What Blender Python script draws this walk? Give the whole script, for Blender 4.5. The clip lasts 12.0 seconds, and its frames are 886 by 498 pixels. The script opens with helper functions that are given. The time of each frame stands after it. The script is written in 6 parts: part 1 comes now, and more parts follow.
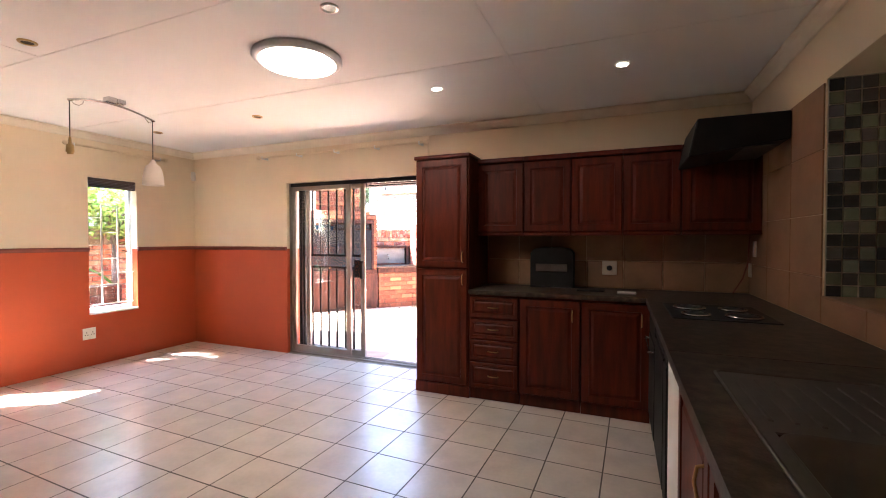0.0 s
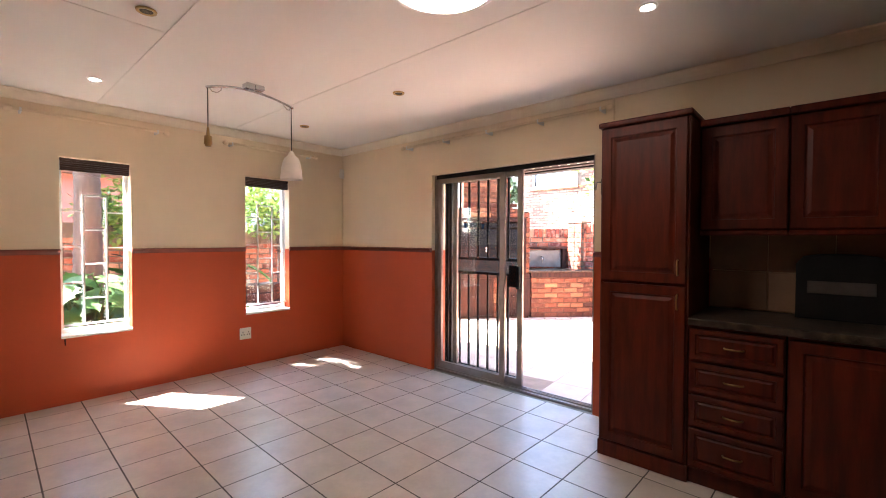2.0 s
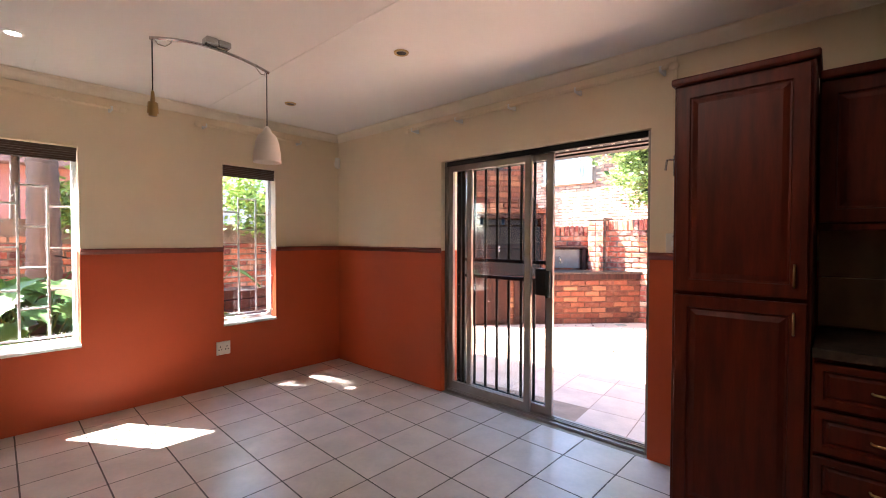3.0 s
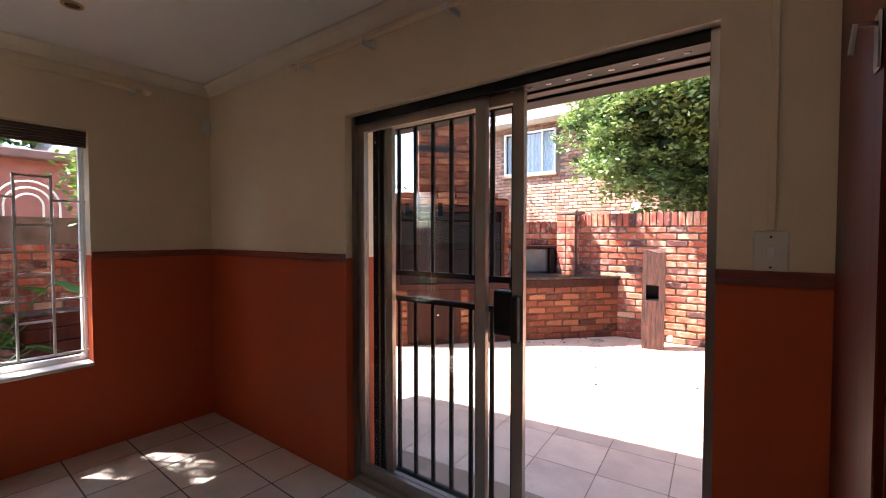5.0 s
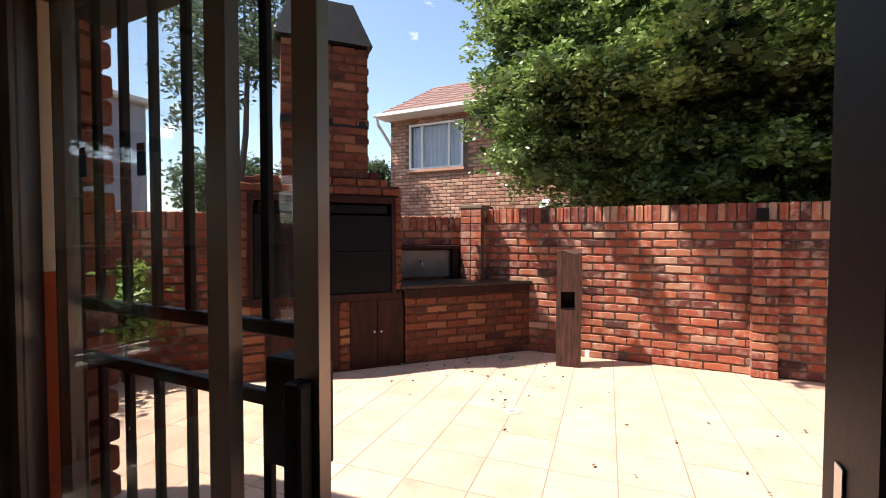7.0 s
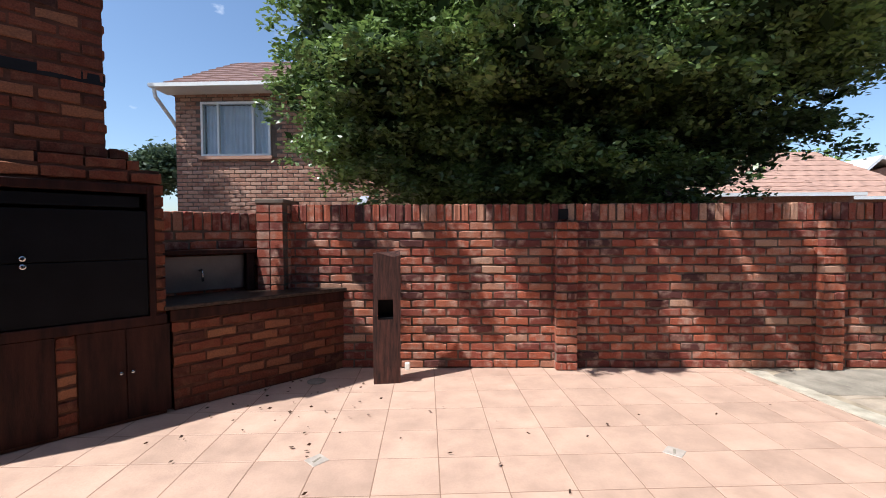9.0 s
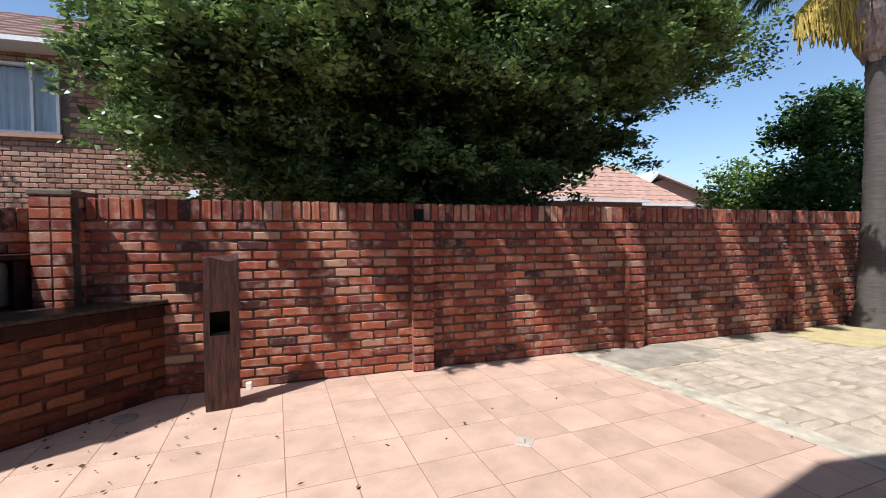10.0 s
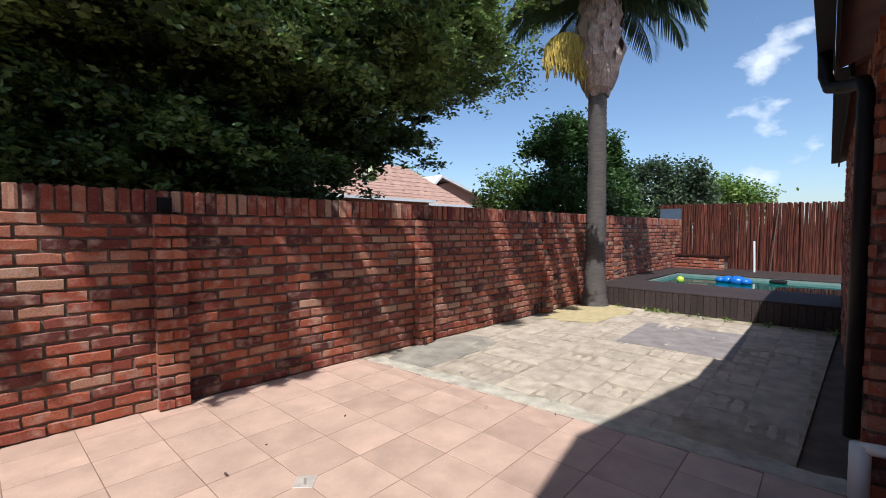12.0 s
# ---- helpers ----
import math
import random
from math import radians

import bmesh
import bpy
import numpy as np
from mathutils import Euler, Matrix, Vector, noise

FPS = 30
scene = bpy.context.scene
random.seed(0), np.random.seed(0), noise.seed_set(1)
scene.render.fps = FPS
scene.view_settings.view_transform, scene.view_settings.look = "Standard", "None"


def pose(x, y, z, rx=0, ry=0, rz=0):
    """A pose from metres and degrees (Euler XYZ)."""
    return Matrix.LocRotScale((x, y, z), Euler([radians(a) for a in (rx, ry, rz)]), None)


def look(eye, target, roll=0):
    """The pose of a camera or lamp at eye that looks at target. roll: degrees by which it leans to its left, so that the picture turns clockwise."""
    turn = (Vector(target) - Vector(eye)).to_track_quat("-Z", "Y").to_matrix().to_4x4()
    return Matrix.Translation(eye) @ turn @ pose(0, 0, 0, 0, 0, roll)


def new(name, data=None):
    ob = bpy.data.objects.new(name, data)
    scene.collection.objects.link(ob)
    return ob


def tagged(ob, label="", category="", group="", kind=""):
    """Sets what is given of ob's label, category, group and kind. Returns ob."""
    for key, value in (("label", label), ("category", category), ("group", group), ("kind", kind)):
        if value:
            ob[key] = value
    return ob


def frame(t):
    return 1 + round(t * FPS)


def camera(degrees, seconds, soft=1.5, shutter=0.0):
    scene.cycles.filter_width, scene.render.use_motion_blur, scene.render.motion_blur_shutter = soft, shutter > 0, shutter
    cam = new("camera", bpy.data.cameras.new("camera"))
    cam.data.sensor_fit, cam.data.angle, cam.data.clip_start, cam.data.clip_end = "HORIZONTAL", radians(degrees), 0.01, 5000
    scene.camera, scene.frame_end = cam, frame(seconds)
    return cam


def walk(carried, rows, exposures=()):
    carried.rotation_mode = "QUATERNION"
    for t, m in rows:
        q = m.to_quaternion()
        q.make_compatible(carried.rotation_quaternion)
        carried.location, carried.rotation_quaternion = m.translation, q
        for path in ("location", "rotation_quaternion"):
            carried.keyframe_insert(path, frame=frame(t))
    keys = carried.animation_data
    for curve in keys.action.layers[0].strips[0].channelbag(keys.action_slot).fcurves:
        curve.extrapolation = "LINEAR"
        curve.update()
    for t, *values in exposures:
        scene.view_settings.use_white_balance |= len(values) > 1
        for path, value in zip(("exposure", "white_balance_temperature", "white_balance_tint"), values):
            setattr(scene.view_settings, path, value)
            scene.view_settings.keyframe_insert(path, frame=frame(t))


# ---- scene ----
cam = camera(91.9, 12.0, soft=1.0)
PATH = [
    (0, (0.887, 0.071, 1.397), (0.119, 1.917, 1.357), 0.0),
    (0.5, (0.743, 0.214, 1.42), (-0.194, 1.98, 1.376), 0.0),
    (1, (0.596, 0.379, 1.412), (-0.491, 2.058, 1.373), 0.1),
    (1.5, (0.442, 0.62, 1.421), (-0.808, 2.181, 1.378), 0.1),
    (2, (0.232, 0.854, 1.407), (-1.098, 2.347, 1.365), 0.2),
    (2.5, (-0.023, 1.096, 1.407), (-1.383, 2.561, 1.364), 0.1),
    (2.7, (-0.131, 1.197, 1.396), (-1.487, 2.666, 1.353), 0.1),
    (4.3, (-0.833, 2.126, 1.432), (-2.111, 3.663, 1.371), -0.0),
    (4.5, (-0.888, 2.29, 1.405), (-2.149, 3.841, 1.348), -0.1),
    (5, (-1.016, 2.611, 1.424), (-2.223, 4.205, 1.362), -0.0),
    (5.5, (-1.14, 2.929, 1.404), (-2.263, 4.583, 1.347), -0.3),
    (6, (-1.246, 3.257, 1.401), (-2.278, 4.969, 1.337), -0.0),
    (6.5, (-1.322, 3.555, 1.416), (-2.279, 5.31, 1.345), 0.2),
    (6.7, (-1.346, 3.64, 1.393), (-2.271, 5.412, 1.328), 0.2),
    (8.3, (-1.467, 4.312, 1.455), (-1.922, 6.257, 1.373), -0.5),
    (8.5, (-1.453, 4.334, 1.447), (-1.816, 6.299, 1.368), -0.4),
    (9, (-1.434, 4.457, 1.429), (-1.522, 6.454, 1.356), -0.2),
    (9.5, (-1.453, 4.562, 1.43), (-1.199, 6.545, 1.356), -0.2),
    (10, (-1.412, 4.659, 1.44), (-0.84, 6.574, 1.361), -0.2),
    (10.5, (-1.343, 4.764, 1.433), (-0.511, 6.581, 1.353), -0.2),
    (11, (-1.27, 4.846, 1.43), (-0.232, 6.554, 1.347), -0.1),
    (11.5, (-1.182, 4.942, 1.427), (0.041, 6.522, 1.341), -0.1),
    (12, (-1.107, 5.018, 1.428), (0.266, 6.469, 1.338), 0.1),
]
EXPOSURES = [(0, 5.5, 6100, 13), (1.0, 5.15, 6100, 13), (1.5, 5.0, 6100, 13), (2.5, 4.6, 6100, 13), (4.5, 3.5, 6200, 14), (5.5, 2.55, 6150, 13), (6.5, 1.7, 6800, 13),
             (8.3, 0.55, 5850, 9), (9.5, 0.5, 5800, 9), (12, 0.22, 5700, 9)]
walk(cam, [(t, look(eye, target, roll)) for t, eye, target, roll in PATH], EXPOSURES)

# ---- light ----
LAMP_WATTS = 0.25
SUN_WAY = Vector((0.56, 0.36, -1.0)).normalized()
world = bpy.data.worlds.new("sky")
scene.world = world
world.use_nodes = True
wn = world.node_tree.nodes
sky = wn.new("ShaderNodeTexSky")
sky.sky_type = "NISHITA"
sky.sun_disc = False
sky.sun_elevation = math.asin(-SUN_WAY.z)
sky.sun_rotation = math.atan2(-SUN_WAY.x, -SUN_WAY.y)
wn["Background"].inputs["Strength"].default_value = 0.12
wl = world.node_tree.links.new
wtc, wmap, wnoise, wramp, wmix = (wn.new("ShaderNode" + k) for k in ("TexCoord", "Mapping", "TexNoise", "MapRange", "Mix"))
wmap.inputs["Scale"].default_value = (1.0, 1.0, 1.7)
wmap.inputs["Location"].default_value = (0.35, 0.1, 0.33)
wmap.inputs["Rotation"].default_value = (0.0, 0.0, radians(16))
wnoise.inputs["Scale"].default_value, wnoise.inputs["Detail"].default_value = 4.6, 7
wramp.inputs[1].default_value, wramp.inputs[2].default_value, wramp.inputs[4].default_value = 0.655, 0.72, 0.9
wmix.data_type = "RGBA"
wmix.inputs[7].default_value = (7.5, 7.6, 7.8, 1)
wl(wtc.outputs["Generated"], wmap.inputs[0])
wl(wmap.outputs[0], wnoise.inputs[0])
wl(wnoise.outputs["Fac"], wramp.inputs[0])
wl(wramp.outputs[0], wmix.inputs[0])
wl(sky.outputs[0], wmix.inputs[6])
wl(wmix.outputs[2], wn["Background"].inputs["Color"])
sun = new("sun", bpy.data.lights.new("sun", "SUN"))
sun.data.energy, sun.data.angle, sun.data.color = 5.0, radians(0.55), (1.0, 0.95, 0.87)
sun.matrix_world = look(Vector((-6, -4, 12)), Vector((-6, -4, 12)) + SUN_WAY)


# ---- helpers of this place ----
def cube(bm, x0, x1, y0, y1, z0, z1, m=None):
    """A box added to bm."""
    vs = [bm.verts.new(((m @ Vector(c)) if m else Vector(c))) for c in
          ((x0, y0, z0), (x1, y0, z0), (x1, y1, z0), (x0, y1, z0), (x0, y0, z1), (x1, y0, z1), (x1, y1, z1), (x0, y1, z1))]
    for f in ((0, 3, 2, 1), (4, 5, 6, 7), (0, 1, 5, 4), (1, 2, 6, 5), (2, 3, 7, 6), (3, 0, 4, 7)):
        bm.faces.new([vs[k] for k in f])
    return vs


def rounded(x0, x1, y0, y1, z0, z1, bevel=0.004, seg=1, m=None):
    """A bmesh that holds one box with bevelled edges."""
    bm = bmesh.new()
    cube(bm, x0, x1, y0, y1, z0, z1, m)
    if bevel:
        bmesh.ops.bevel(bm, geom=list(bm.edges), offset=bevel, segments=seg, affect="EDGES", profile=0.5)
    return bm


def tube(bm, points, r, n=10, r1=None):
    """A tube along points, with its ends capped; r goes to r1 along it."""
    rings = []
    pts = [Vector(p) for p in points]
    for k, p in enumerate(pts):
        d = (pts[min(k + 1, len(pts) - 1)] - pts[max(k - 1, 0)]).normalized()
        a = d.orthogonal().normalized() if k == 0 else (a - d * a.dot(d)).normalized()
        b = d.cross(a)
        q = r if r1 is None else r + (r1 - r) * k / (len(pts) - 1)
        rings.append([bm.verts.new(p + (a * math.cos(2 * math.pi * j / n) + b * math.sin(2 * math.pi * j / n)) * q) for j in range(n)])
    for u, v in zip(rings, rings[1:]):
        for j in range(n):
            bm.faces.new((u[j], u[(j + 1) % n], v[(j + 1) % n], v[j]))
    bm.faces.new(rings[0][::-1])
    bm.faces.new(rings[-1])
    return bm


def lathe(bm, profile, n=24, m=None):
    """A turned shape round z from (radius, height) pairs."""
    rings = []
    for r, z in profile:
        rings.append([bm.verts.new((m or Matrix()) @ Vector((r * math.cos(2 * math.pi * j / n), r * math.sin(2 * math.pi * j / n), z))) for j in range(n)])
    for u, v in zip(rings, rings[1:]):
        for j in range(n):
            bm.faces.new((u[j], u[(j + 1) % n], v[(j + 1) % n], v[j]))
    bm.faces.new(rings[0][::-1])
    bm.faces.new(rings[-1])
    return bm


def mesh_of(name, bm, material, smooth=False):
    me = bpy.data.meshes.new(name)
    bmesh.ops.recalc_face_normals(bm, faces=list(bm.faces))
    bm.to_mesh(me)
    bm.free()
    if smooth:
        for p in me.polygons:
            p.use_smooth = True
    for mt in (material if isinstance(material, (list, tuple)) else [material]):
        me.materials.append(mt)
    return me


def part(name, bm, material, parent, label="", smooth=False):
    """Links a bmesh as ONE mesh under a thing or a part."""
    ob = new(name, mesh_of(name, bm, material, smooth))
    ob.parent = parent
    return tagged(ob, label)


def piece(name, me, parent, m):
    """One more object on a shared mesh, under a parent."""
    ob = new(name, me)
    ob.parent = parent
    ob.matrix_basis = m
    return ob


def thing(name, m, label, category, group="", kind=""):
    ob = new(name)
    ob.empty_display_size = 0.1
    ob.matrix_basis = m
    return tagged(ob, label, category, group, kind)


def structure(name, bm, material, label="", category="", smooth=False):
    return tagged(new(name, mesh_of(name, bm, material, smooth)), label, category, "", "structure")


# ---- materials ----
def mat(name, rgb, rough=0.6, metal=0.0, vary=0.15, scale=6.0, fine=60.0, bump=0.1, random_mix=0.0, second=None, spec=0.5, stain=0.0, coat=0.0, stretch=(1, 1, 1), island=False):
    """A procedural surface: base colour with large and fine variation, stains, relief."""
    mt = bpy.data.materials.new(name)
    mt.use_nodes = True
    nt = mt.node_tree
    n, link = nt.nodes, nt.links.new
    b = n["Principled BSDF"]
    b.inputs["Roughness"].default_value = rough
    b.inputs["Metallic"].default_value = metal
    b.inputs["Specular IOR Level"].default_value = spec
    b.inputs["Coat Weight"].default_value = coat
    tc = n.new("ShaderNodeTexCoord")
    mp = n.new("ShaderNodeMapping")
    mp.inputs["Scale"].default_value = stretch
    place = tc.outputs["Object"]
    if random_mix:
        jump, away = n.new("ShaderNodeMath"), n.new("ShaderNodeVectorMath")
        jump.operation, jump.inputs[1].default_value, away.operation = "MULTIPLY", 60.0, "ADD"
        link(n.new("ShaderNodeNewGeometry").outputs["Random Per Island"] if island else n.new("ShaderNodeObjectInfo").outputs["Random"], jump.inputs[0])
        link(place, away.inputs[0])
        link(jump.outputs[0], away.inputs[1])
        place = away.outputs[0]
    link(place, mp.inputs["Vector"])
    big = n.new("ShaderNodeTexNoise")
    big.inputs["Scale"].default_value = scale
    big.inputs["Detail"].default_value = 5
    small = n.new("ShaderNodeTexNoise")
    small.inputs["Scale"].default_value = fine
    small.inputs["Detail"].default_value = 4
    link(mp.outputs[0], big.inputs["Vector"])
    link(mp.outputs[0], small.inputs["Vector"])
    dark = tuple(c * (1 - vary) for c in rgb)
    light = tuple(min(1, c * (1 + vary)) for c in rgb)
    if second:
        dark = second
    mix = n.new("ShaderNodeMix")
    mix.data_type = "RGBA"
    ramp = n.new("ShaderNodeMapRange")
    ramp.inputs[1].default_value, ramp.inputs[2].default_value = 0.3, 0.7
    link(big.outputs["Fac"], ramp.inputs[0])
    link(ramp.outputs[0], mix.inputs[0])
    mix.inputs[6].default_value = (*dark, 1)
    mix.inputs[7].default_value = (*light, 1)
    colour = mix.outputs[2]
    grain = n.new("ShaderNodeMapRange")
    grain.inputs[3].default_value, grain.inputs[4].default_value = 1 - vary * 0.6, 1 + vary * 0.6
    link(small.outputs["Fac"], grain.inputs[0])
    value = grain.outputs[0]
    if random_mix:
        source = n.new("ShaderNodeNewGeometry").outputs["Random Per Island"] if island else n.new("ShaderNodeObjectInfo").outputs["Random"]
        rr = n.new("ShaderNodeMapRange")
        rr.inputs[3].default_value, rr.inputs[4].default_value = 1 - random_mix, 1 + random_mix
        link(source, rr.inputs[0])
        mm = n.new("ShaderNodeMath")
        mm.operation = "MULTIPLY"
        link(value, mm.inputs[0])
        link(rr.outputs[0], mm.inputs[1])
        value = mm.outputs[0]
    hsv = n.new("ShaderNodeHueSaturation")
    link(colour, hsv.inputs["Color"])
    link(value, hsv.inputs["Value"])
    colour = hsv.outputs[0]
    if stain:
        st = n.new("ShaderNodeTexNoise")
        st.inputs["Scale"].default_value = scale * 0.35
        st.inputs["Detail"].default_value = 8
        st.inputs["Roughness"].default_value = 0.7
        link(place, st.inputs["Vector"])
        sr = n.new("ShaderNodeMapRange")
        sr.inputs[1].default_value, sr.inputs[2].default_value = 0.52, 0.72
        sr.inputs[4].default_value = stain
        link(st.outputs["Fac"], sr.inputs[0])
        sm = n.new("ShaderNodeMix")
        sm.data_type = "RGBA"
        link(sr.outputs[0], sm.inputs[0])
        link(colour, sm.inputs[6])
        sm.inputs[7].default_value = (rgb[0] * 0.45, rgb[1] * 0.42, rgb[2] * 0.4, 1)
        colour = sm.outputs[2]
    link(colour, b.inputs["Base Color"])
    if bump:
        bp = n.new("ShaderNodeBump")
        bp.inputs["Strength"].default_value = bump
        bp.inputs["Distance"].default_value = 0.01
        link(small.outputs["Fac"], bp.inputs["Height"])
        link(bp.outputs[0], b.inputs["Normal"])
    return mt


def glass(name, tint=(0.97, 0.98, 0.97), rough=0.0):
    """Thin clear glass: mostly clear, with gloss that grows towards grazing angles."""
    mt = bpy.data.materials.new(name)
    mt.use_nodes = True
    n, link = mt.node_tree.nodes, mt.node_tree.links.new
    clear, gloss, mix, lw = n.new("ShaderNodeBsdfTransparent"), n.new("ShaderNodeBsdfGlossy"), n.new("ShaderNodeMixShader"), n.new("ShaderNodeLayerWeight")
    clear.inputs[0].default_value = (*tint, 1)
    gloss.inputs["Roughness"].default_value = rough
    pw, sc = n.new("ShaderNodeMath"), n.new("ShaderNodeMath")
    pw.operation, pw.inputs[1].default_value = "POWER", 4.0
    sc.operation, sc.inputs[1].default_value, sc.inputs[2].default_value = "MULTIPLY_ADD", 0.6, 0.025
    link(lw.outputs["Facing"], pw.inputs[0])
    link(pw.outputs[0], sc.inputs[0])
    link(sc.outputs[0], mix.inputs[0])
    link(clear.outputs[0], mix.inputs[1])
    link(gloss.outputs[0], mix.inputs[2])
    link(mix.outputs[0], n["Material Output"].inputs[0])
    return mt


def glow(name, rgb, strength):
    mt = mat(name, rgb, 0.4, bump=0)
    b = mt.node_tree.nodes["Principled BSDF"]
    b.inputs["Emission Color"].default_value = (*rgb, 1)
    b.inputs["Emission Strength"].default_value = strength
    return mt


CREAM = mat("cream_wall_paint", (0.79, 0.65, 0.455), 0.7, vary=0.05, scale=1.5, fine=120, bump=0.05, stain=0.06)
TERRA = mat("terracotta_wall_paint", (0.47, 0.08, 0.023), 0.6, vary=0.07, scale=1.2, fine=120, bump=0.05, stain=0.1, spec=0.3)
CEIL = mat("white_ceiling_paint", (0.79, 0.76, 0.72), 0.8, vary=0.03, scale=1.0, fine=90, bump=0.03)
WHITE = mat("white_paint", (0.78, 0.77, 0.74), 0.45, vary=0.05, bump=0.03)
DADO = mat("dark_red_dado_paint", (0.2, 0.045, 0.025), 0.4, vary=0.1, bump=0.04)
TILE = mat("floor_tile_glaze", (0.56, 0.49, 0.43), 0.3, vary=0.1, scale=5, fine=40, bump=0.02, random_mix=0.04, stain=0.15)
GROUT = mat("dark_grout", (0.12, 0.10, 0.09), 0.9, vary=0.2, bump=0.2)
CHERRY = mat("cherry_stained_wood", (0.088, 0.0115, 0.003), 0.42, vary=0.35, scale=5, fine=30, bump=0.05, stretch=(5, 5, 0.6), spec=0.25, random_mix=0.08)
SLATE = mat("dark_granite_worktop", (0.05, 0.033, 0.023), 0.38, vary=0.8, scale=22, fine=130, bump=0.04, spec=0.2, stain=0.75, second=(0.014, 0.010, 0.008))
SPLASH = mat("beige_stone_wall_tile", (0.31, 0.17, 0.092), 0.45, vary=0.18, scale=4, fine=30, bump=0.06, random_mix=0.08, stain=0.3)
ALU = mat("brushed_aluminium", (0.32, 0.27, 0.235), 0.38, metal=0.85, vary=0.1, bump=0.03)
BLACK = mat("black_painted_steel", (0.014, 0.013, 0.013), 0.5, vary=0.2, bump=0.05, spec=0.2)
STEEL = mat("stainless_steel", (0.5, 0.5, 0.5), 0.25, metal=1.0, vary=0.08, bump=0.02)
CLEAR = glass("clear_glass")
MORTAR = mat("grey_brown_mortar", (0.14, 0.105, 0.08), 0.95, vary=0.35, scale=6, fine=80, bump=0.4)
PJOINT = mat("brown_patio_joint", (0.28, 0.17, 0.115), 0.9, vary=0.2, bump=0.2)
PATIO = mat("salmon_patio_tile", (0.52, 0.345, 0.255), 0.6, vary=0.14, scale=4, fine=60, bump=0.12, random_mix=0.07, stain=0.3)
PAVER = mat("weathered_concrete_paver", (0.44, 0.355, 0.265), 0.85, vary=0.22, scale=6, fine=50, bump=0.4, random_mix=0.10, stain=0.3)
CONCRETE = mat("old_concrete", (0.30, 0.26, 0.205), 0.95, vary=0.3, scale=4, fine=60, bump=0.4, stain=0.4, spec=0.2)
STRIPC = mat("worn_pale_screed", (0.46, 0.40, 0.31), 0.9, vary=0.25, scale=7, fine=60, bump=0.35, stain=0.3, spec=0.2)
EARTH = mat("bare_earth", (0.13, 0.09, 0.06), 0.95, vary=0.35, scale=5, fine=60, bump=0.5)

# ---- the room: structure ----
XW, XR, YB, YD, ZC = -4.55, 1.85, -3.2, 4.22, 2.58
W1, W2 = (1.40, 1.895, 0.575, 2.10), (2.94, 3.455, 0.58, 2.11)
D0, D1, DZ, DADO_Z = -2.93, -1.145, 2.10, 1.295
YO, XO = YD + 0.22, XW - 0.22


def painted_wall(name, boxes, label):
    """A plastered wall of blocks: terracotta up to the dado, cream above it."""
    bm = bmesh.new()
    for x0, x1, y0, y1, z0, z1 in boxes:
        for a, b, k in ((z0, min(z1, DADO_Z), 1), (max(z0, DADO_Z), z1, 0)):
            if b - a > 0.001:
                vs = cube(bm, x0, x1, y0, y1, a, b)
                for f in {f for v in vs for f in v.link_faces}:
                    f.material_index = k
    return structure(name, bm, [CREAM, TERRA], label)


painted_wall("wall_north", [(XO, D0, YD, YO, -0.2, ZC), (D1, -0.33, YD, YO, -0.2, ZC), (D0, D1, YD, YO, DZ, ZC)],
             "cream wall with terracotta lower half round a sliding door")
painted_wall("wall_west", [(XO, XW, y0, y1, z0, z1) for y0, y1, z0, z1 in (
    (YB, W1[0], -0.2, ZC), (W1[1], W2[0], -0.2, ZC), (W2[1], YD, -0.2, ZC), (W1[0], W1[1], -0.2, W1[2]), (W1[0], W1[1], W1[3], ZC),
    (W2[0], W2[1], -0.2, W2[2]), (W2[0], W2[1], W2[3], ZC))], "cream wall with terracotta lower half and two narrow windows")
painted_wall("wall_south", [(XO, XR + 0.4, YB - 0.2, YB, -0.2, ZC)], "plain painted back wall")
bm = bmesh.new()
cube(bm, -0.33, XR + 0.4, YD, YO, -0.2, ZC)
structure("wall_kitchen", bm, CREAM, "cream wall above the kitchen cabinets")
bm = bmesh.new()
for y0, y1, z0, z1 in ((2.86, YD, -0.2, ZC), (YB, 1.3, -0.2, ZC), (1.3, 2.86, -0.2, 1.10), (1.3, 2.86, 2.22, ZC)):
    cube(bm, XR, XR + 0.4, y0, y1, z0, z1)
cube(bm, XR + 0.4, XR + 0.5, 1.2, 2.96, 1.0, 2.4)
structure("wall_east", bm, CREAM, "cream kitchen wall with a recessed niche")
bm = bmesh.new()
cube(bm, XO, XR + 0.6, YB - 0.2, YO, ZC, ZC + 0.12)
for y in (1.66, 2.80, 0.52, -0.6):
    cube(bm, XW, XR, y - 0.018, y + 0.018, ZC - 0.003, ZC + 0.002)
for x, y0, y1 in ((0.19, 1.68, 4.2), (-2.6, 0.54, 1.64)):
    cube(bm, x - 0.018, x + 0.018, y0, y1, ZC - 0.003, ZC + 0.002)
structure("ceiling", bm, CEIL, "white boarded ceiling with flat cover strips")


def moulding(name, path, profile, material, label=""):
    """A trim: a profile of (out, up) pairs drawn along the corner points of path (x, y, nx, ny)."""
    bm = bmesh.new()
    for x0, y0, x1, y1, nx, ny, z in path:
        rings = [[bm.verts.new((x + nx * o, y + ny * o, z + u)) for o, u in profile] for x, y in ((x0, y0), (x1, y1))]
        k = len(profile)
        for j in range(k):
            bm.faces.new((rings[0][j], rings[0][(j + 1) % k], rings[1][(j + 1) % k], rings[1][j]))
        bm.faces.new(rings[0])
        bm.faces.new(rings[1][::-1])
    return structure(name, bm, material, label)


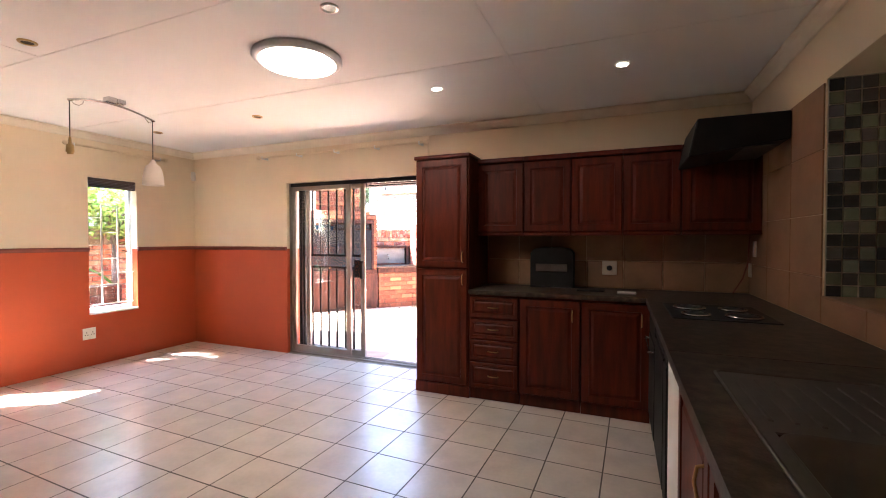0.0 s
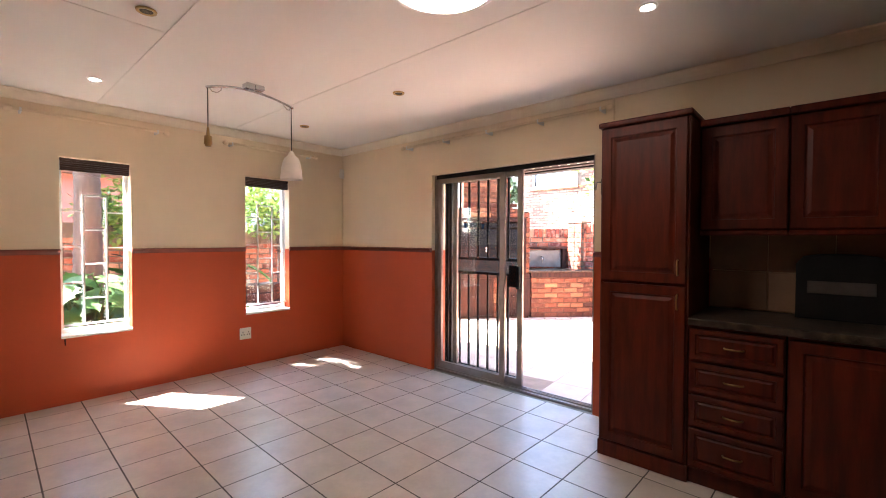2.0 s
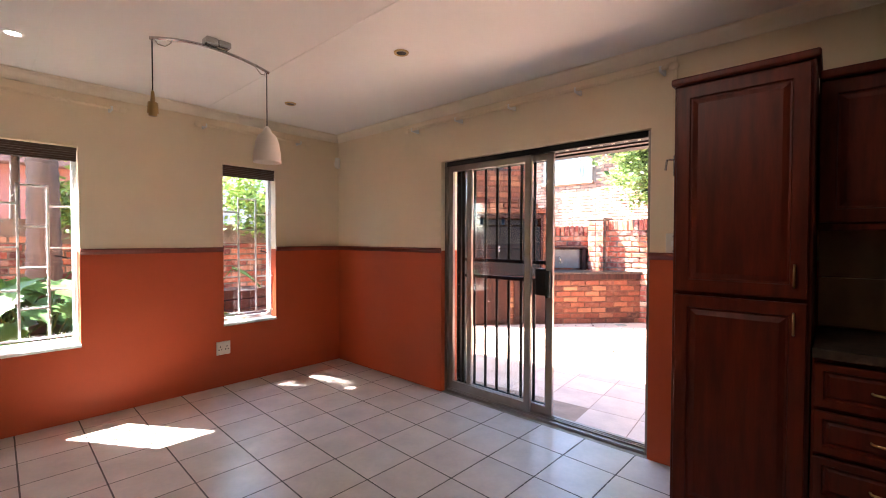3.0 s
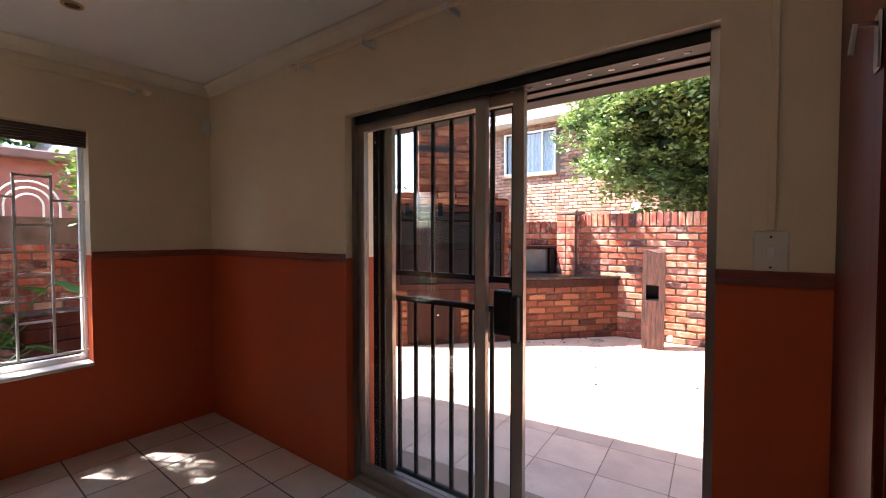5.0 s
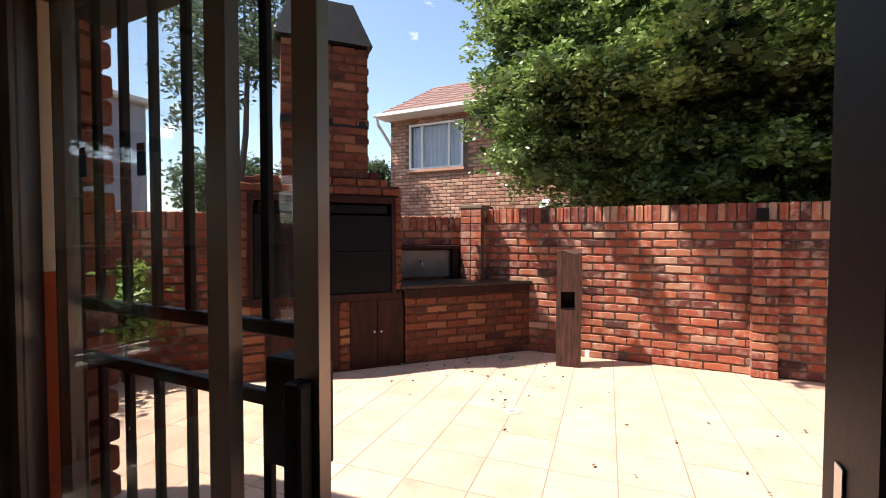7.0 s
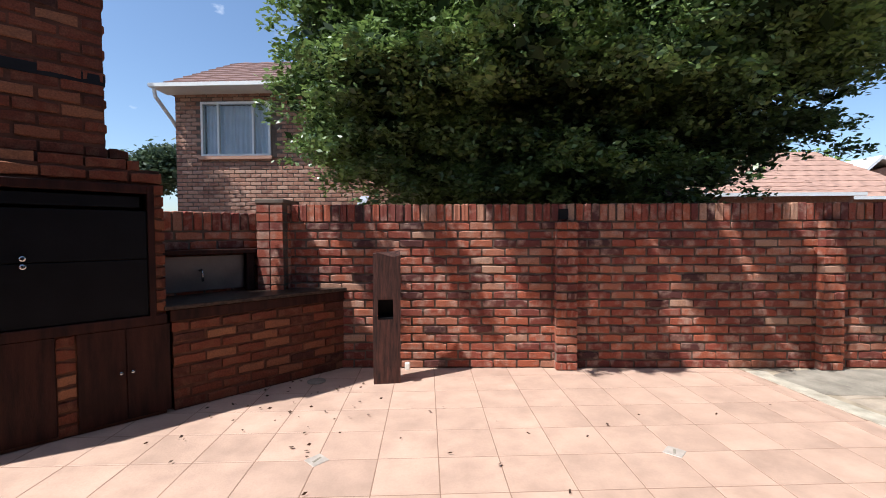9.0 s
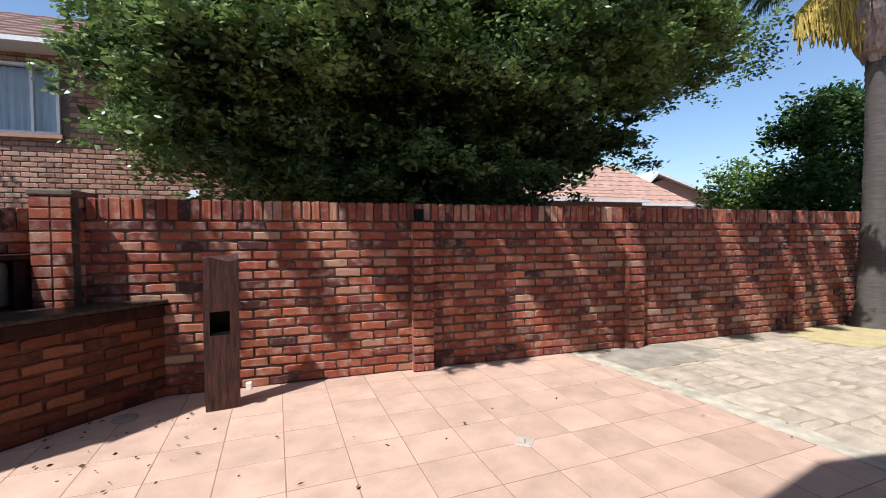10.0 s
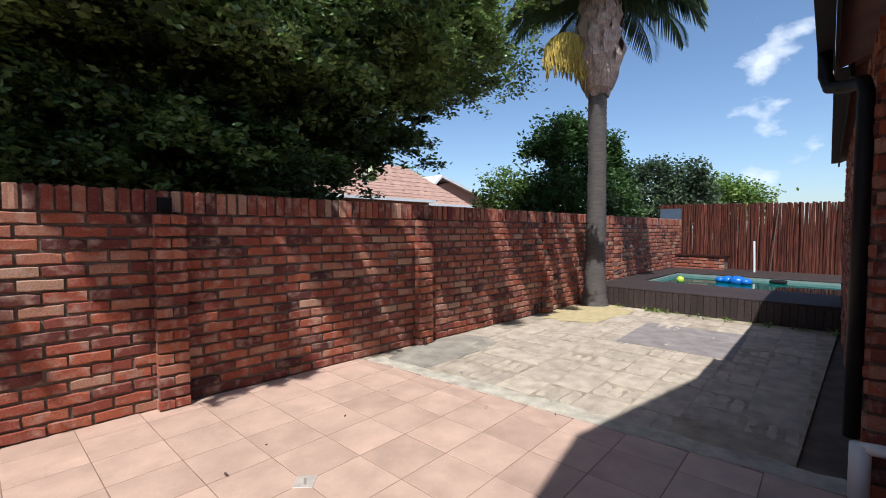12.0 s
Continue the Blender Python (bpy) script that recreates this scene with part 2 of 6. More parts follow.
COVE = [(0, 0), (0, -0.075), (0.012, -0.072), (0.025, -0.05), (0.05, -0.024), (0.072, -0.012), (0.075, 0)]
moulding("cornice", [(XW, YD, XR, YD, 0, -1, ZC), (XW, YB, XW, YD, 1, 0, ZC), (XR, YB, XR, YD, -1, 0, ZC), (XW, YB, XR, YB, 0, 1, ZC)], COVE, mat("pale_cornice_paint", (0.79, 0.70, 0.56), 0.8, vary=0.04, bump=0.02), "pale cream plaster cornice")
RAIL = [(-0.002, -0.022), (0.01, -0.022), (0.016, -0.012), (0.027, 0.0), (0.03, 0.014), (0.02, 0.024), (-0.002, 0.024)]
moulding("dado_rail", [(XW, YD, D0 - 0.0, YD, 0, -1, DADO_Z), (D1, YD, -0.865, YD, 0, -1, DADO_Z), (XW, YB, XW, W1[0], 1, 0, DADO_Z),
                       (XW, W1[1], XW, W2[0], 1, 0, DADO_Z), (XW, W2[1], XW, YD, 1, 0, DADO_Z)], RAIL, DADO, "dark red wooden dado rail")

# floor: a grout bed with single glazed tiles
bm = bmesh.new()
cube(bm, XO, XR + 0.4, YB - 0.2, YD + 0.06, -0.2, -0.0008)
floor = structure("floor", bm, GROUT, "cream glazed tiled floor with dark joints")


# ---- windows with bars ----
def house_window(name, w):
    y0, y1, z0, z1 = w
    ob = thing(name, pose(XW - 0.13, y0, z0), "white steel window with burglar bars and rolled blind", "window", kind="structure")
    W, Hh = y1 - y0, z1 - z0
    bm = bmesh.new()
    t = 0.028
    for a, b, c, d in ((0, t, 0, Hh), (W - t, W, 0, Hh), (t, W - t, 0, t + 0.02), (t, W - t, Hh - t, Hh)):
        cube(bm, -0.02, 0.02, a, b, c, d)
    part("window_frame", bm, WHITE, ob)
    part("pane", rounded(-0.002, 0.002, t, W - t, t + 0.02, Hh - t, 0), CLEAR, ob, "clear glass pane").visible_shadow = False
    part("window_sill", rounded(-0.01, 0.145, -0.003, W + 0.003, -0.012, 0.012, 0.004), WHITE, ob, "white tiled sill")
    bars = bmesh.new()
    xb = 0.05
    ya, yb = W * 0.33, W * 0.66
    for y in (ya, yb):
        cube(bars, xb, xb + 0.012, y - 0.007, y + 0.007, 0.08, Hh * 0.80)
    cube(bars, xb, xb + 0.012, 0.004, W - 0.004, 0.075, 0.09)
    for k in range(4):
        z = 0.30 + k * 0.302
        if z < Hh * 0.8:
            cube(bars, xb, xb + 0.012, ya, yb, z, z + 0.013)
    for k in range(3):
        z = 0.44 + k * 0.315
        cube(bars, xb, xb + 0.012, 0.004, ya, z, z + 0.013)
        cube(bars, xb, xb + 0.012, yb, W - 0.004, z - 0.01, z + 0.003)
    for y in (0.02, W - 0.02):
        cube(bars, xb + 0.002, xb + 0.009, y - 0.004, y + 0.004, 0.07, Hh - 0.13)
    part("burglar_bars", bars, WHITE, ob, "white welded burglar bars")
    bm = bmesh.new()
    for k in range(5):
        cube(bm, 0.085 + 0.003 * (k % 2), 0.118, 0.008, W - 0.008, Hh - 0.115 + k * 0.017, Hh - 0.101 + k * 0.017)
    cube(bm, 0.083, 0.12, 0.006, W - 0.006, Hh - 0.032, Hh - 0.012)
    part("blind", bm, BLIND, ob, "dark brown slatted blind, drawn up")
    bm = bmesh.new()
    tube(bm, [(0.03, W - 0.05, Hh * 0.44), (0.06, W - 0.06, Hh * 0.44), (0.075, W - 0.1, Hh * 0.45), (0.08, W - 0.14, Hh * 0.455)], 0.006, 6)
    part("stay", bm, BLACK, ob, "dark window catch")
    return ob


BLIND = mat("dark_blind_slats", (0.06, 0.03, 0.02), 0.5, vary=0.2)
house_window("window_1", W1)
house_window("window_2", W2)

STICK = mat("blue_sticker", (0.02, 0.08, 0.17), 0.5, bump=0)
# ---- sliding door ----
door = thing("door_1", pose(D0, YD, 0), "aluminium glazed sliding door, half open", "sliding door", kind="structure")
DW = D1 - D0
bm = bmesh.new()
for a, b in ((0, 0.03), (DW - 0.03, DW)):
    cube(bm, a, b, 0.05, 0.15, 0, DZ)
cube(bm, 0.03, DW - 0.03, 0.04, 0.16, 0, 0.022)
for y in (0.075, 0.10, 0.125):
    cube(bm, 0.03, DW - 0.03, y - 0.004, y + 0.004, 0.022, 0.034)
part("door_frame", bm, ALU, door, "dull aluminium frame with sill track")
part("head", rounded(0.03, DW - 0.03, 0.05, 0.155, DZ - 0.04, DZ - 0.002, 0.002), BLACK, door, "black head track")
part("head_trim", rounded(0.03, DW - 0.03, 0.044, 0.0495, DZ - 0.045, DZ - 0.002, 0.001), BLACK, door, "dark head trim")
stud = mesh_of("stud", rounded(-0.011, 0.011, 0.10, 0.112, DZ - 0.0425, DZ - 0.0402, 0.001), WHITE)
for k in range(9):
    piece("stud", stud, door, pose(1.0 + k * 0.085, 0, 0))
for k, (a, b, y) in enumerate(((0.03, 0.885, 0.085), (0.215, 1.06, 0.118))):
    bm = bmesh.new()
    for p, q, c, d in ((a, a + 0.05, 0.036, DZ - 0.037), (b - 0.055, b, 0.036, DZ - 0.037), (a + 0.05, b - 0.055, 0.036, 0.10), (a + 0.05, b - 0.055, DZ - 0.09, DZ - 0.037)):
        cube(bm, p, q, y - 0.014, y + 0.014, c, d)
    leaf = part("door_leaf", bm, ALU, door, "aluminium leaf frame")
    g = part("pane", rounded(a + 0.05, b - 0.055, y - 0.003, y + 0.003, 0.10, DZ - 0.09, 0), CLEAR, leaf, "clear glass")
    g.visible_shadow = False
for x, z in ((0.40, 1.56), (0.62, 1.55)):
    st = part("glass_sticker", rounded(x - 0.014, x + 0.014, 0.0795, 0.0815, z - 0.03, z + 0.02, 0.0005), STICK, door, "small blue sticker on the glass")
    part("sticker_top", rounded(x - 0.014, x + 0.012, 0.0795, 0.0812, z + 0.021, z + 0.036, 0.0005), DADO, st, "small red top")
part("door_handle", rounded(1.015, 1.05, 0.065, 0.104, 0.95, 1.16, 0.008, 2), BLACK, door, "black door pull")
bm = bmesh.new()
cube(bm, 0, DW, -0.002, 0.22, -0.03, 0.001)
part("threshold", bm, CONCRETE, door, "grey screed threshold")

# ---- security gate ----
gate = thing("security_gate", pose(D0 + 0.12, YD + 0.185, 0), "black steel security gate with upright bars, slid across half the doorway", "gate")
GW = 0.86
for k, x in enumerate([0.0, GW]):
    part("stile", rounded(x - 0.018, x + 0.018, -0.015, 0.015, 0.03, 2.07, 0.003), BLACK, gate)
for z in (0.075, 1.07, 1.215, 2.03):
    part("rail", rounded(0.018, GW - 0.018, -0.012, 0.012, z - 0.015, z + 0.015, 0.003), BLACK, gate)
for lo, hi in ((0.09, 1.055), (1.23, 2.015)):
    me = mesh_of("bar", rounded(-0.011, 0.011, -0.008, 0.008, lo, hi, 0.002), BLACK)
    for k in range(6):
        piece("bar", me, gate, pose(0.125 + k * 0.122, 0, 0))
lock = part("lock_box", rounded(GW - 0.10, GW + 0.02, -0.035, 0.03, 0.955, 1.165, 0.006), BLACK, gate, "black steel lock box")
bm = bmesh.new()
tube(bm, [(GW + 0.03, -0.05, 1.10), (GW + 0.03, -0.034, 1.10)], 0.012, 10)
part("keyhole", bm, STEEL, lock, "steel lock cylinder")
rail = thing("gate_track", pose(D0, YD + 0.19, 2.05), "dark steel gate track over the doorway", "gate track")
part("channel", rounded(0.02, DW - 0.02, -0.033, 0.032, 0.0, 0.048, 0.002), mat("brown_painted_steel", (0.05, 0.018, 0.012), 0.55, vary=0.2), rail)
part("lip", rounded(0.02, DW - 0.02, 0.0325, 0.14, -0.012, 0.030, 0.002), BLACK, rail, "black outer lip")
roller = mesh_of("roller", rounded(-0.008, 0.008, -0.038, -0.034, 0.012, 0.022, 0.001), STEEL)
for k in range(9):
    piece("roller", roller, rail, pose(1.02 + k * 0.085, 0, 0))
post = thing("gate_post", pose(D0 + 0.06, YD + 0.185, 0), "dark steel gate post with a row of holes", "gate post")
bm = bmesh.new()
cube(bm, -0.012, 0.03, -0.015, 0.015, 0, 2.08)
part("post", bm, BLACK, post)
hole = mesh_of("hole", rounded(-0.006, 0.006, -0.018, -0.0155, -0.008, 0.008, 0.002), STEEL)
for k in range(18):
    piece("hole", hole, post, pose(0.01, 0, 0.1 + k * 0.11))

recv = thing("steel_post", pose(D1, YD + 0.185, 0), "black steel receiving post fixed beside the doorway", "post")
part("post", rounded(-0.036, -0.002, -0.09, 0.06, 0.0, 2.036, 0.004), BLACK, recv)
part("strike", rounded(-0.039, -0.0365, -0.012, 0.012, 0.98, 1.14, 0.001), STEEL, recv, "steel strike plate")

# ---- lights on the ceiling ----
LIT = glow("lit_lens", (1.0, 0.93, 0.82), 3.0)
OPAL = glow("lit_opal_glass", (1.0, 0.9, 0.74), 0.5)
BRASS = mat("aged_brass", (0.45, 0.3, 0.12), 0.35, metal=0.9, vary=0.15)
DIM = mat("dark_lens", (0.06, 0.045, 0.035), 0.25, vary=0.2)


def downlight(x, y, lit, rim, label):
    ob = thing("downlight", pose(x, y, ZC), label, "downlight", "ceiling downlights")
    bm = bmesh.new()
    lathe(bm, [(0.032, -0.002), (0.034, -0.008), (0.045, -0.008), (0.048, -0.001), (0.048, 0.0), (0.03, 0.0)], 24)
    part("rim", bm, rim, ob, smooth=True)
    bm = bmesh.new()
    lathe(bm, [(0.0305, -0.0055), (0.0305, 0.0)], 20)
    part("lens", bm, LIT if lit else DIM, ob, "glowing lens" if lit else "unlit lens")


for x, y in ((-0.45, 3.156), (0.885, 3.204), (-3.79, 1.519)):
    downlight(x, y, True, WHITE, "round white recessed downlight, switched on")
downlight(-2.33, 3.19, False, BRASS, "brass recessed downlight, switched off")
downlight(-3.81, 3.23, False, BRASS, "brass recessed downlight, switched off")
downlight(-0.49, 1.88, False, STEEL, "chrome recessed downlight, switched off")
downlight(-2.39, 1.50, False, BRASS, "brass recessed downlight, switched off")
oy = thing("ceiling_light", pose(-1.054, 2.293, ZC), "large round opal ceiling light with a cream rim, switched on", "ceiling light")
bm = bmesh.new()
lathe(bm, [(0.0, 0.0), (0.275, 0.0), (0.28, -0.02), (0.268, -0.034), (0.248, -0.042), (0.238, -0.036), (0.0, -0.036)][1:6], 48)
part("rim", bm, WHITE, oy, "pale rim", smooth=True)
bm = bmesh.new()
lathe(bm, [(0.24, -0.03), (0.232, -0.045), (0.19, -0.056), (0.1, -0.064), (0.02, -0.066)], 48)
part("diffuser", bm, OPAL, oy, "glowing opal glass", smooth=True)
lamp = new("ceiling_lamp", bpy.data.lights.new("ceiling_lamp", "AREA"))
lamp.data.shape, lamp.data.size, lamp.data.energy, lamp.data.color = "DISK", 0.44, LAMP_WATTS, (1.0, 0.88, 0.72)
lamp.matrix_world = look((-1.054, 2.293, ZC - 0.075), (-1.054, 2.293, 0))

# pendant track with one bare holder and one glass shade
pend = thing("pendant_light", pose(-3.03, 2.345, ZC), "curved steel pendant track, one drop bare, one with frosted shade", "pendant light")
bm = bmesh.new()
for k, (a, b) in enumerate(((-0.07, 0.0), (0.0, 0.07))):
    cube(bm, -0.04, 0.04, a, b, -0.045 + 0.006 * k, -0.001)
bmesh.ops.bevel(bm, geom=list(bm.edges), offset=0.006, segments=1, affect="EDGES")
part("ceiling_plate", bm, STEEL, pend, "brushed steel ceiling plate")
bm = bmesh.new()
tube(bm, [(0.045 * (s / 8) ** 2, -0.025 + 0.325 * s / 8, -0.05 - 0.068 * (s / 8) ** 2) for s in range(-8, 9)], 0.009, 8)
part("arm", bm, STEEL, pend, "curved steel arm", smooth=True)
for y, drop in ((-0.34, 0.40), (0.285, 0.48)):
    bm = bmesh.new()
    tube(bm, [(0.04, y, -0.11), (0.04, y, -drop)], 0.0035, 6)
    part("cord", bm, BLACK, pend, "thin cord")
    bm = bmesh.new()
    tube(bm, [(0.04, y * 0.98, -0.11), (0.05, y * 0.93, -0.14), (0.06, y * 0.84, -0.145), (0.055, y * 0.76, -0.12), (0.04, y * 0.72, -0.09)], 0.0035, 6)
    part("loop", bm, STEEL, pend, "looped flex")
bm = bmesh.new()
lathe(bm, [(0.004, -0.39), (0.008, -0.40), (0.012, -0.45), (0.024, -0.455), (0.027, -0.51), (0.02, -0.515), (0.02, -0.525)], 16, pose(0.04, -0.34, 0))
part("lamp_holder", bm, BRASS, pend, "bare brass lamp holder", smooth=True)
FROST = mat("frosted_glass", (0.8, 0.72, 0.64), 0.35, vary=0.04, bump=0.02)
bm = bmesh.new()
lathe(bm, [(0.006, -0.46), (0.02, -0.475), (0.03, -0.50), (0.055, -0.52), (0.07, -0.56), (0.08, -0.62), (0.086, -0.69), (0.082, -0.69), (0.065, -0.56), (0.02, -0.51)], 28, pose(0.04, 0.285, 0))
part("shade", bm, FROST, pend, "frosted glass bell shade", smooth=True)


# ---- curtain rails, sensor, sockets ----
def curtain_rail(m, length, label, knobs=4):
    ob = thing("curtain_rail", m, label, "curtain rail", "curtain rails")
    bm = bmesh.new()
    tube(bm, [(0, 0, 0), (length, 0, 0)], 0.012, 10)
    part("rod", bm, CREAM, ob, smooth=True)
    for x in (0.0, length):
        bm = bmesh.new()
        lathe(bm, [(0.006, -0.03), (0.02, -0.02), (0.024, 0.0), (0.02, 0.02), (0.006, 0.03)], 12, pose(x + (0.02 if x else -0.02), 0, 0, 0, 90, 0))
        part("finial", bm, CREAM, ob, smooth=True)
    me = mesh_of("bracket", rounded(-0.008, 0.008, -0.012, 0.09, -0.02, 0.014, 0.003), WHITE)
    for k in range(knobs):
        piece("bracket", me, ob, pose(0.05 + k * (length - 0.1) / (knobs - 1), 0, 0))
    return ob


curtain_rail(pose(-3.27, YD - 0.09, 2.42), 2.25, "long cream curtain rod over the sliding door", 5)
curtain_rail(pose(XW + 0.09, 1.12, 2.415, 0, 0, 90), 1.02, "short cream curtain rod over a narrow window", 2)
curtain_rail(pose(XW + 0.09, 2.72, 2.415, 0, 0, 90), 1.02, "short cream curtain rod over a narrow window", 2)
PLASTIC = mat("off_white_plastic", (0.7, 0.66, 0.58), 0.4, vary=0.05, bump=0)
pir = thing("motion_sensor_box", pose(XW + 0.03, YD - 0.03, 2.27, 0, 0, -45), "cream plastic alarm sensor in the wall corner", "alarm sensor")
part("housing", rounded(-0.032, 0.032, -0.03, 0.02, -0.06, 0.06, 0.012, 3), PLASTIC, pir)
part("lens", rounded(-0.024, 0.024, -0.034, -0.028, -0.04, 0.01, 0.006, 2), FROST, pir, "milky curved lens")


def wall_plate(name, m, w, h, holes, label, category="socket"):
    """A plate that faces -y of m, with sockets or switches on it."""
    ob = thing(name, m, label, category)
    plate = part("plate", rounded(-w / 2, w / 2, -0.012, 0, -h / 2, h / 2, 0.004, 2), PLASTIC, ob)
    for x, z, ww, hh in holes:
        part("switch" if hh > 0.02 else "socket_hole", rounded(x - ww / 2, x + ww / 2, -0.0155, -0.0125, z - hh / 2, z + hh / 2, 0.001), WHITE if hh > 0.02 else BLACK, plate)
    return ob


TRIO = [(dx + ex, dz, 0.009, 0.012) for dx in (-0.03, 0.03) for ex, dz in ((-0.012, -0.012), (0.012, -0.012), (0, 0.015))]
wall_plate("wall_socket", pose(XW, 2.93, 0.365, 0, 0, 90), 0.125, 0.125, TRIO, "white double wall socket low on the terracotta wall")
wall_plate("wall_switch", pose(-1.008, YD, 1.375), 0.085, 0.125, [(0.0, 0.0, 0.02, 0.035), (0, -0.045, 0.006, 0.006), (0, 0.045, 0.006, 0.006)], "white light switch above the dado rail", "switch")
con = thing("conduit", pose(-1.008, YD, 1.44), "cream surface conduit running up to the ceiling", "conduit")
part("channel", rounded(-0.011, 0.011, -0.014, 0, 0, ZC - 1.52, 0.002), CREAM, con)
stub = thing("cable_stub", pose(XW, 1.42, 0.545), "short brown cable end below the window", "cable")
bm = bmesh.new()
tube(bm, [(0, 0, 0.02), (0.012, 0.002, 0.0), (0.014, 0.004, -0.04)], 0.006, 6)
part("cable", bm, CHERRY, stub)


# ---- kitchen ----
def panel_front(name, x0, x1, z0, z1, parent, out=-1.0, drawer=False, material=None):
    """A raised-panel front in the xz plane, 20 mm thick, its face towards -y."""
    f = 0.028 if drawer else 0.055
    g = 0.0015
    x0, x1, z0, z1 = x0 + g, x1 - g, z0 + g, z1 - g
    s = 0.01 if drawer else 0.022
    loops = [(0.0, 0.0), (0.0, -0.017), (0.003, -0.02), (f, -0.02), (f + 0.004, -0.011), (f + 0.012, -0.010), (f + 0.012 + s, -0.018)]
    bm = bmesh.new()
    rings = [[bm.verts.new(p) for p in ((x0 + o, y, z0 + o), (x1 - o, y, z0 + o), (x1 - o, y, z1 - o), (x0 + o, y, z1 - o))] for o, y in loops]
    for u, v in zip(rings, rings[1:]):
        for j in range(4):
            bm.faces.new((u[j], u[(j + 1) % 4], v[(j + 1) % 4], v[j]))
    bm.faces.new(rings[-1])
    bm.faces.new(rings[0][::-1])
    return part(name, bm, material or CHERRY, parent)


def pull(parent, x, z, vertical=False):
    bm = bmesh.new()
    pts = [(-0.045, -0.018, 0), (-0.04, -0.035, 0), (0, -0.042, 0), (0.04, -0.035, 0), (0.045, -0.018, 0)]
    tube(bm, [(x + (0 if vertical else p[0]), p[1], z + (p[0] if vertical else 0)) for p in pts], 0.005, 6)
    part("handle", bm, BRASS, parent, "small brass bow handle", smooth=True)


YF = 3.64
tall = thing("tall_cabinet", pose(-0.865, YF, 0), "tall cherry-stained pantry cabinet with two raised-panel doors", "cabinet")
part("body", rounded(0, 0.515, 0.0, YD - YF - 0.002, 0.0, 2.13, 0.003), CHERRY, tall)
bm = rounded(-0.012, 0.53, -0.03, 0.3, 2.13, 2.165, 0.01, 2)
part("cornice", bm, CHERRY, tall, "moulded cornice")
part("plinth", rounded(-0.006, 0.52, -0.008, 0.05, 0.002, 0.10, 0.003), CHERRY, tall)
for z0, z1, hz in ((0.115, 1.14, 1.05), (1.155, 2.12, 1.25)):
    d = panel_front("door", 0.012, 0.503, z0, z1, tall)
    pull(d, 0.46, hz, True)


latch = thing("cabinet_latch", pose(-0.866, 3.66, 1.76), "small steel latch on the tall cabinet's side", "latch")
part("plate", rounded(-0.006, 0, -0.012, 0.03, -0.05, 0.05, 0.002), STEEL, latch)
bm = bmesh.new()
tube(bm, [(-0.006, 0.0, 0.03), (-0.035, -0.01, 0.03), (-0.04, -0.012, -0.02)], 0.005, 6)
part("hook", bm, STEEL, latch, "bent steel hook")


def base_unit(x, w, fronts, label, name="base_cabinet"):
    ob = thing(name, pose(x, YF, 0), label, "cabinet", "kitchen base cabinets")
    part("body", rounded(0, w, 0.001, YD - YF - 0.002, 0.10, 0.924, 0.002), CHERRY, ob)
    part("plinth", rounded(0, w, 0.02, 0.05, 0.002, 0.10, 0.002), CHERRY, ob)
    for k, (z0, z1) in enumerate(fronts):
        dr = len(fronts) > 1
        d = panel_front("drawer" if dr else "door", 0.006, w - 0.006, z0, z1, ob, drawer=dr)
        pull(d, w / 2 if dr else w - 0.06, (z0 + z1) / 2 if dr else z1 - 0.12, not dr)
    return ob


base_unit(-0.345, 0.44, ((0.115, 0.335), (0.35, 0.53), (0.545, 0.715), (0.73, 0.908)), "cherry-stained drawer unit with four drawers", "drawer_unit")
base_unit(0.10, 0.49, ((0.115, 0.908),), "cherry-stained base cabinet with a raised-panel door")
base_unit(0.595, 0.50, ((0.115, 0.908),), "cherry-stained base cabinet with a raised-panel door")


def wall_unit(x, w, label):
    ob = thing("wall_cabinet", pose(x, 3.89, 0), label, "cabinet", "kitchen wall cabinets")
    part("body", rounded(0, w, 0.001, YD - 3.89 - 0.002, 1.46, 2.10, 0.002), CHERRY, ob)
    panel_front("door", 0.004, w - 0.004, 1.475, 2.09, ob)
    part("cornice", rounded(-0.001, w + 0.001, -0.04, 0.05, 2.10, 2.14, 0.008, 2), CHERRY, ob)
    part("light_rail", rounded(0.001, w - 0.001, -0.018, 0.0, 1.44, 1.468, 0.004), CHERRY, ob)


for x, w in ((-0.345, 0.425), (0.082, 0.405), (0.489, 0.405), (0.896, 0.42), (1.318, 0.525)):
    wall_unit(x, w, "cherry-stained wall cabinet with a raised-panel door")

# the other leg of the kitchen faces -x

def leg_unit(y1, y0, label, name="base_cabinet", top=0.924):
    ob = thing(name, pose(1.105, y1, 0, 0, 0, -90), label, "cabinet", "kitchen base cabinets")
    w = y1 - y0
    part("body", rounded(0, w, 0.001, XR - 1.105 - 0.003, 0.10, top, 0.002), CHERRY, ob)
    part("plinth", rounded(0, w, 0.03, 0.05, 0.002, 0.10, 0.002), CHERRY, ob)
    d = panel_front("door", 0.006, w - 0.006, 0.115, 0.908, ob)
    pull(d, w - 0.06, 0.78, True)


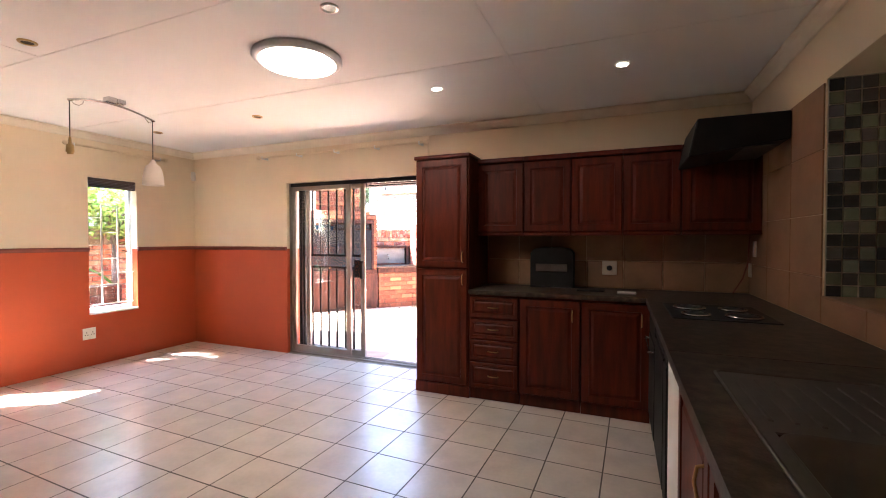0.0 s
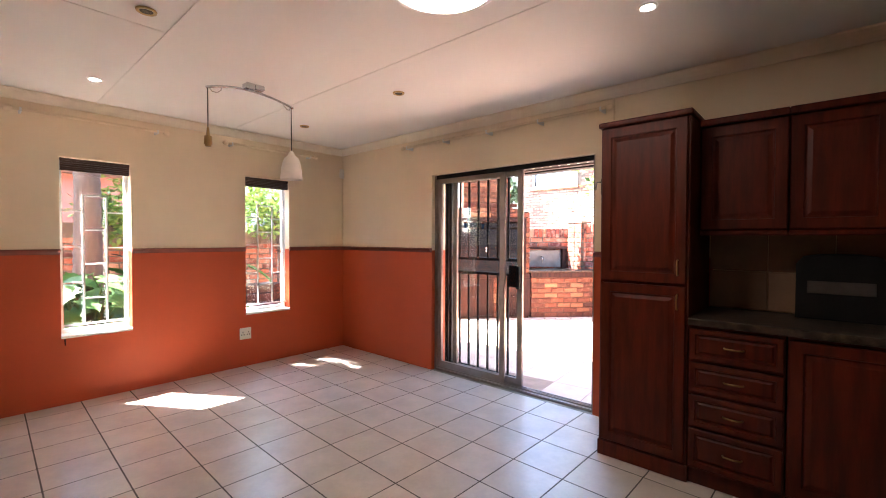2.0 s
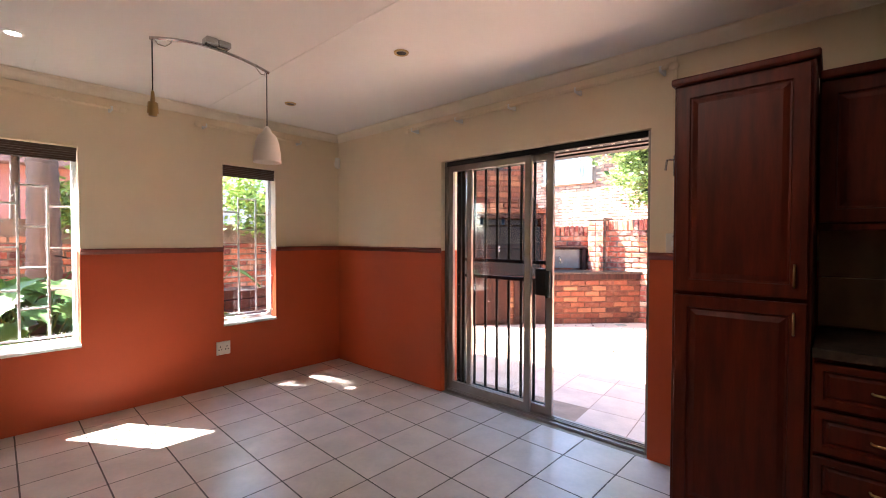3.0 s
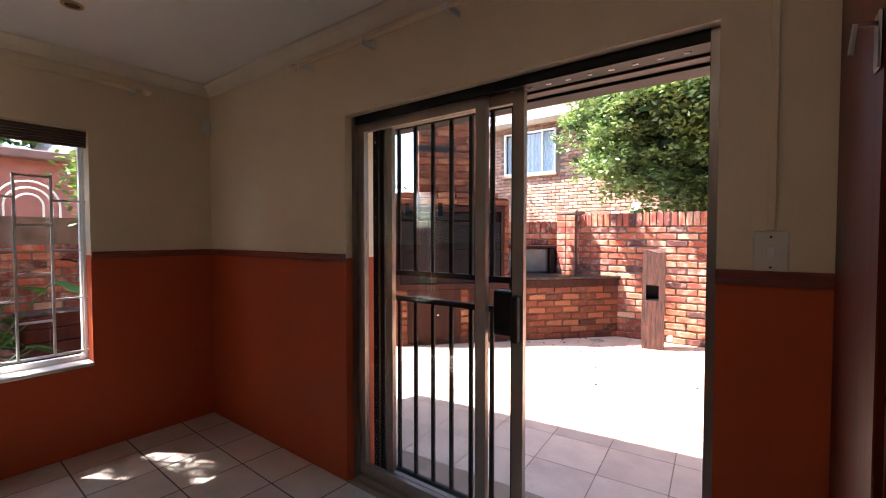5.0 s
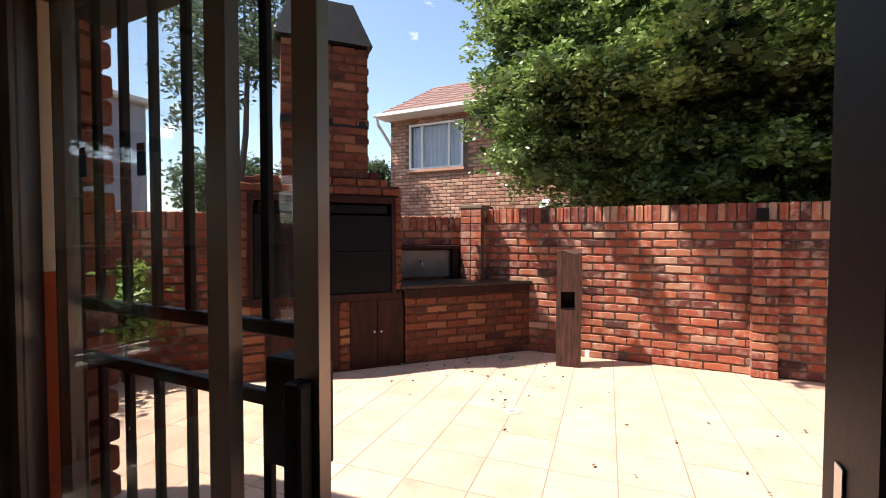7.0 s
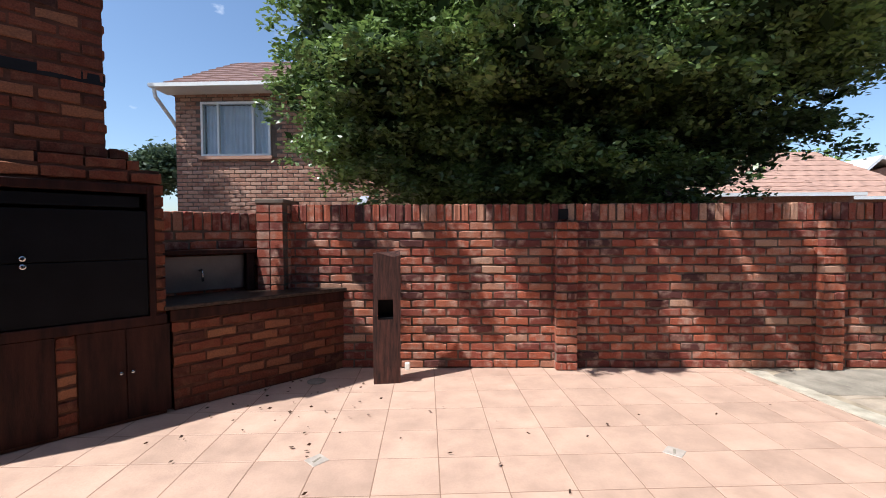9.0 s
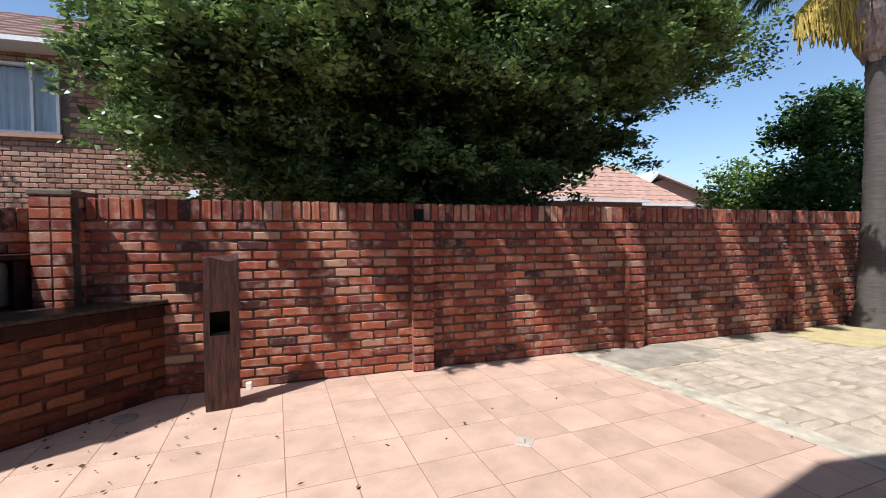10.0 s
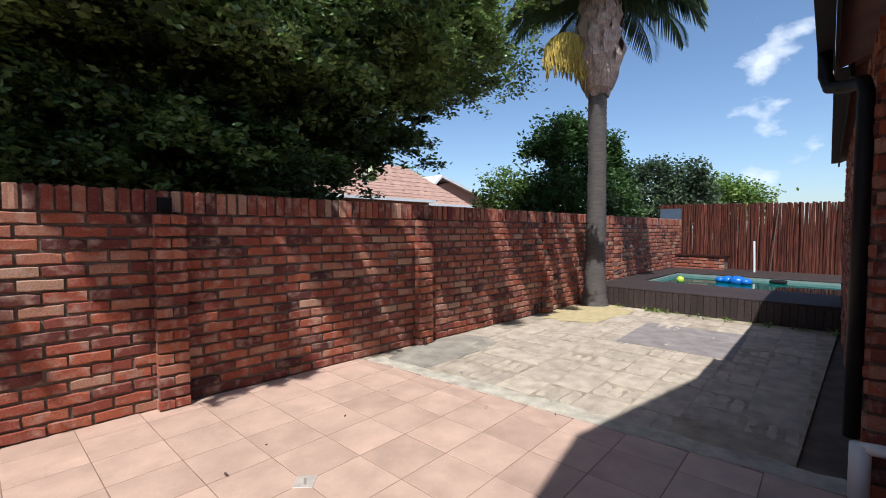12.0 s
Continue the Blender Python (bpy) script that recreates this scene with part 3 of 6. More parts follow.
oven = thing("oven", pose(1.105, 3.615, 0, 0, 0, -90), "black built-under oven below the hob", "oven")
part("body", rounded(0, 0.56, 0.0, 0.6, 0.05, 0.922, 0.004), BLACK, oven)
part("oven_door", rounded(0.01, 0.55, -0.022, 0.0, 0.12, 0.72, 0.006), BLACK, oven, "black glass oven door")
bm = bmesh.new()
tube(bm, [(0.05, -0.022, 0.68), (0.05, -0.05, 0.68), (0.51, -0.05, 0.68), (0.51, -0.022, 0.68)], 0.008, 8)
part("handle", bm, STEEL, oven, "steel bar handle")
part("control_panel", rounded(0.01, 0.55, -0.018, 0.0, 0.73, 0.915, 0.004), BLACK, oven)
for y1, w in ((3.04, 0.56), (2.47, 0.16)):
    dark = thing("appliance", pose(1.105, y1, 0, 0, 0, -90), "black built-under appliance below the worktop", "appliance")
    part("body", rounded(0, w, 0.0, 0.6, 0.05, 0.922, 0.004), BLACK, dark)
    part("door", rounded(0.01, w - 0.01, -0.02, 0.0, 0.12, 0.80, 0.006), BLACK, dark, "black front")
    part("control_panel", rounded(0.01, w - 0.01, -0.016, 0.0, 0.81, 0.915, 0.004), BLACK, dark)
filler = thing("white_end_panel", pose(1.105, 2.30, 0, 0, 0, -90), "white melamine panel under the worktop", "panel")
part("board", rounded(0, 0.445, -0.012, 0.6, 0.0, 0.922, 0.002), WHITE, filler)
leg_unit(1.85, 1.26, "cherry-stained base cabinet with a raised-panel door")
leg_unit(1.255, 0.70, "cherry-stained sink cabinet with a raised-panel door", top=0.72)
leg_unit(0.695, 0.14, "cherry-stained base cabinet with a raised-panel door", top=0.72)

WT = 0.967
top = thing("worktop", pose(0, 0, 0), "dark mottled granite-look L-shaped worktop", "worktop")
part("slab", rounded(-0.345, 1.064, YF - 0.036, YD - 0.003, 0.927, WT, 0.006, 2), SLATE, top)
part("slab", rounded(1.06, XR - 0.003, 1.951, YD - 0.003, 0.926, WT + 0.0005, 0.004, 2), SLATE, top)
bm = bmesh.new()
xs, ys = (1.06, 1.205, 1.655, XR - 0.003), (0.1, 0.75, 1.225, 1.95)
grid = {(i, j, z): bm.verts.new((xs[i], ys[j], z)) for i in range(4) for j in range(4) for z in (0.927, WT)}
cells = [(i, j) for i in range(3) for j in range(3) if (i, j) != (1, 1)]
for i, j in cells:
    q = ((i, j), (i + 1, j), (i + 1, j + 1), (i, j + 1))
    bm.faces.new([grid[(*p, WT)] for p in q])
    bm.faces.new([grid[(*p, 0.927)] for p in q[::-1]])
    for (u, v), nb in zip(zip(q, q[1:] + q[:1]), ((i, j - 1), (i + 1, j), (i, j + 1), (i - 1, j))):
        if nb not in cells:
            bm.faces.new((grid[(*u, 0.927)], grid[(*v, 0.927)], grid[(*v, WT)], grid[(*u, WT)]))
part("slab", bm, SLATE, top, "sink slab with a cut-out")
STEELD = mat("dull_sink_steel", (0.16, 0.14, 0.125), 0.5, metal=0.9, vary=0.15, bump=0.03)
sink = thing("sink", pose(1.17, 0.70, WT), "dull steel inset sink with ribbed drainer", "sink")
bm = bmesh.new()
for a, b, c, d in ((0, 0.54, 0.525, 1.0), (0, 0.035, 0, 0.525), (0.485, 0.54, 0, 0.525), (0.035, 0.485, 0, 0.05)):
    cube(bm, a, b, c, d, 0.0006, 0.005)
part("rim", bm, STEELD, sink)
lip = bmesh.new()
tube(lip, [(x, y, 0.006) for x, y in ((0.0, 0.0), (0.0, 0.98), (0.02, 1.0), (0.52, 1.0), (0.54, 0.98), (0.54, 0.0))], 0.005, 6)
part("edge_roll", lip, STEELD, sink, "rolled steel edge", smooth=True)
bm = bmesh.new()
rings = []
for inset, z, rad in ((0.0, 0.007, 0.06), (0.006, 0.009, 0.055), (0.012, 0.004, 0.05), (0.022, -0.06, 0.05), (0.035, -0.15, 0.06), (0.07, -0.17, 0.06)):
    ring = []
    for cx, cy, a0 in ((0.49, 0.53, 0), (0.03, 0.53, 90), (0.03, 0.045, 180), (0.49, 0.045, 270)):
        sx, sy = (-1 if cx > 0.2 else 1), (-1 if cy > 0.2 else 1)
        for q in range(5):
            t = radians(a0 + q * 22.5)
            ring.append(bm.verts.new((cx + sx * (inset + rad) + rad * math.cos(t), cy + sy * (inset + rad) + rad * math.sin(t), z)))
    rings.append(ring)
for u, v in zip(rings, rings[1:]):
    for j in range(20):
        bm.faces.new((u[j], u[(j + 1) % 20], v[(j + 1) % 20], v[j]))
bm.faces.new(rings[-1])
part("bowl", bm, STEELD, sink, "deep rounded steel bowl", smooth=True)
bm = bmesh.new()
lathe(bm, [(0.04, -0.1695), (0.038, -0.166), (0.02, -0.168)], 16, pose(0.26, 0.28, 0))
part("waste", bm, STEEL, sink, "round steel waste")
rib = mesh_of("rib", rounded(-0.006, 0.006, 0, 0.34, 0.005, 0.010, 0.002), STEELD)
for k in range(10):
    piece("rib", rib, sink, pose(0.045 + k * 0.05, 0.585, 0))
hob = thing("hob", pose(1.15, 2.72, WT), "black glass hob with four chrome-ringed plates", "hob")
part("plate", rounded(0, 0.50, 0, 0.60, 0.001, 0.008, 0.003, 2), BLACK, hob, "black glass top")
for x, y, r in ((0.13, 0.14, 0.075), (0.13, 0.4, 0.09), (0.36, 0.14, 0.09), (0.36, 0.4, 0.075)):
    bm = bmesh.new()
    lathe(bm, [(r, 0.008), (r, 0.018), (r - 0.008, 0.02), (r - 0.012, 0.014)], 24, pose(x, y, 0))
    ring = part("ring", bm, STEEL, hob, "chrome ring", smooth=True)
    bm = bmesh.new()
    lathe(bm, [(r - 0.014, 0.009), (r - 0.016, 0.017), (0.02, 0.017)], 24, pose(x, y, 0))
    part("cooking_plate", bm, BLACK, ring, smooth=True)
hood = thing("extractor_hood", pose(1.29, 3.30, 2.0), "black slanted extractor hood on the tiled wall", "extractor hood")
bm = bmesh.new()
vs = cube(bm, 0, XR - 1.29 - 0.012, 0, 0.585, 0.02, 0.19)
bm.verts.ensure_lookup_table()
for v in vs:
    if v.co.z > 0.1 and v.co.x < 0.01:
        v.co.x += 0.05
    if v.co.z < 0.1 and v.co.x < 0.01:
        v.co.z -= 0.075
bmesh.ops.bevel(bm, geom=list(bm.edges), offset=0.006, segments=1, affect="EDGES")
part("canopy", bm, BLACK, hood)
part("filter", rounded(0.06, 0.5, 0.05, 0.53, -0.012, 0.0, 0.003), STEELD, hood, "grey grease filter")

# splashback tiles on both walls
splash = thing("splashback", pose(0, 0, 0), "beige stone-look wall tiles behind the worktop", "wall tiles", kind="structure")
TN = mesh_of("wall_tile", rounded(0.002, 0.328, -0.008, 0.0, 0.002, 0.268, 0.002), SPLASH)
for i in range(7):
    for j in range(2):
        piece("wall_tile", TN, splash, pose(-0.345 + i * 0.313, YD - 0.001, WT + 0.001 + j * 0.246) @ Matrix.Diagonal((0.948, 1, 0.91, 1)))
for i in range(3):
    for j in range(4):
        y = YD - 0.012 - i * 0.448
        z0, z1 = (WT + 0.001, 1.205, 1.53, 1.865, 2.205)[j:j + 2]
        piece("wall_tile", TN, splash, pose(XR - 0.001, y, z0, 0, 0, -90) @ Matrix.Diagonal((1.355, 1, (z1 - z0) / 0.268, 1)))
for i in range(6):
    piece("wall_tile", TN, splash, pose(XR - 0.001, 2.86 - i * 0.448, WT + 0.001, 0, 0, -90) @ Matrix.Diagonal((1.355, 1, 0.49, 1)))
# mosaic on the niche's jamb
niche = thing("mosaic_panel", pose(XR + 0.004, 2.858, 1.10), "green, grey and black glass mosaic in the niche", "mosaic", kind="structure")
MOS = [mat("mosaic_" + n, c, 0.15, vary=0.15, scale=20, bump=0.02) for n, c in (("black", (0.03, 0.035, 0.04)), ("green", (0.17, 0.2, 0.15)), ("grey", (0.10, 0.105, 0.11)))]
part("backing", rounded(0, 0.39, -0.006, 0.0, 0, 1.12, 0), mat("pale_grout", (0.4, 0.36, 0.3), 0.9), niche, "pale grout")
mos = [mesh_of("mosaic_tile", rounded(0.003, 0.0625, -0.011, -0.0062, 0.003, 0.0625, 0.0015), m) for m in MOS]
rnd = random.Random(4)
for i in range(6):
    for j in range(17):
        piece("mosaic_tile", mos[rnd.choice((0, 1, 1, 2)) if (i + j) % 2 else rnd.choice((0, 0, 2))], niche, pose(0.0 + i * 0.0655, 0, 0.003 + j * 0.0655))
part("niche_sill", rounded(-0.02, 0.39, -1.55, -0.012, 0.0, 0.012, 0.003), SPLASH, niche, "beige tiled sill")

# small things on the worktop and the walls
tray = thing("wall_oven_box", pose(0.30, YD - 0.012, WT + 0.002), "small black countertop appliance with arched top", "appliance")
bm = bmesh.new()
prof = [(-0.19, 0.0), (0.19, 0.0), (0.19, 0.31), (0.16, 0.35), (0.08, 0.365), (-0.08, 0.365), (-0.16, 0.35), (-0.19, 0.31)]
a = [bm.verts.new((x, -0.16, z)) for x, z in prof]
b2 = [bm.verts.new((x, 0.0, z)) for x, z in prof]
bm.faces.new(a)
bm.faces.new(b2[::-1])
for j in range(8):
    bm.faces.new((a[j], b2[j], b2[(j + 1) % 8], a[(j + 1) % 8]))
part("body", bm, BLACK, tray)
part("slot", rounded(-0.14, 0.14, -0.167, -0.16, 0.145, 0.215, 0.003), STEELD, tray, "dull steel front strip")
so = wall_plate("wall_socket", pose(0.79, YD - 0.01, 1.15), 0.125, 0.125, [(0, 0.0, 0.012, 0.012)], "white wall socket with a black plug in it")
bm = bmesh.new()
lathe(bm, [(0.022, 0.012), (0.024, 0.03), (0.012, 0.04)], 14, pose(0, 0, 0.0, 90, 0, 0))
part("plug", bm, BLACK, so, "black plug", smooth=True)
wall_plate("wall_socket", pose(XR - 0.01, 4.03, 1.33, 0, 0, -90), 0.07, 0.12, [(0, 0, 0.02, 0.04)], "white narrow isolator switch on tiles", "switch")
wall_plate("wall_socket", pose(XR - 0.01, 4.15, 1.16, 0, 0, -90), 0.06, 0.11, [(0, 0, 0.02, 0.04)], "white narrow isolator switch on tiles", "switch")
flex = thing("appliance_cable", pose(XR - 0.03, 4.13, WT + 0.004), "dark red cable hanging down the tiled wall", "cable")
bm = bmesh.new()
tube(bm, [(0.01, 0.0, 0.53), (0.0, 0.0, 0.4), (-0.01, -0.02, 0.25), (-0.04, 0.0, 0.12), (-0.10, 0.02, 0.0)], 0.005, 6)
part("cable", bm, DADO, flex)
tidy = thing("soap_tray", pose(0.93, 3.80, WT), "small white plastic tray on the worktop", "tray")
part("dish", rounded(-0.07, 0.07, -0.035, 0.035, 0, 0.02, 0.006, 2), WHITE, tidy)
mat_ob = thing("cloth", pose(0.66, 3.90, WT), "dark folded cloth on the worktop", "cloth")
part("fold", rounded(-0.12, 0.10, -0.05, 0.05, 0, 0.014, 0.006, 2), BLACK, mat_ob)
item = thing("folded_bag", pose(-0.55, 3.78, 2.165), "dark folded bag on top of the tall cabinet", "bag")
part("bag", rounded(-0.09, 0.10, -0.06, 0.06, 0, 0.02, 0.009, 2), SLATE, item)

# ---- outside: materials ----
def brick_mat(name, island, tones, rough=0.85, bloom=(0.42, 0.28, 0.21), much=0.75):
    """Fired brick: each piece takes its own tone, with a pale bloom and dark burns."""
    mt = bpy.data.materials.new(name)
    mt.use_nodes = True
    n, link = mt.node_tree.nodes, mt.node_tree.links.new
    b = n["Principled BSDF"]
    b.inputs["Roughness"].default_value = rough
    b.inputs["Specular IOR Level"].default_value = 0.25
    src = n.new("ShaderNodeNewGeometry").outputs["Random Per Island"] if island else n.new("ShaderNodeObjectInfo").outputs["Random"]
    ramp = n.new("ShaderNodeValToRGB")
    els = ramp.color_ramp.elements
    while len(els) < len(tones):
        els.new(0.5)
    for k, (pos, rgb) in enumerate(tones):
        els[k].position, els[k].color = pos, (*rgb, 1)
    link(src, ramp.inputs[0])
    tc = n.new("ShaderNodeTexCoord")
    add = n.new("ShaderNodeVectorMath")
    add.operation = "ADD"
    sc = n.new("ShaderNodeMath")
    sc.operation = "MULTIPLY"
    sc.inputs[1].default_value = 40.0
    link(src, sc.inputs[0])
    link(tc.outputs["Object"], add.inputs[0])
    link(sc.outputs[0], add.inputs[1])
    big, small = n.new("ShaderNodeTexNoise"), n.new("ShaderNodeTexNoise")
    big.inputs["Scale"].default_value, big.inputs["Detail"].default_value = 11, 6
    small.inputs["Scale"].default_value, small.inputs["Detail"].default_value = 90, 4
    link(add.outputs[0], big.inputs[0])
    link(add.outputs[0], small.inputs[0])
    r1 = n.new("ShaderNodeMapRange")
    r1.inputs[1].default_value, r1.inputs[2].default_value, r1.inputs[4].default_value = 0.48, 0.72, much
    link(big.outputs["Fac"], r1.inputs[0])
    m1 = n.new("ShaderNodeMix")
    m1.data_type = "RGBA"
    link(r1.outputs[0], m1.inputs[0])
    link(ramp.outputs[0], m1.inputs[6])
    m1.inputs[7].default_value = (*bloom, 1)
    hs = n.new("ShaderNodeHueSaturation")
    r2 = n.new("ShaderNodeMapRange")
    r2.inputs[3].default_value, r2.inputs[4].default_value = 0.4, 1.6
    link(small.outputs["Fac"], r2.inputs[0])
    link(m1.outputs[2], hs.inputs["Color"])
    link(r2.outputs[0], hs.inputs["Value"])
    link(hs.outputs[0], b.inputs["Base Color"])
    bp = n.new("ShaderNodeBump")
    bp.inputs["Strength"].default_value, bp.inputs["Distance"].default_value = 0.6, 0.006
    link(small.outputs["Fac"], bp.inputs["Height"])
    link(bp.outputs[0], b.inputs["Normal"])
    return mt


RED_TONES = [(0.0, (0.06, 0.027, 0.025)), (0.12, (0.16, 0.045, 0.034)), (0.42, (0.26, 0.066, 0.040)), (0.70, (0.345, 0.098, 0.050)), (0.90, (0.34, 0.14, 0.085)), (1.0, (0.42, 0.25, 0.165))]
TAN_TONES = [(0.0, (0.05, 0.02, 0.014)), (0.3, (0.12, 0.034, 0.018)), (0.75, (0.18, 0.052, 0.025)), (1.0, (0.27, 0.115, 0.055))]
BRICK = brick_mat("red_face_brick", False, RED_TONES)
BRICKJ = brick_mat("red_face_brick_joined", True, RED_TONES)
TANB = brick_mat("orange_face_brick", False, TAN_TONES, 0.85, (0.19, 0.085, 0.045), 0.6)
TANJ = brick_mat("orange_face_brick_joined", True, TAN_TONES, 0.85, (0.19, 0.085, 0.045), 0.6)
FAR_TONES = [(0.0, (0.20, 0.10, 0.075)), (0.5, (0.36, 0.18, 0.12)), (1.0, (0.46, 0.28, 0.20))]
FARJ = brick_mat("brown_face_brick", True, FAR_TONES)
OLDWOOD = mat("weathered_sleeper_wood", (0.055, 0.018, 0.011), 0.9, vary=0.7, scale=8, fine=45, bump=0.7, stretch=(6, 6, 0.7))
MATTBLACK = mat("matt_black_steel", (0.006, 0.006, 0.007), 0.6, vary=0.25, bump=0.05, spec=0.12)
DARKWOOD = mat("dark_oiled_wood", (0.03, 0.0085, 0.005), 0.65, vary=0.6, scale=4, fine=40, bump=0.2, stretch=(5, 5, 0.7), stain=0.6, spec=0.2)
DECKW = mat("dark_deck_board", (0.036, 0.022, 0.018), 0.7, vary=0.4, scale=5, fine=40, bump=0.2, random_mix=0.2, stretch=(1, 6, 6))
ROOFT = mat("terracotta_roof_tile", (0.40, 0.235, 0.17), 0.8, vary=0.2, scale=3, fine=30, bump=0.2, stain=0.2)
ROOFD = mat("brown_roof_tile", (0.20, 0.11, 0.09), 0.8, vary=0.2, scale=3, fine=30, bump=0.2, stain=0.2)
GREYW = mat("grey_painted_wall", (0.35, 0.37, 0.42), 0.7, vary=0.06, bump=0.05)
PINKW = mat("terracotta_house_plaster", (0.33, 0.12, 0.09), 0.7, vary=0.1, bump=0.1)
POLE = mat("dark_wattle_pole", (0.10, 0.032, 0.021), 0.9, vary=0.5, scale=6, fine=60, bump=0.4, random_mix=0.4, stretch=(4, 4, 0.5), spec=0.15)
TRUNK = mat("dark_bark", (0.07, 0.05, 0.04), 0.9, vary=0.35, scale=8, fine=50, bump=0.6, stretch=(3, 3, 0.7))
PALMT = mat("grey_palm_trunk", (0.09, 0.076, 0.066), 0.9, vary=0.25, scale=6, fine=40, bump=0.5, stretch=(1, 1, 8))
HUSK = mat("palm_boot_husk", (0.38, 0.28, 0.23), 0.85, vary=0.4, scale=9, fine=50, bump=0.5, stretch=(4, 4, 0.6))
YELLOW = mat("yellow_palm_flowers", (0.52, 0.38, 0.08), 0.7, vary=0.3, scale=12, fine=60, bump=0.2, random_mix=0.25, island=True)
YJOINT = mat("sandy_joint", (0.35, 0.28, 0.195), 0.95, vary=0.3, bump=0.3)
MORTARB = mat("sooty_red_mortar", (0.105, 0.046, 0.028), 0.95, vary=0.35, bump=0.3, spec=0.2)
SLABC = mat("purple_grey_paving", (0.25, 0.21, 0.19), 0.9, vary=0.25, scale=5, fine=50, bump=0.3, stain=0.35)
SAND = mat("yellow_sand", (0.46, 0.36, 0.18), 0.95, vary=0.15, scale=8, fine=90, bump=0.3)


def leaf_mat(name, rgb, tip, rough=0.45, spec=0.3, thin=0.3):
    """Leaves: tone by leaf, some light coming through."""
    mt = bpy.data.materials.new(name)
    mt.use_nodes = True
    n, link = mt.node_tree.nodes, mt.node_tree.links.new
    b, out = n["Principled BSDF"], n["Material Output"]
    b.inputs["Roughness"].default_value = rough
    b.inputs["Specular IOR Level"].default_value = spec
    src = n.new("ShaderNodeNewGeometry").outputs["Random Per Island"]
    tc = n.new("ShaderNodeTexCoord")
    ns = n.new("ShaderNodeTexNoise")
    ns.inputs["Scale"].default_value = 0.9
    link(tc.outputs["Object"], ns.inputs["Vector"])
    mm = n.new("ShaderNodeMath")
    mm.operation = "MULTIPLY_ADD"
    mm.inputs[1].default_value = 0.5
    link(src, mm.inputs[0])
    link(ns.outputs["Fac"], mm.inputs[2])
    mr = n.new("ShaderNodeMapRange")
    mr.inputs[1].default_value, mr.inputs[2].default_value = 0.35, 1.05
    link(mm.outputs[0], mr.inputs[0])
    mix = n.new("ShaderNodeMix")
    mix.data_type = "RGBA"
    link(mr.outputs[0], mix.inputs[0])
    mix.inputs[6].default_value, mix.inputs[7].default_value = (*rgb, 1), (*tip, 1)
    link(mix.outputs[2], b.inputs["Base Color"])
    tr, ms = n.new("ShaderNodeBsdfTranslucent"), n.new("ShaderNodeMixShader")
    link(mix.outputs[2], tr.inputs["Color"])
    ms.inputs[0].default_value = thin
    link(b.outputs[0], ms.inputs[1])
    link(tr.outputs[0], ms.inputs[2])
    link(ms.outputs[0], out.inputs[0])
    return mt


LEAF_TREE = leaf_mat("dark_tree_leaves", (0.045, 0.085, 0.03), (0.27, 0.37, 0.10), 0.36, 0.6, 0.3)
LEAF_BUSH = leaf_mat("shrub_leaves", (0.022, 0.05, 0.014), (0.085, 0.155, 0.035))
LEAF_LIME = leaf_mat("lime_leaves", (0.07, 0.15, 0.03), (0.25, 0.33, 0.07))
LEAF_GUM = leaf_mat("grey_green_leaves", (0.04, 0.06, 0.03), (0.10, 0.14, 0.07))
LEAF_SIDE = leaf_mat("side_garden_leaves", (0.015, 0.05, 0.008), (0.06, 0.13, 0.018), 0.6)
# darker copy of the tree leaves: the crown's inner shade put into colour
LEAF_SHADED = leaf_mat("shaded_inner_leaves", (0.02, 0.035, 0.012), (0.045, 0.075, 0.022), 0.6)
FROND = leaf_mat("palm_frond_leaves", (0.05, 0.09, 0.04), (0.11, 0.16, 0.07))


# ---- bricks ----
def solid(name, verts, faces, material):
    me = bpy.data.meshes.new(name)
    me.from_pydata([tuple(v) for v in verts], [], [tuple(int(k) for k in f) for f in faces])
    me.materials.append(material)
    return me


def joined(name, template, mats, material):
    """One mesh that repeats a template mesh at many poses."""
    kinds = template if isinstance(template, list) else [template]
    sets = [(np.array([v.co[:] for v in t.vertices]), [list(p.vertices) for p in t.polygons]) for t in kinds]
    verts, faces, base = [], [], 0
    for i, m in enumerate(mats):
        a = np.array(m)
        tv, tf = sets[(i * 7 + i // 5) % len(sets)]
        verts.append(tv @ a[:3, :3].T + a[:3, 3])
        faces += [[j + base for j in f] for f in tf]
        base += len(tv)
    return solid(name, np.concatenate(verts), faces, material)


CO, BL = 0.0925, 0.25


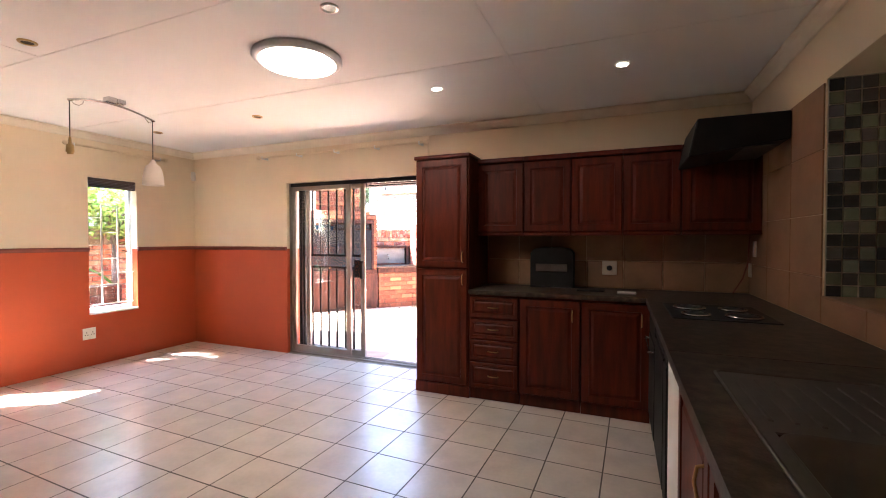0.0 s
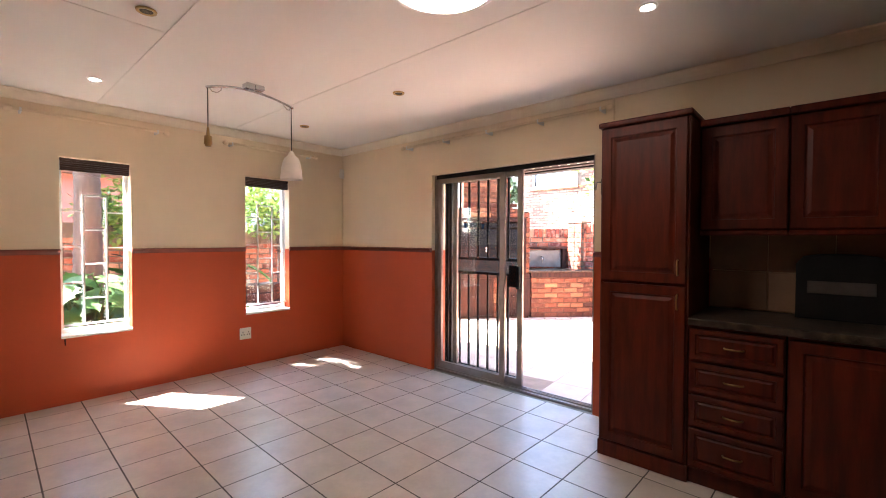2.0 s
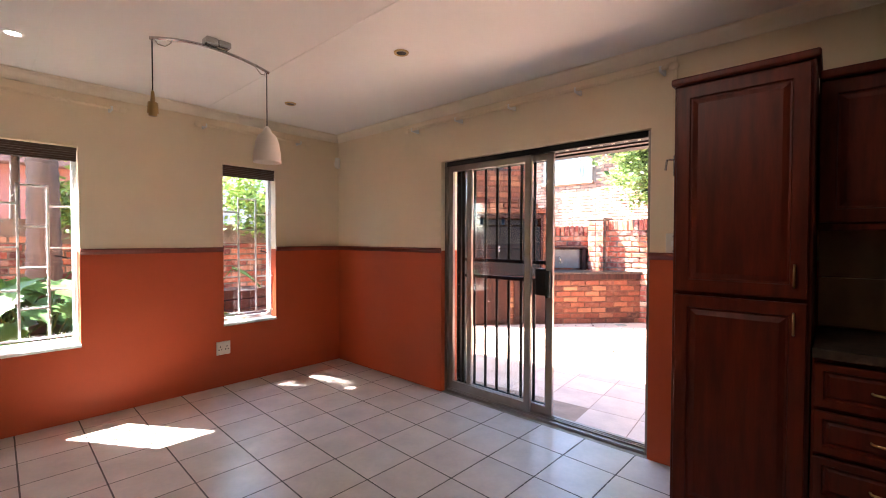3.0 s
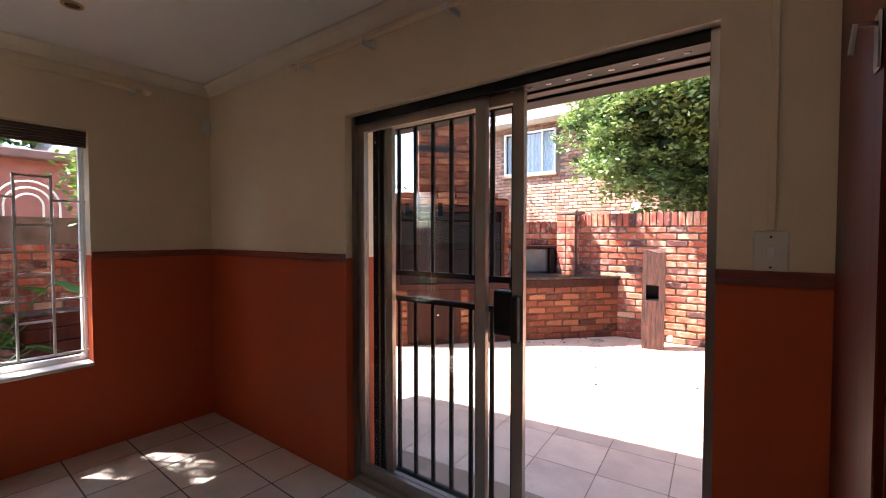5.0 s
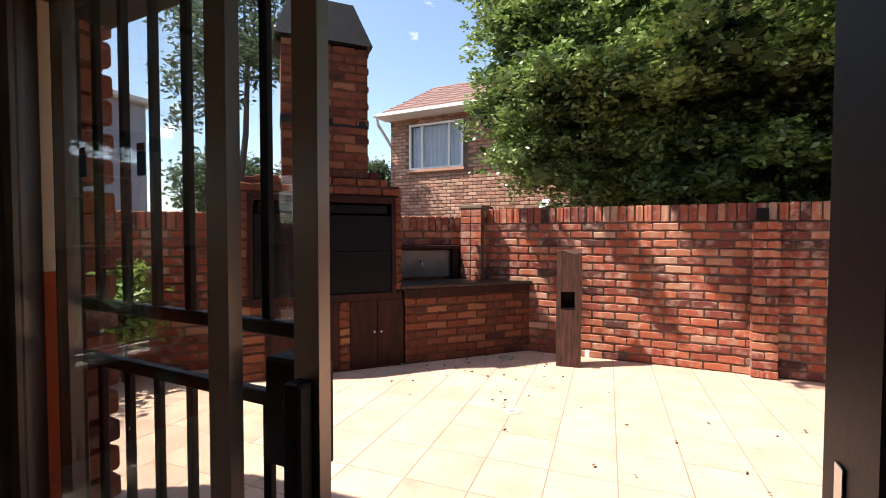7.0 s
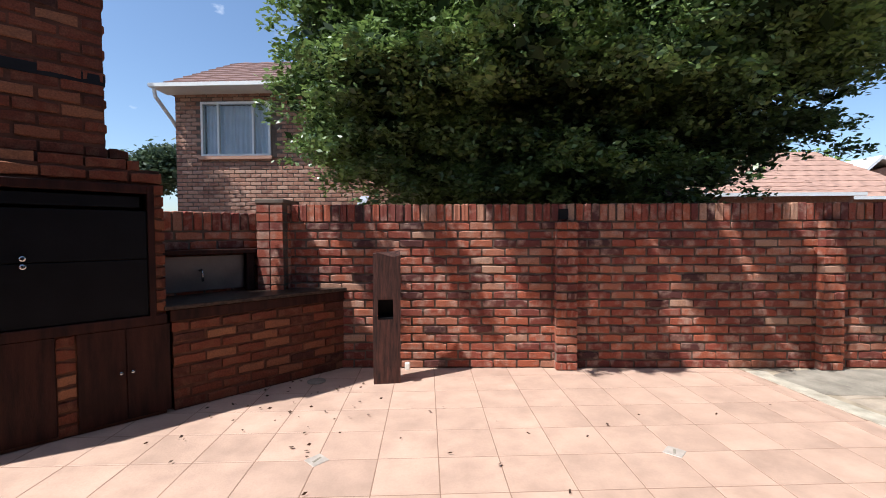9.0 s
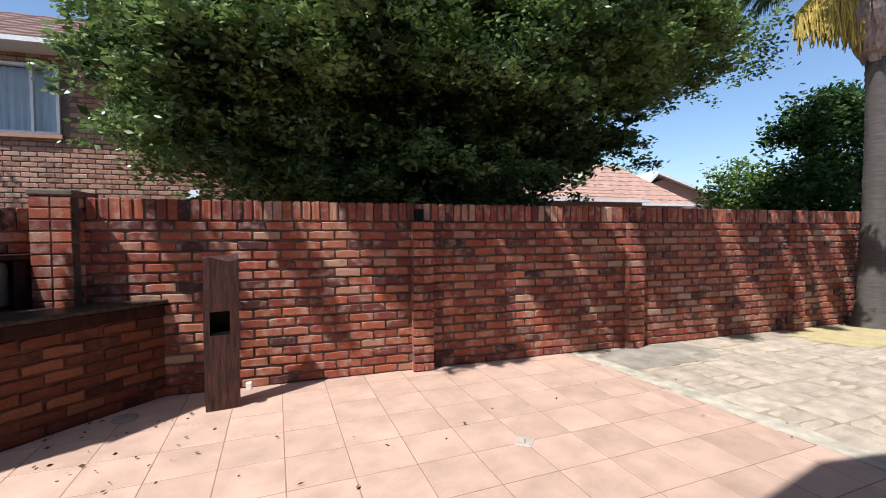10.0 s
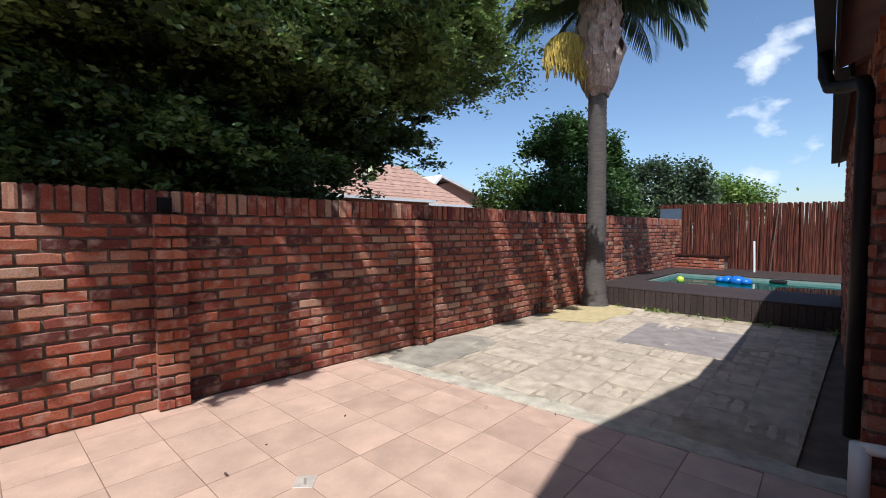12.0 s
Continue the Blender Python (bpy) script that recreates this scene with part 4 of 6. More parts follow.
def rough_brick(name, x0, x1, y0, y1, z0, z1, material, seed):
    """A worn brick: its ends, beds and arrises wander, and a corner may be chipped."""
    r = random.Random(seed)
    bm = bmesh.new()
    xs = [x0, x0 + (x1 - x0) * r.uniform(0.25, 0.4), x0 + (x1 - x0) * r.uniform(0.6, 0.75), x1]
    chip = r.choice((0, 3, -1))
    loops = []
    for i, x in enumerate(xs):
        up, dn = z1 - r.uniform(0, 0.009), z0 + r.uniform(0, 0.008)
        if i == chip:
            up -= 0.008
        e = x + (r.uniform(0, 0.010) if i == 0 else -r.uniform(0, 0.010) if i == 3 else 0)
        f = y0 + r.uniform(-0.003, 0.004)
        c = r.uniform(0.004, 0.009)
        loops.append([bm.verts.new(p) for p in ((e, y1, dn), (e, f + c, dn), (e, f, dn + c), (e, f + r.uniform(-0.002, 0.001), up - c), (e, f + c, up), (e, y1, up))])
    for u, v in zip(loops, loops[1:]):
        for j in range(6):
            bm.faces.new((u[j], v[j], v[(j + 1) % 6], u[(j + 1) % 6]))
    for L, s in ((loops[0], 1), (loops[-1], -1)):
        bm.faces.new(L[::s])
    bmesh.ops.recalc_face_normals(bm, faces=list(bm.faces))
    return mesh_of(name, bm, material)


STRETCH = [rough_brick("brick", 0.005, BL - 0.007, -0.012, 0.1, 0.004, CO - 0.007, BRICK, k) for k in range(9)]
SOLDIER = [rough_brick("coping_brick", 0.003, 0.084, -0.014, 0.215, 0.002, 0.19, BRICK, 20 + k) for k in range(6)]
STRETCH_T = [rough_brick("brick", 0.005, BL - 0.007, -0.012, 0.1, 0.004, CO - 0.007, TANB, 40 + k) for k in range(7)]


def courses(x0, x1, n0, n1, seed, half=True):
    """Poses of stretchers from x0 to x1, for courses n0 to n1, with small unevenness."""
    r = random.Random(seed)
    out = []
    for c in range(n0, n1):
        x = x0 - (BL / 2 if (c % 2 and half) else 0)
        while x < x1 - 0.02:
            a, b = max(x, x0), min(x + BL, x1)
            if b - a > 0.03:
                out.append(pose(a, r.uniform(-0.005, 0.005), c * CO + r.uniform(-0.002, 0.002), 0, r.uniform(-0.8, 0.8), r.uniform(-1.0, 1.0)) @ Matrix.Diagonal(((b - a) / BL, 1, 1, 1)))
            x += BL
    return out


def brick_run(parent, mats, template, joined_material, limit, name="brick"):
    """The first pieces up to the limit are parts, the rest is joined."""
    for i, m in enumerate(mats[:limit]):
        piece(name, template[(i * 7 + i // 5) % len(template)], parent, m)
    if mats[limit:]:
        ob = new(name + "_rest", joined(name + "_rest", template, mats[limit:], joined_material))
        ob.parent = parent
        tagged(ob, "", "", "", "stuff")


# ---- ground ----
O = pose(0, 9.08, -0.02, 0, 0, 1.7)
bm = bmesh.new()
x0, x1, y0, y1 = -300, 300, -300, 600
ix0, ix1, iy0, iy1 = XO + 0.02, 2.2, YB - 0.2, YO - 0.02
for a, b, c, d in ((x0, ix0, y0, y1), (ix1, x1, y0, y1), (ix0, ix1, y0, iy0), (ix0, ix1, iy1, y1)):
    vs = [bm.verts.new(p) for p in ((a, c, -0.06), (b, c, -0.06), (b, d, -0.06), (a, d, -0.06))]
    bm.faces.new(vs)
structure("ground", bm, EARTH, "bare brown earth")
bm = bmesh.new()
for k in range(46):
    y = -4.9 + k * 0.107
    cube(bm, -8.4, 1.50 - 0.11 * y, y, y + 0.107, -0.08, -0.0012, O)
patio = structure("patio", bm, PJOINT, "salmon tiled patio with dark joints")
bm = bmesh.new()
cube(bm, 1.40, 7.05, -3.75, 0.02, -0.085, -0.004, O)
yard = structure("paved_yard", bm, YJOINT, "weathered grey paved yard")
strip = thing("concrete_strip", O, "worn pale concrete edging strip between patio and yard", "edging", kind="structure")
bm = bmesh.new()
rnd = random.Random(2)
prev = None
for k in range(40):
    y = -4.4 + k * 0.11
    a, b = 1.505 - 0.11 * y + rnd.uniform(-0.012, 0.012), 1.70 - 0.11 * y + rnd.uniform(-0.03, 0.03)
    row = [bm.verts.new((a, y, 0.006)), bm.verts.new((b, y, 0.003)), bm.verts.new((b + 0.01, y, -0.03)), bm.verts.new((a - 0.01, y, -0.03))]
    if prev:
        for j in range(4):
            bm.faces.new((prev[j], prev[(j + 1) % 4], row[(j + 1) % 4], row[j]))
    prev = row
part("screed", bm, STRIPC, strip)
for px, py, rx, ry, ang2, mt2, lb in ((2.45, -0.42, 0.75, 0.38, 0, CONCRETE, "rough grey concrete patch beside the wall"), (5.07, -2.30, 0.74, 0.64, 4, SLABC, "darker grey slab patch in the paving")):
    pt = thing("concrete_patch", O @ pose(px, py, 0, 0, 0, ang2), lb, "concrete patch", kind="structure")
    bm = bmesh.new()
    ring = []
    for k in range(40):
        a = 2 * math.pi * k / 40
        ca, sa = math.cos(a), math.sin(a)
        q = 1 / max(abs(ca), abs(sa)) ** (1.0 if mt2 is SLABC else 0.35)
        w = 1 + (0.02 if mt2 is SLABC else 0.2) * noise.noise((ca * 3, sa * 3, px))
        ring.append((rx * ca * q * w, ry * sa * q * w))
    lo = [bm.verts.new((x, y, -0.01)) for x, y in ring]
    hi = [bm.verts.new((x, y, 0.0035)) for x, y in ring]
    bm.faces.new(hi)
    bm.faces.new(lo[::-1])
    for k in range(40):
        bm.faces.new((lo[k], lo[(k + 1) % 40], hi[(k + 1) % 40], hi[k]))
    part("slab", bm, mt2, pt)
bed = thing("sand_heap", O @ pose(5.9, -0.55, 0), "thin spread of yellow sand beside the palm", "sand")
bm = bmesh.new()
c = bm.verts.new((0, 0, 0.018))
ring = []
for k in range(28):
    r = 1.05 + 0.5 * noise.noise((math.cos(k * 0.224) * 2, math.sin(k * 0.224) * 2, 3)) + 0.08 * noise.noise((k * 1.7, 0, 1))
    ring.append(bm.verts.new((1.0 * r * math.cos(k * 2 * math.pi / 28), 0.5 * r * math.sin(k * 2 * math.pi / 28), 0.002)))
for k in range(28):
    bm.faces.new((c, ring[k], ring[(k + 1) % 28]))
part("sand", bm, SAND, bed)

# ---- boundary wall, with pilasters and coping ----
WX0, WX1 = -3.35, 13.4
bw = thing("boundary_wall", O, "red face-brick garden wall with soldier coping and pilasters", "brick wall", kind="structure")
bm = bmesh.new()
cube(bm, WX0, WX1, 0.004, 0.205, 0, 1.745)
for x in (-0.34, 2.42, 5.36, 8.3):
    cube(bm, x - 0.102, x + 0.102, -0.085, 0.0, 0, 17 * CO - 0.006)
part("mortar", bm, MORTAR, bw, "grey recessed mortar")
runs = courses(WX0, WX1, 0, 17, 1)
runs = [m for m in runs if m.translation.x < 9.0] + [m for m in runs if m.translation.x >= 9.0]
near = [m for m in runs if -2.7 <= m.translation.x < 1.3]
rest = [m for m in runs if not -2.7 <= m.translation.x < 1.3]
cop = [pose(WX0 + k * 0.0865, random.Random(k).uniform(-0.006, 0.006), 17 * CO, 0, random.Random(k + 9).uniform(-1, 1), 0) for k in range(int((WX1 - WX0) / 0.0865))]
pil = []
for x in (-0.34, 2.42, 5.36, 8.3):
    r = random.Random(int(x * 10))
    for c in range(17):
        if c % 2:
            pil += [pose(x - 0.115, -0.094, c * CO, 0, 0, r.uniform(-1, 1)) @ Matrix.Diagonal((0.92, 1, 1, 1))]
        else:
            pil += [pose(x - 0.115 + 0.115 * k, -0.094, c * CO, 0, 0, r.uniform(-1, 1)) @ Matrix.Diagonal((0.46, 1, 1, 1)) for k in (0, 1)]

# ---- barbecue corner, set on the diagonal ----
B = pose(-4.92, 6.61, -0.02, 0, 0, 47.3)
dw = thing("diagonal_wall", B @ pose(0, 0.62, 0), "red face-brick garden wall running behind the barbecue", "brick wall", kind="structure")
bm = bmesh.new()
cube(bm, -3.3, 2.62, 0.004, 0.2, 0, 1.66)
part("mortar", bm, MORTAR, dw, "grey recessed mortar")
wcourse = courses(-3.3, 2.62, 0, 16, 5)
brick_run(dw, [m for m in wcourse if -1.3 < m.translation.x < 0.05] + [m for m in wcourse if not -1.3 < m.translation.x < 0.05], STRETCH, BRICKJ, 110)
brick_run(dw, [pose(2.5 - k * 0.0865, 0, 16 * CO) for k in range(66)], SOLDIER, BRICKJ, 66, "coping_brick")

pier = thing("brick_pier", O @ pose(-3.55, -0.2, 0), "red brick pier where two garden walls meet", "brick pier", kind="structure")
bm = bmesh.new()
cube(bm, 0.006, 0.274, 0.006, 0.5, 0, 1.81)
part("mortar", bm, MORTAR, pier)
half = mesh_of("brick", rounded(0.004, 0.134, -0.004, 0.12, 0.005, CO - 0.008, 0.004), BRICK)
side = mesh_of("brick", rounded(0.15, 0.284, 0.0, 0.235, 0.005, CO - 0.008, 0.004), BRICK)
for c in range(19):
    for k in (0, 1):
        piece("brick", half, pier, pose(0.14 * k, 0, c * CO))
    piece("brick", side, pier, pose(0, 0.12 if c % 2 else 0.13, c * CO))
# cap of the pier
part("cap", rounded(-0.01, 0.29, -0.012, 0.3, 19 * CO, 19 * CO + 0.05, 0.012, 2), MORTAR, pier, "crumbled mortar cap")

br = thing("brick_barbecue", B, "built-in brick barbecue with black steel doors and chimney", "barbecue")
for a, b, c, d, e, f in ((0.01, 1.605, 0.002, 0.6, 0.0, 0.78), (0.01, 0.10, 0.002, 0.6, 0.78, 1.80), (1.535, 1.605, 0.002, 0.6, 0.78, 1.80), (0.10, 1.535, 0.3, 0.6, 0.78, 1.80), (0.02, 1.60, 0.012, 0.6, 1.80, 1.95), (0.402, 1.273, 0.098, 0.6, 1.95, 3.38)):
    part("core", rounded(a, b, c, d, e, f, 0), MORTARB, br, "sooty mortar joints")
pm = []
r = random.Random(8)


def lay(x0, x1, y, z, seed, off):
    x = x0 - off
    while x < x1 - 0.02:
        a, b = max(x, x0), min(x + BL, x1)
        if b - a > 0.03:
            pm.append(pose(a, y + r.uniform(-0.006, 0.006), z, 0, r.uniform(-0.5, 0.5), r.uniform(-1, 1)) @ Matrix.Diagonal(((b - a) / BL, 1, 1, 1)))
        x += BL


for c in range(8):
    lay(0.0, 0.235, 0.0, c * CO, c, 0)
    lay(0.945, 1.055, 0.0, c * CO, c, 0)
for c in range(8, 20):
    pm.append(pose(0.0, 0.0, c * CO) @ Matrix.Diagonal((0.4, 1, 1, 1)))
    pm.append(pose(1.52, 0.0, c * CO) @ Matrix.Diagonal((0.4, 1, 1, 1)))
for c in range(20):
    for k in range(2):
        pm.append(pose(0.0, 0.60 - k * 0.25 - (0.12 if c % 2 else 0), c * CO, 0, 0, -90) @ Matrix.Diagonal((1, 1, 1, 1)))
lay(0.0, 1.62, 0.0, 1.845, 3, 0.1)
lay(0.14, 1.47, 0.02, 1.935, 4, 0.0)
lay(0.05, 0.42, 0.2, 1.935, 4, 0.0)
for c in range(15):
    lay(0.40, 1.275, 0.10, 2.025 + c * CO, c, BL / 2 if c % 2 else 0)
    for k in range(2):
        pm.append(pose(1.275, 0.10 + 0.002 + 0.25 * k + (0.1 if c % 2 else 0), 2.025 + c * CO, 0, 0, 90) @ Matrix.Diagonal((0.9, 1, 1, 1)))
pm.append(pose(1.30, 0.15, 2.028) @ Matrix.Diagonal((0.5, 1, 1, 1)))
brick_run(br, pm, STRETCH_T, TANJ, 300)
part("steel_band", rounded(0.392, 1.283, 0.088, 0.4, 2.56, 2.64, 0.003), BLACK, br, "black steel chimney band")
bm = bmesh.new()
for a, b in ((0.36, 0.45), (1.22, 1.31)):
    cube(bm, a, b - 0.05, 0.12, 0.58, 3.36, 3.44)
v = [bm.verts.new(p) for p in ((0.34, 0.04, 3.42), (1.32, 0.04, 3.42), (1.32, 0.66, 3.42), (0.34, 0.66, 3.42), (0.5, 0.3, 3.95), (1.16, 0.3, 3.95), (1.16, 0.42, 3.95), (0.5, 0.42, 3.95))]
for f in ((0, 1, 5, 4), (1, 2, 6, 5), (2, 3, 7, 6), (3, 0, 4, 7), (4, 5, 6, 7), (3, 2, 1, 0)):
    bm.faces.new([v[k] for k in f])
part("cowl", bm, BLACK, br, "black sheet-steel chimney cowl")
for a, b, c, d in ((0.085, 0.135, 0.78, 1.83), (1.505, 1.55, 0.78, 1.83), (0.135, 1.505, 1.765, 1.83), (0.0, 1.62, 0.735, 0.81)):
    part("timber_frame", rounded(a, b, -0.03, 0.07, c, d, 0.005), DARKWOOD, br, "dark timber frame")
for a, b in ((0.14, 1.50),):
    for z0, z1 in ((0.815, 1.255), (1.26, 1.63)):
        door2 = part("steel_door", rounded(a, b, -0.012, 0.012, z0, z1, 0.004), MATTBLACK, br, "matt black steel door")
        bm = bmesh.new()
        lathe(bm, [(0.011, 0.012), (0.018, 0.016), (0.018, 0.024), (0.011, 0.028)], 12, pose(0.80, -0.03, 1.235 if z0 < 1 else 1.29, 90, 0, 0))
        part("ring_handle", bm, STEEL, door2, "small steel ring handle")
# solid black strip stands in for the shade inside the slot
part("vent_slot", rounded(0.18, 1.46, 0.0, 0.03, 1.655, 1.74, 0.002), MATTBLACK, br, "matt black strip for the dark slot above the doors")
for a, b in ((0.24, 0.595), (0.597, 0.945), (1.06, 1.345), (1.347, 1.635)):
    d = part("timber_door", rounded(a, b, -0.024, 0.018, 0.03, 0.733, 0.004), DARKWOOD, br, "dark plank door")
    bm = bmesh.new()
    kx = b - 0.035 if a in (0.24, 1.06) else a + 0.035
    lathe(bm, [(0.005, 0.0), (0.006, 0.015), (0.014, 0.02), (0.014, 0.028), (0.004, 0.032)], 12, pose(kx, -0.024, 0.40, 90, 0, 0))
    part("knob", bm, STEEL, d, "steel knob", smooth=True)

ct = thing("outdoor_counter", B, "brick barbecue counter with a slate slab and timber lintel", "counter")
bm = bmesh.new()
cube(bm, 1.66, 3.26, 0.001, 0.61, 0, 0.83)
part("core", bm, MORTARB, ct, "sooty mortar joints")
pm = []
for c in range(8):
    lay(1.65, 3.29, 0.0, c * CO, c, BL / 2 if c % 2 else 0)
brick_run(ct, pm, STRETCH_T, TANJ, 80)
part("lintel", rounded(1.64, 3.29, -0.02, 0.10, 0.742, 0.835, 0.006), DARKWOOD, ct, "dark timber lintel")
bm = rounded(1.60, 3.36, -0.045, 0.615, 0.837, 0.872, 0.006)
part("slab", bm, SLATE, ct, "dark stone slab")
part("splash_panel", rounded(1.66, 2.44, 0.57, 0.61, 0.90, 1.24, 0.003), STEELD, ct, "dull steel back panel")
part("shelf_beam", rounded(1.62, 2.66, 0.46, 0.615, 1.255, 1.30, 0.005), DARKWOOD, ct, "dark timber shelf")
part("shelf_post", rounded(2.44, 2.52, 0.5, 0.61, 0.873, 1.254, 0.006), DARKWOOD, ct, "black charred post")
bm = bmesh.new()
tube(bm, [(2.02, 0.555, 1.10), (2.02, 0.5, 1.11), (2.02, 0.47, 1.09), (2.02, 0.468, 1.0)], 0.011, 8)
part("tap", bm, STEEL, ct, "small chrome tap", smooth=True)

# ---- sleeper post ----
sl = thing("sleeper_post", pose(-2.165, 8.58, -0.02, 0, 0, 10), "weathered upright railway sleeper with a cut-out", "post")
bm = bmesh.new()
N = 26
rings = []
for k in range(N + 1):
    z = 1.25 * k / N
    pts = []
    for x, y in ((-0.13, -0.065), (-0.085, -0.07), (0.06, -0.068), (0.13, -0.065), (0.132, 0.0), (0.13, 0.065), (0, 0.07), (-0.13, 0.065), (-0.132, 0)):
        w = noise.noise((x * 9, y * 9, z * 1.5)) * 0.012 + noise.noise((x * 60, y * 60, z * 5)) * 0.004
        zz = z + (noise.noise((x * 21, y * 21, 7)) * 0.11 if k == N else 0)
        pts.append((x * (1 + w * 4), y * (1 + w * 5), zz))
    rings.append([bm.verts.new(p) for p in pts])
for k, (u, v) in enumerate(zip(rings, rings[1:])):
    z = 1.25 * (k + 0.5) / N
    for j in range(9):
        if 0.64 < z < 0.83 and j == 1:
            continue
        bm.faces.new((u[j], u[(j + 1) % 9], v[(j + 1) % 9], v[j]))
bm.faces.new(rings[0][::-1])
bm.faces.new(rings[-1])
part("timber", bm, OLDWOOD, sl)
bm = bmesh.new()
cube(bm, -0.10, 0.07, 0.045, 0.055, 0.62, 0.85)
cube(bm, -0.105, -0.09, -0.06, 0.045, 0.62, 0.85)
cube(bm, 0.062, 0.075, -0.06, 0.045, 0.62, 0.85)
cube(bm, -0.09, 0.062, -0.06, 0.045, 0.83, 0.85)
cube(bm, -0.09, 0.062, -0.06, 0.045, 0.62, 0.64)
part("cut_out", bm, MATTBLACK, sl, "square cut-out with a matt black lining")
box = thing("socket_box", pose(-1.965, 8.56, 0.14), "small white outdoor socket box on the sleeper", "socket")
part("box", rounded(-0.024, 0.024, -0.02, 0.03, -0.035, 0.035, 0.006), PLASTIC, box)
bulk = thing("bulkhead_box", O @ pose(-0.36, 0, 17 * CO + 0.02), "small black junction box set in the coping", "junction box")
part("box", rounded(-0.05, 0.05, -0.022, 0.05, 0, 0.11, 0.004), BLACK, bulk)
gully = thing("drain_cover", pose(-2.86, 8.55, -0.018), "round grey drain cover in the patio", "drain cover")
bm = bmesh.new()
lathe(bm, [(0.09, 0.0), (0.09, 0.006), (0.08, 0.008), (0.075, 0.004), (0.03, 0.005)], 24)
part("cover", bm, CONCRETE, gully)

# ---- house wing with eave, gutter, drainpipe ----
ang = math.degrees(math.atan2(0.47, 5.85))
wing = thing("house_wing", pose(2.12, 5.10, -0.02, 0, 0, ang), "brown face-brick house wing with dark eave", "house", kind="structure")
bm = bmesh.new()
cube(bm, 0.01, 5.85, -3.0, -0.01, 0, 2.6)
part("wall", bm, MORTAR, wing, "recessed mortar")
wm = [m for m in courses(0, 5.86, 0, 28, 12)]
flip = pose(5.86, 0, 0, 0, 0, 180)
wmats = [flip @ m for m in wm] + [pose(0, 0, 0, 0, 0, -90) @ m for m in courses(0, 1.0, 0, 28, 13)]
brick_run(wing, sorted(wmats, key=lambda m: m.translation.x), STRETCH, BRICKJ, 290)


def eave(parent, p, q, back, rise):
    """A roof slope behind the edge p to q, with its fascia and gutter."""
    px, py = p
    qx, qy = q
    bm = bmesh.new()
    v = [bm.verts.new(c) for c in ((px, py, 2.56), (qx, qy, 2.56), (qx, back, rise), (px, back, rise), (px, py, 2.66), (qx, qy, 2.66), (qx, back, rise + 0.1), (px, back, rise + 0.1))]
    for f in ((0, 3, 2, 1), (4, 5, 6, 7), (0, 1, 5, 4), (1, 2, 6, 5), (2, 3, 7, 6), (3, 0, 4, 7)):
        bm.faces.new([v[k] for k in f])
    part("roof", bm, ROOFD, parent, "dark tiled roof edge")
    ln = math.hypot(qx - px, qy - py)
    m = pose(px, py, 0, 0, 0, math.degrees(math.atan2(qy - py, qx - px)))
    part("fascia", rounded(0, ln, 0, 0.022, 2.50, 2.66, 0.003, 1, m), BLACK, parent, "dark brown fascia")
    bm = bmesh.new()
    cube(bm, 0, ln, 0.024, 0.032, 2.56, 2.655, m)
    cube(bm, 0, ln, 0.032, 0.10, 2.56, 2.568, m)
    cube(bm, 0, ln, 0.10, 0.107, 2.56, 2.655, m)
    part("gutter", bm, BLACK, parent, "dark metal gutter")


eave(wing, (-1.93, 0.16), (0.85, 0.16), -3.0, 3.9)
eave(wing, (0.855, 0.08), (6.5, 0.08), -3.0, 3.9)
bm = bmesh.new()
tube(bm, [(0.42, 0.23, 2.56), (0.42, 0.225, 2.42), (0.38, 0.2, 2.33), (0.26, 0.13, 2.29), (0.12, 0.06, 2.27), (0.05, 0.05, 2.2), (0.04, 0.05, 0.3)], 0.038, 12)
part("drainpipe", bm, BLACK, wing, "dark downpipe", smooth=True)
bm = bmesh.new()
tube(bm, [(0.0, 0.09, 0.32), (0.0, 0.09, 0.02)], 0.045, 14)
tube(bm, [(0.0, 0.09, 0.30), (-0.03, 0.02, 0.32), (-0.03, -0.05, 0.32)], 0.032, 10)
wp = thing("waste_pipe", pose(2.02, 5.02, -0.02), "short white plastic waste pipe by the house corner", "pipe")
part("pipe", bm, WHITE, wp, smooth=True)
# main house: a gable wall over the rooms and the roof behind it
bm = bmesh.new()
verge = [(-5.1, 2.75), (-3.15, 3.56), (-1.5, 5.45), (1.63, 4.68), (2.67, 4.2)]
rows = [[bm.verts.new((x, y, z + up)) for x, z in verge] for y, up in ((4.52, 0.0), (4.52, 0.1), (-3.8, 0.1), (-3.8, 0.0))]
for u, v in zip(rows, rows[1:] + rows[:1]):
    for k in range(4):
        bm.faces.new((u[k], u[k + 1], v[k + 1], v[k]))
for k in (0, 4):
    bm.faces.new([w[k] for w in rows])
structure("roof", bm, ROOFD, "brown tiled gable roof of the house")
for name, y in (("gable_front", YO - 0.2), ("gable_back", YB - 0.2)):
    bm = bmesh.new()
    line = [(-4.77, ZC + 0.125), (2.38, ZC + 0.125)] + [(x, z - 0.004) for x, z in verge[:0:-1]] + [(-4.77, 2.87)]
    a, b = [[bm.verts.new((x, q, z)) for x, z in line] for q in (y, y + 0.2)]
    bm.faces.new(a)
    bm.faces.new(b[::-1])
    for k in range(len(line)):
        bm.faces.new((a[k], a[(k + 1) % len(line)], b[(k + 1) % len(line)], b[k]))
    structure(name, bm, MORTAR, "plain brown gable wall of the house")

skin = thing("outer_brick_skin", pose(XO - 0.1, YO + 0.012, -0.02, 0, 0, 0), "brown face-brick outside of the house wall", "brick wall", kind="structure")
sk = []
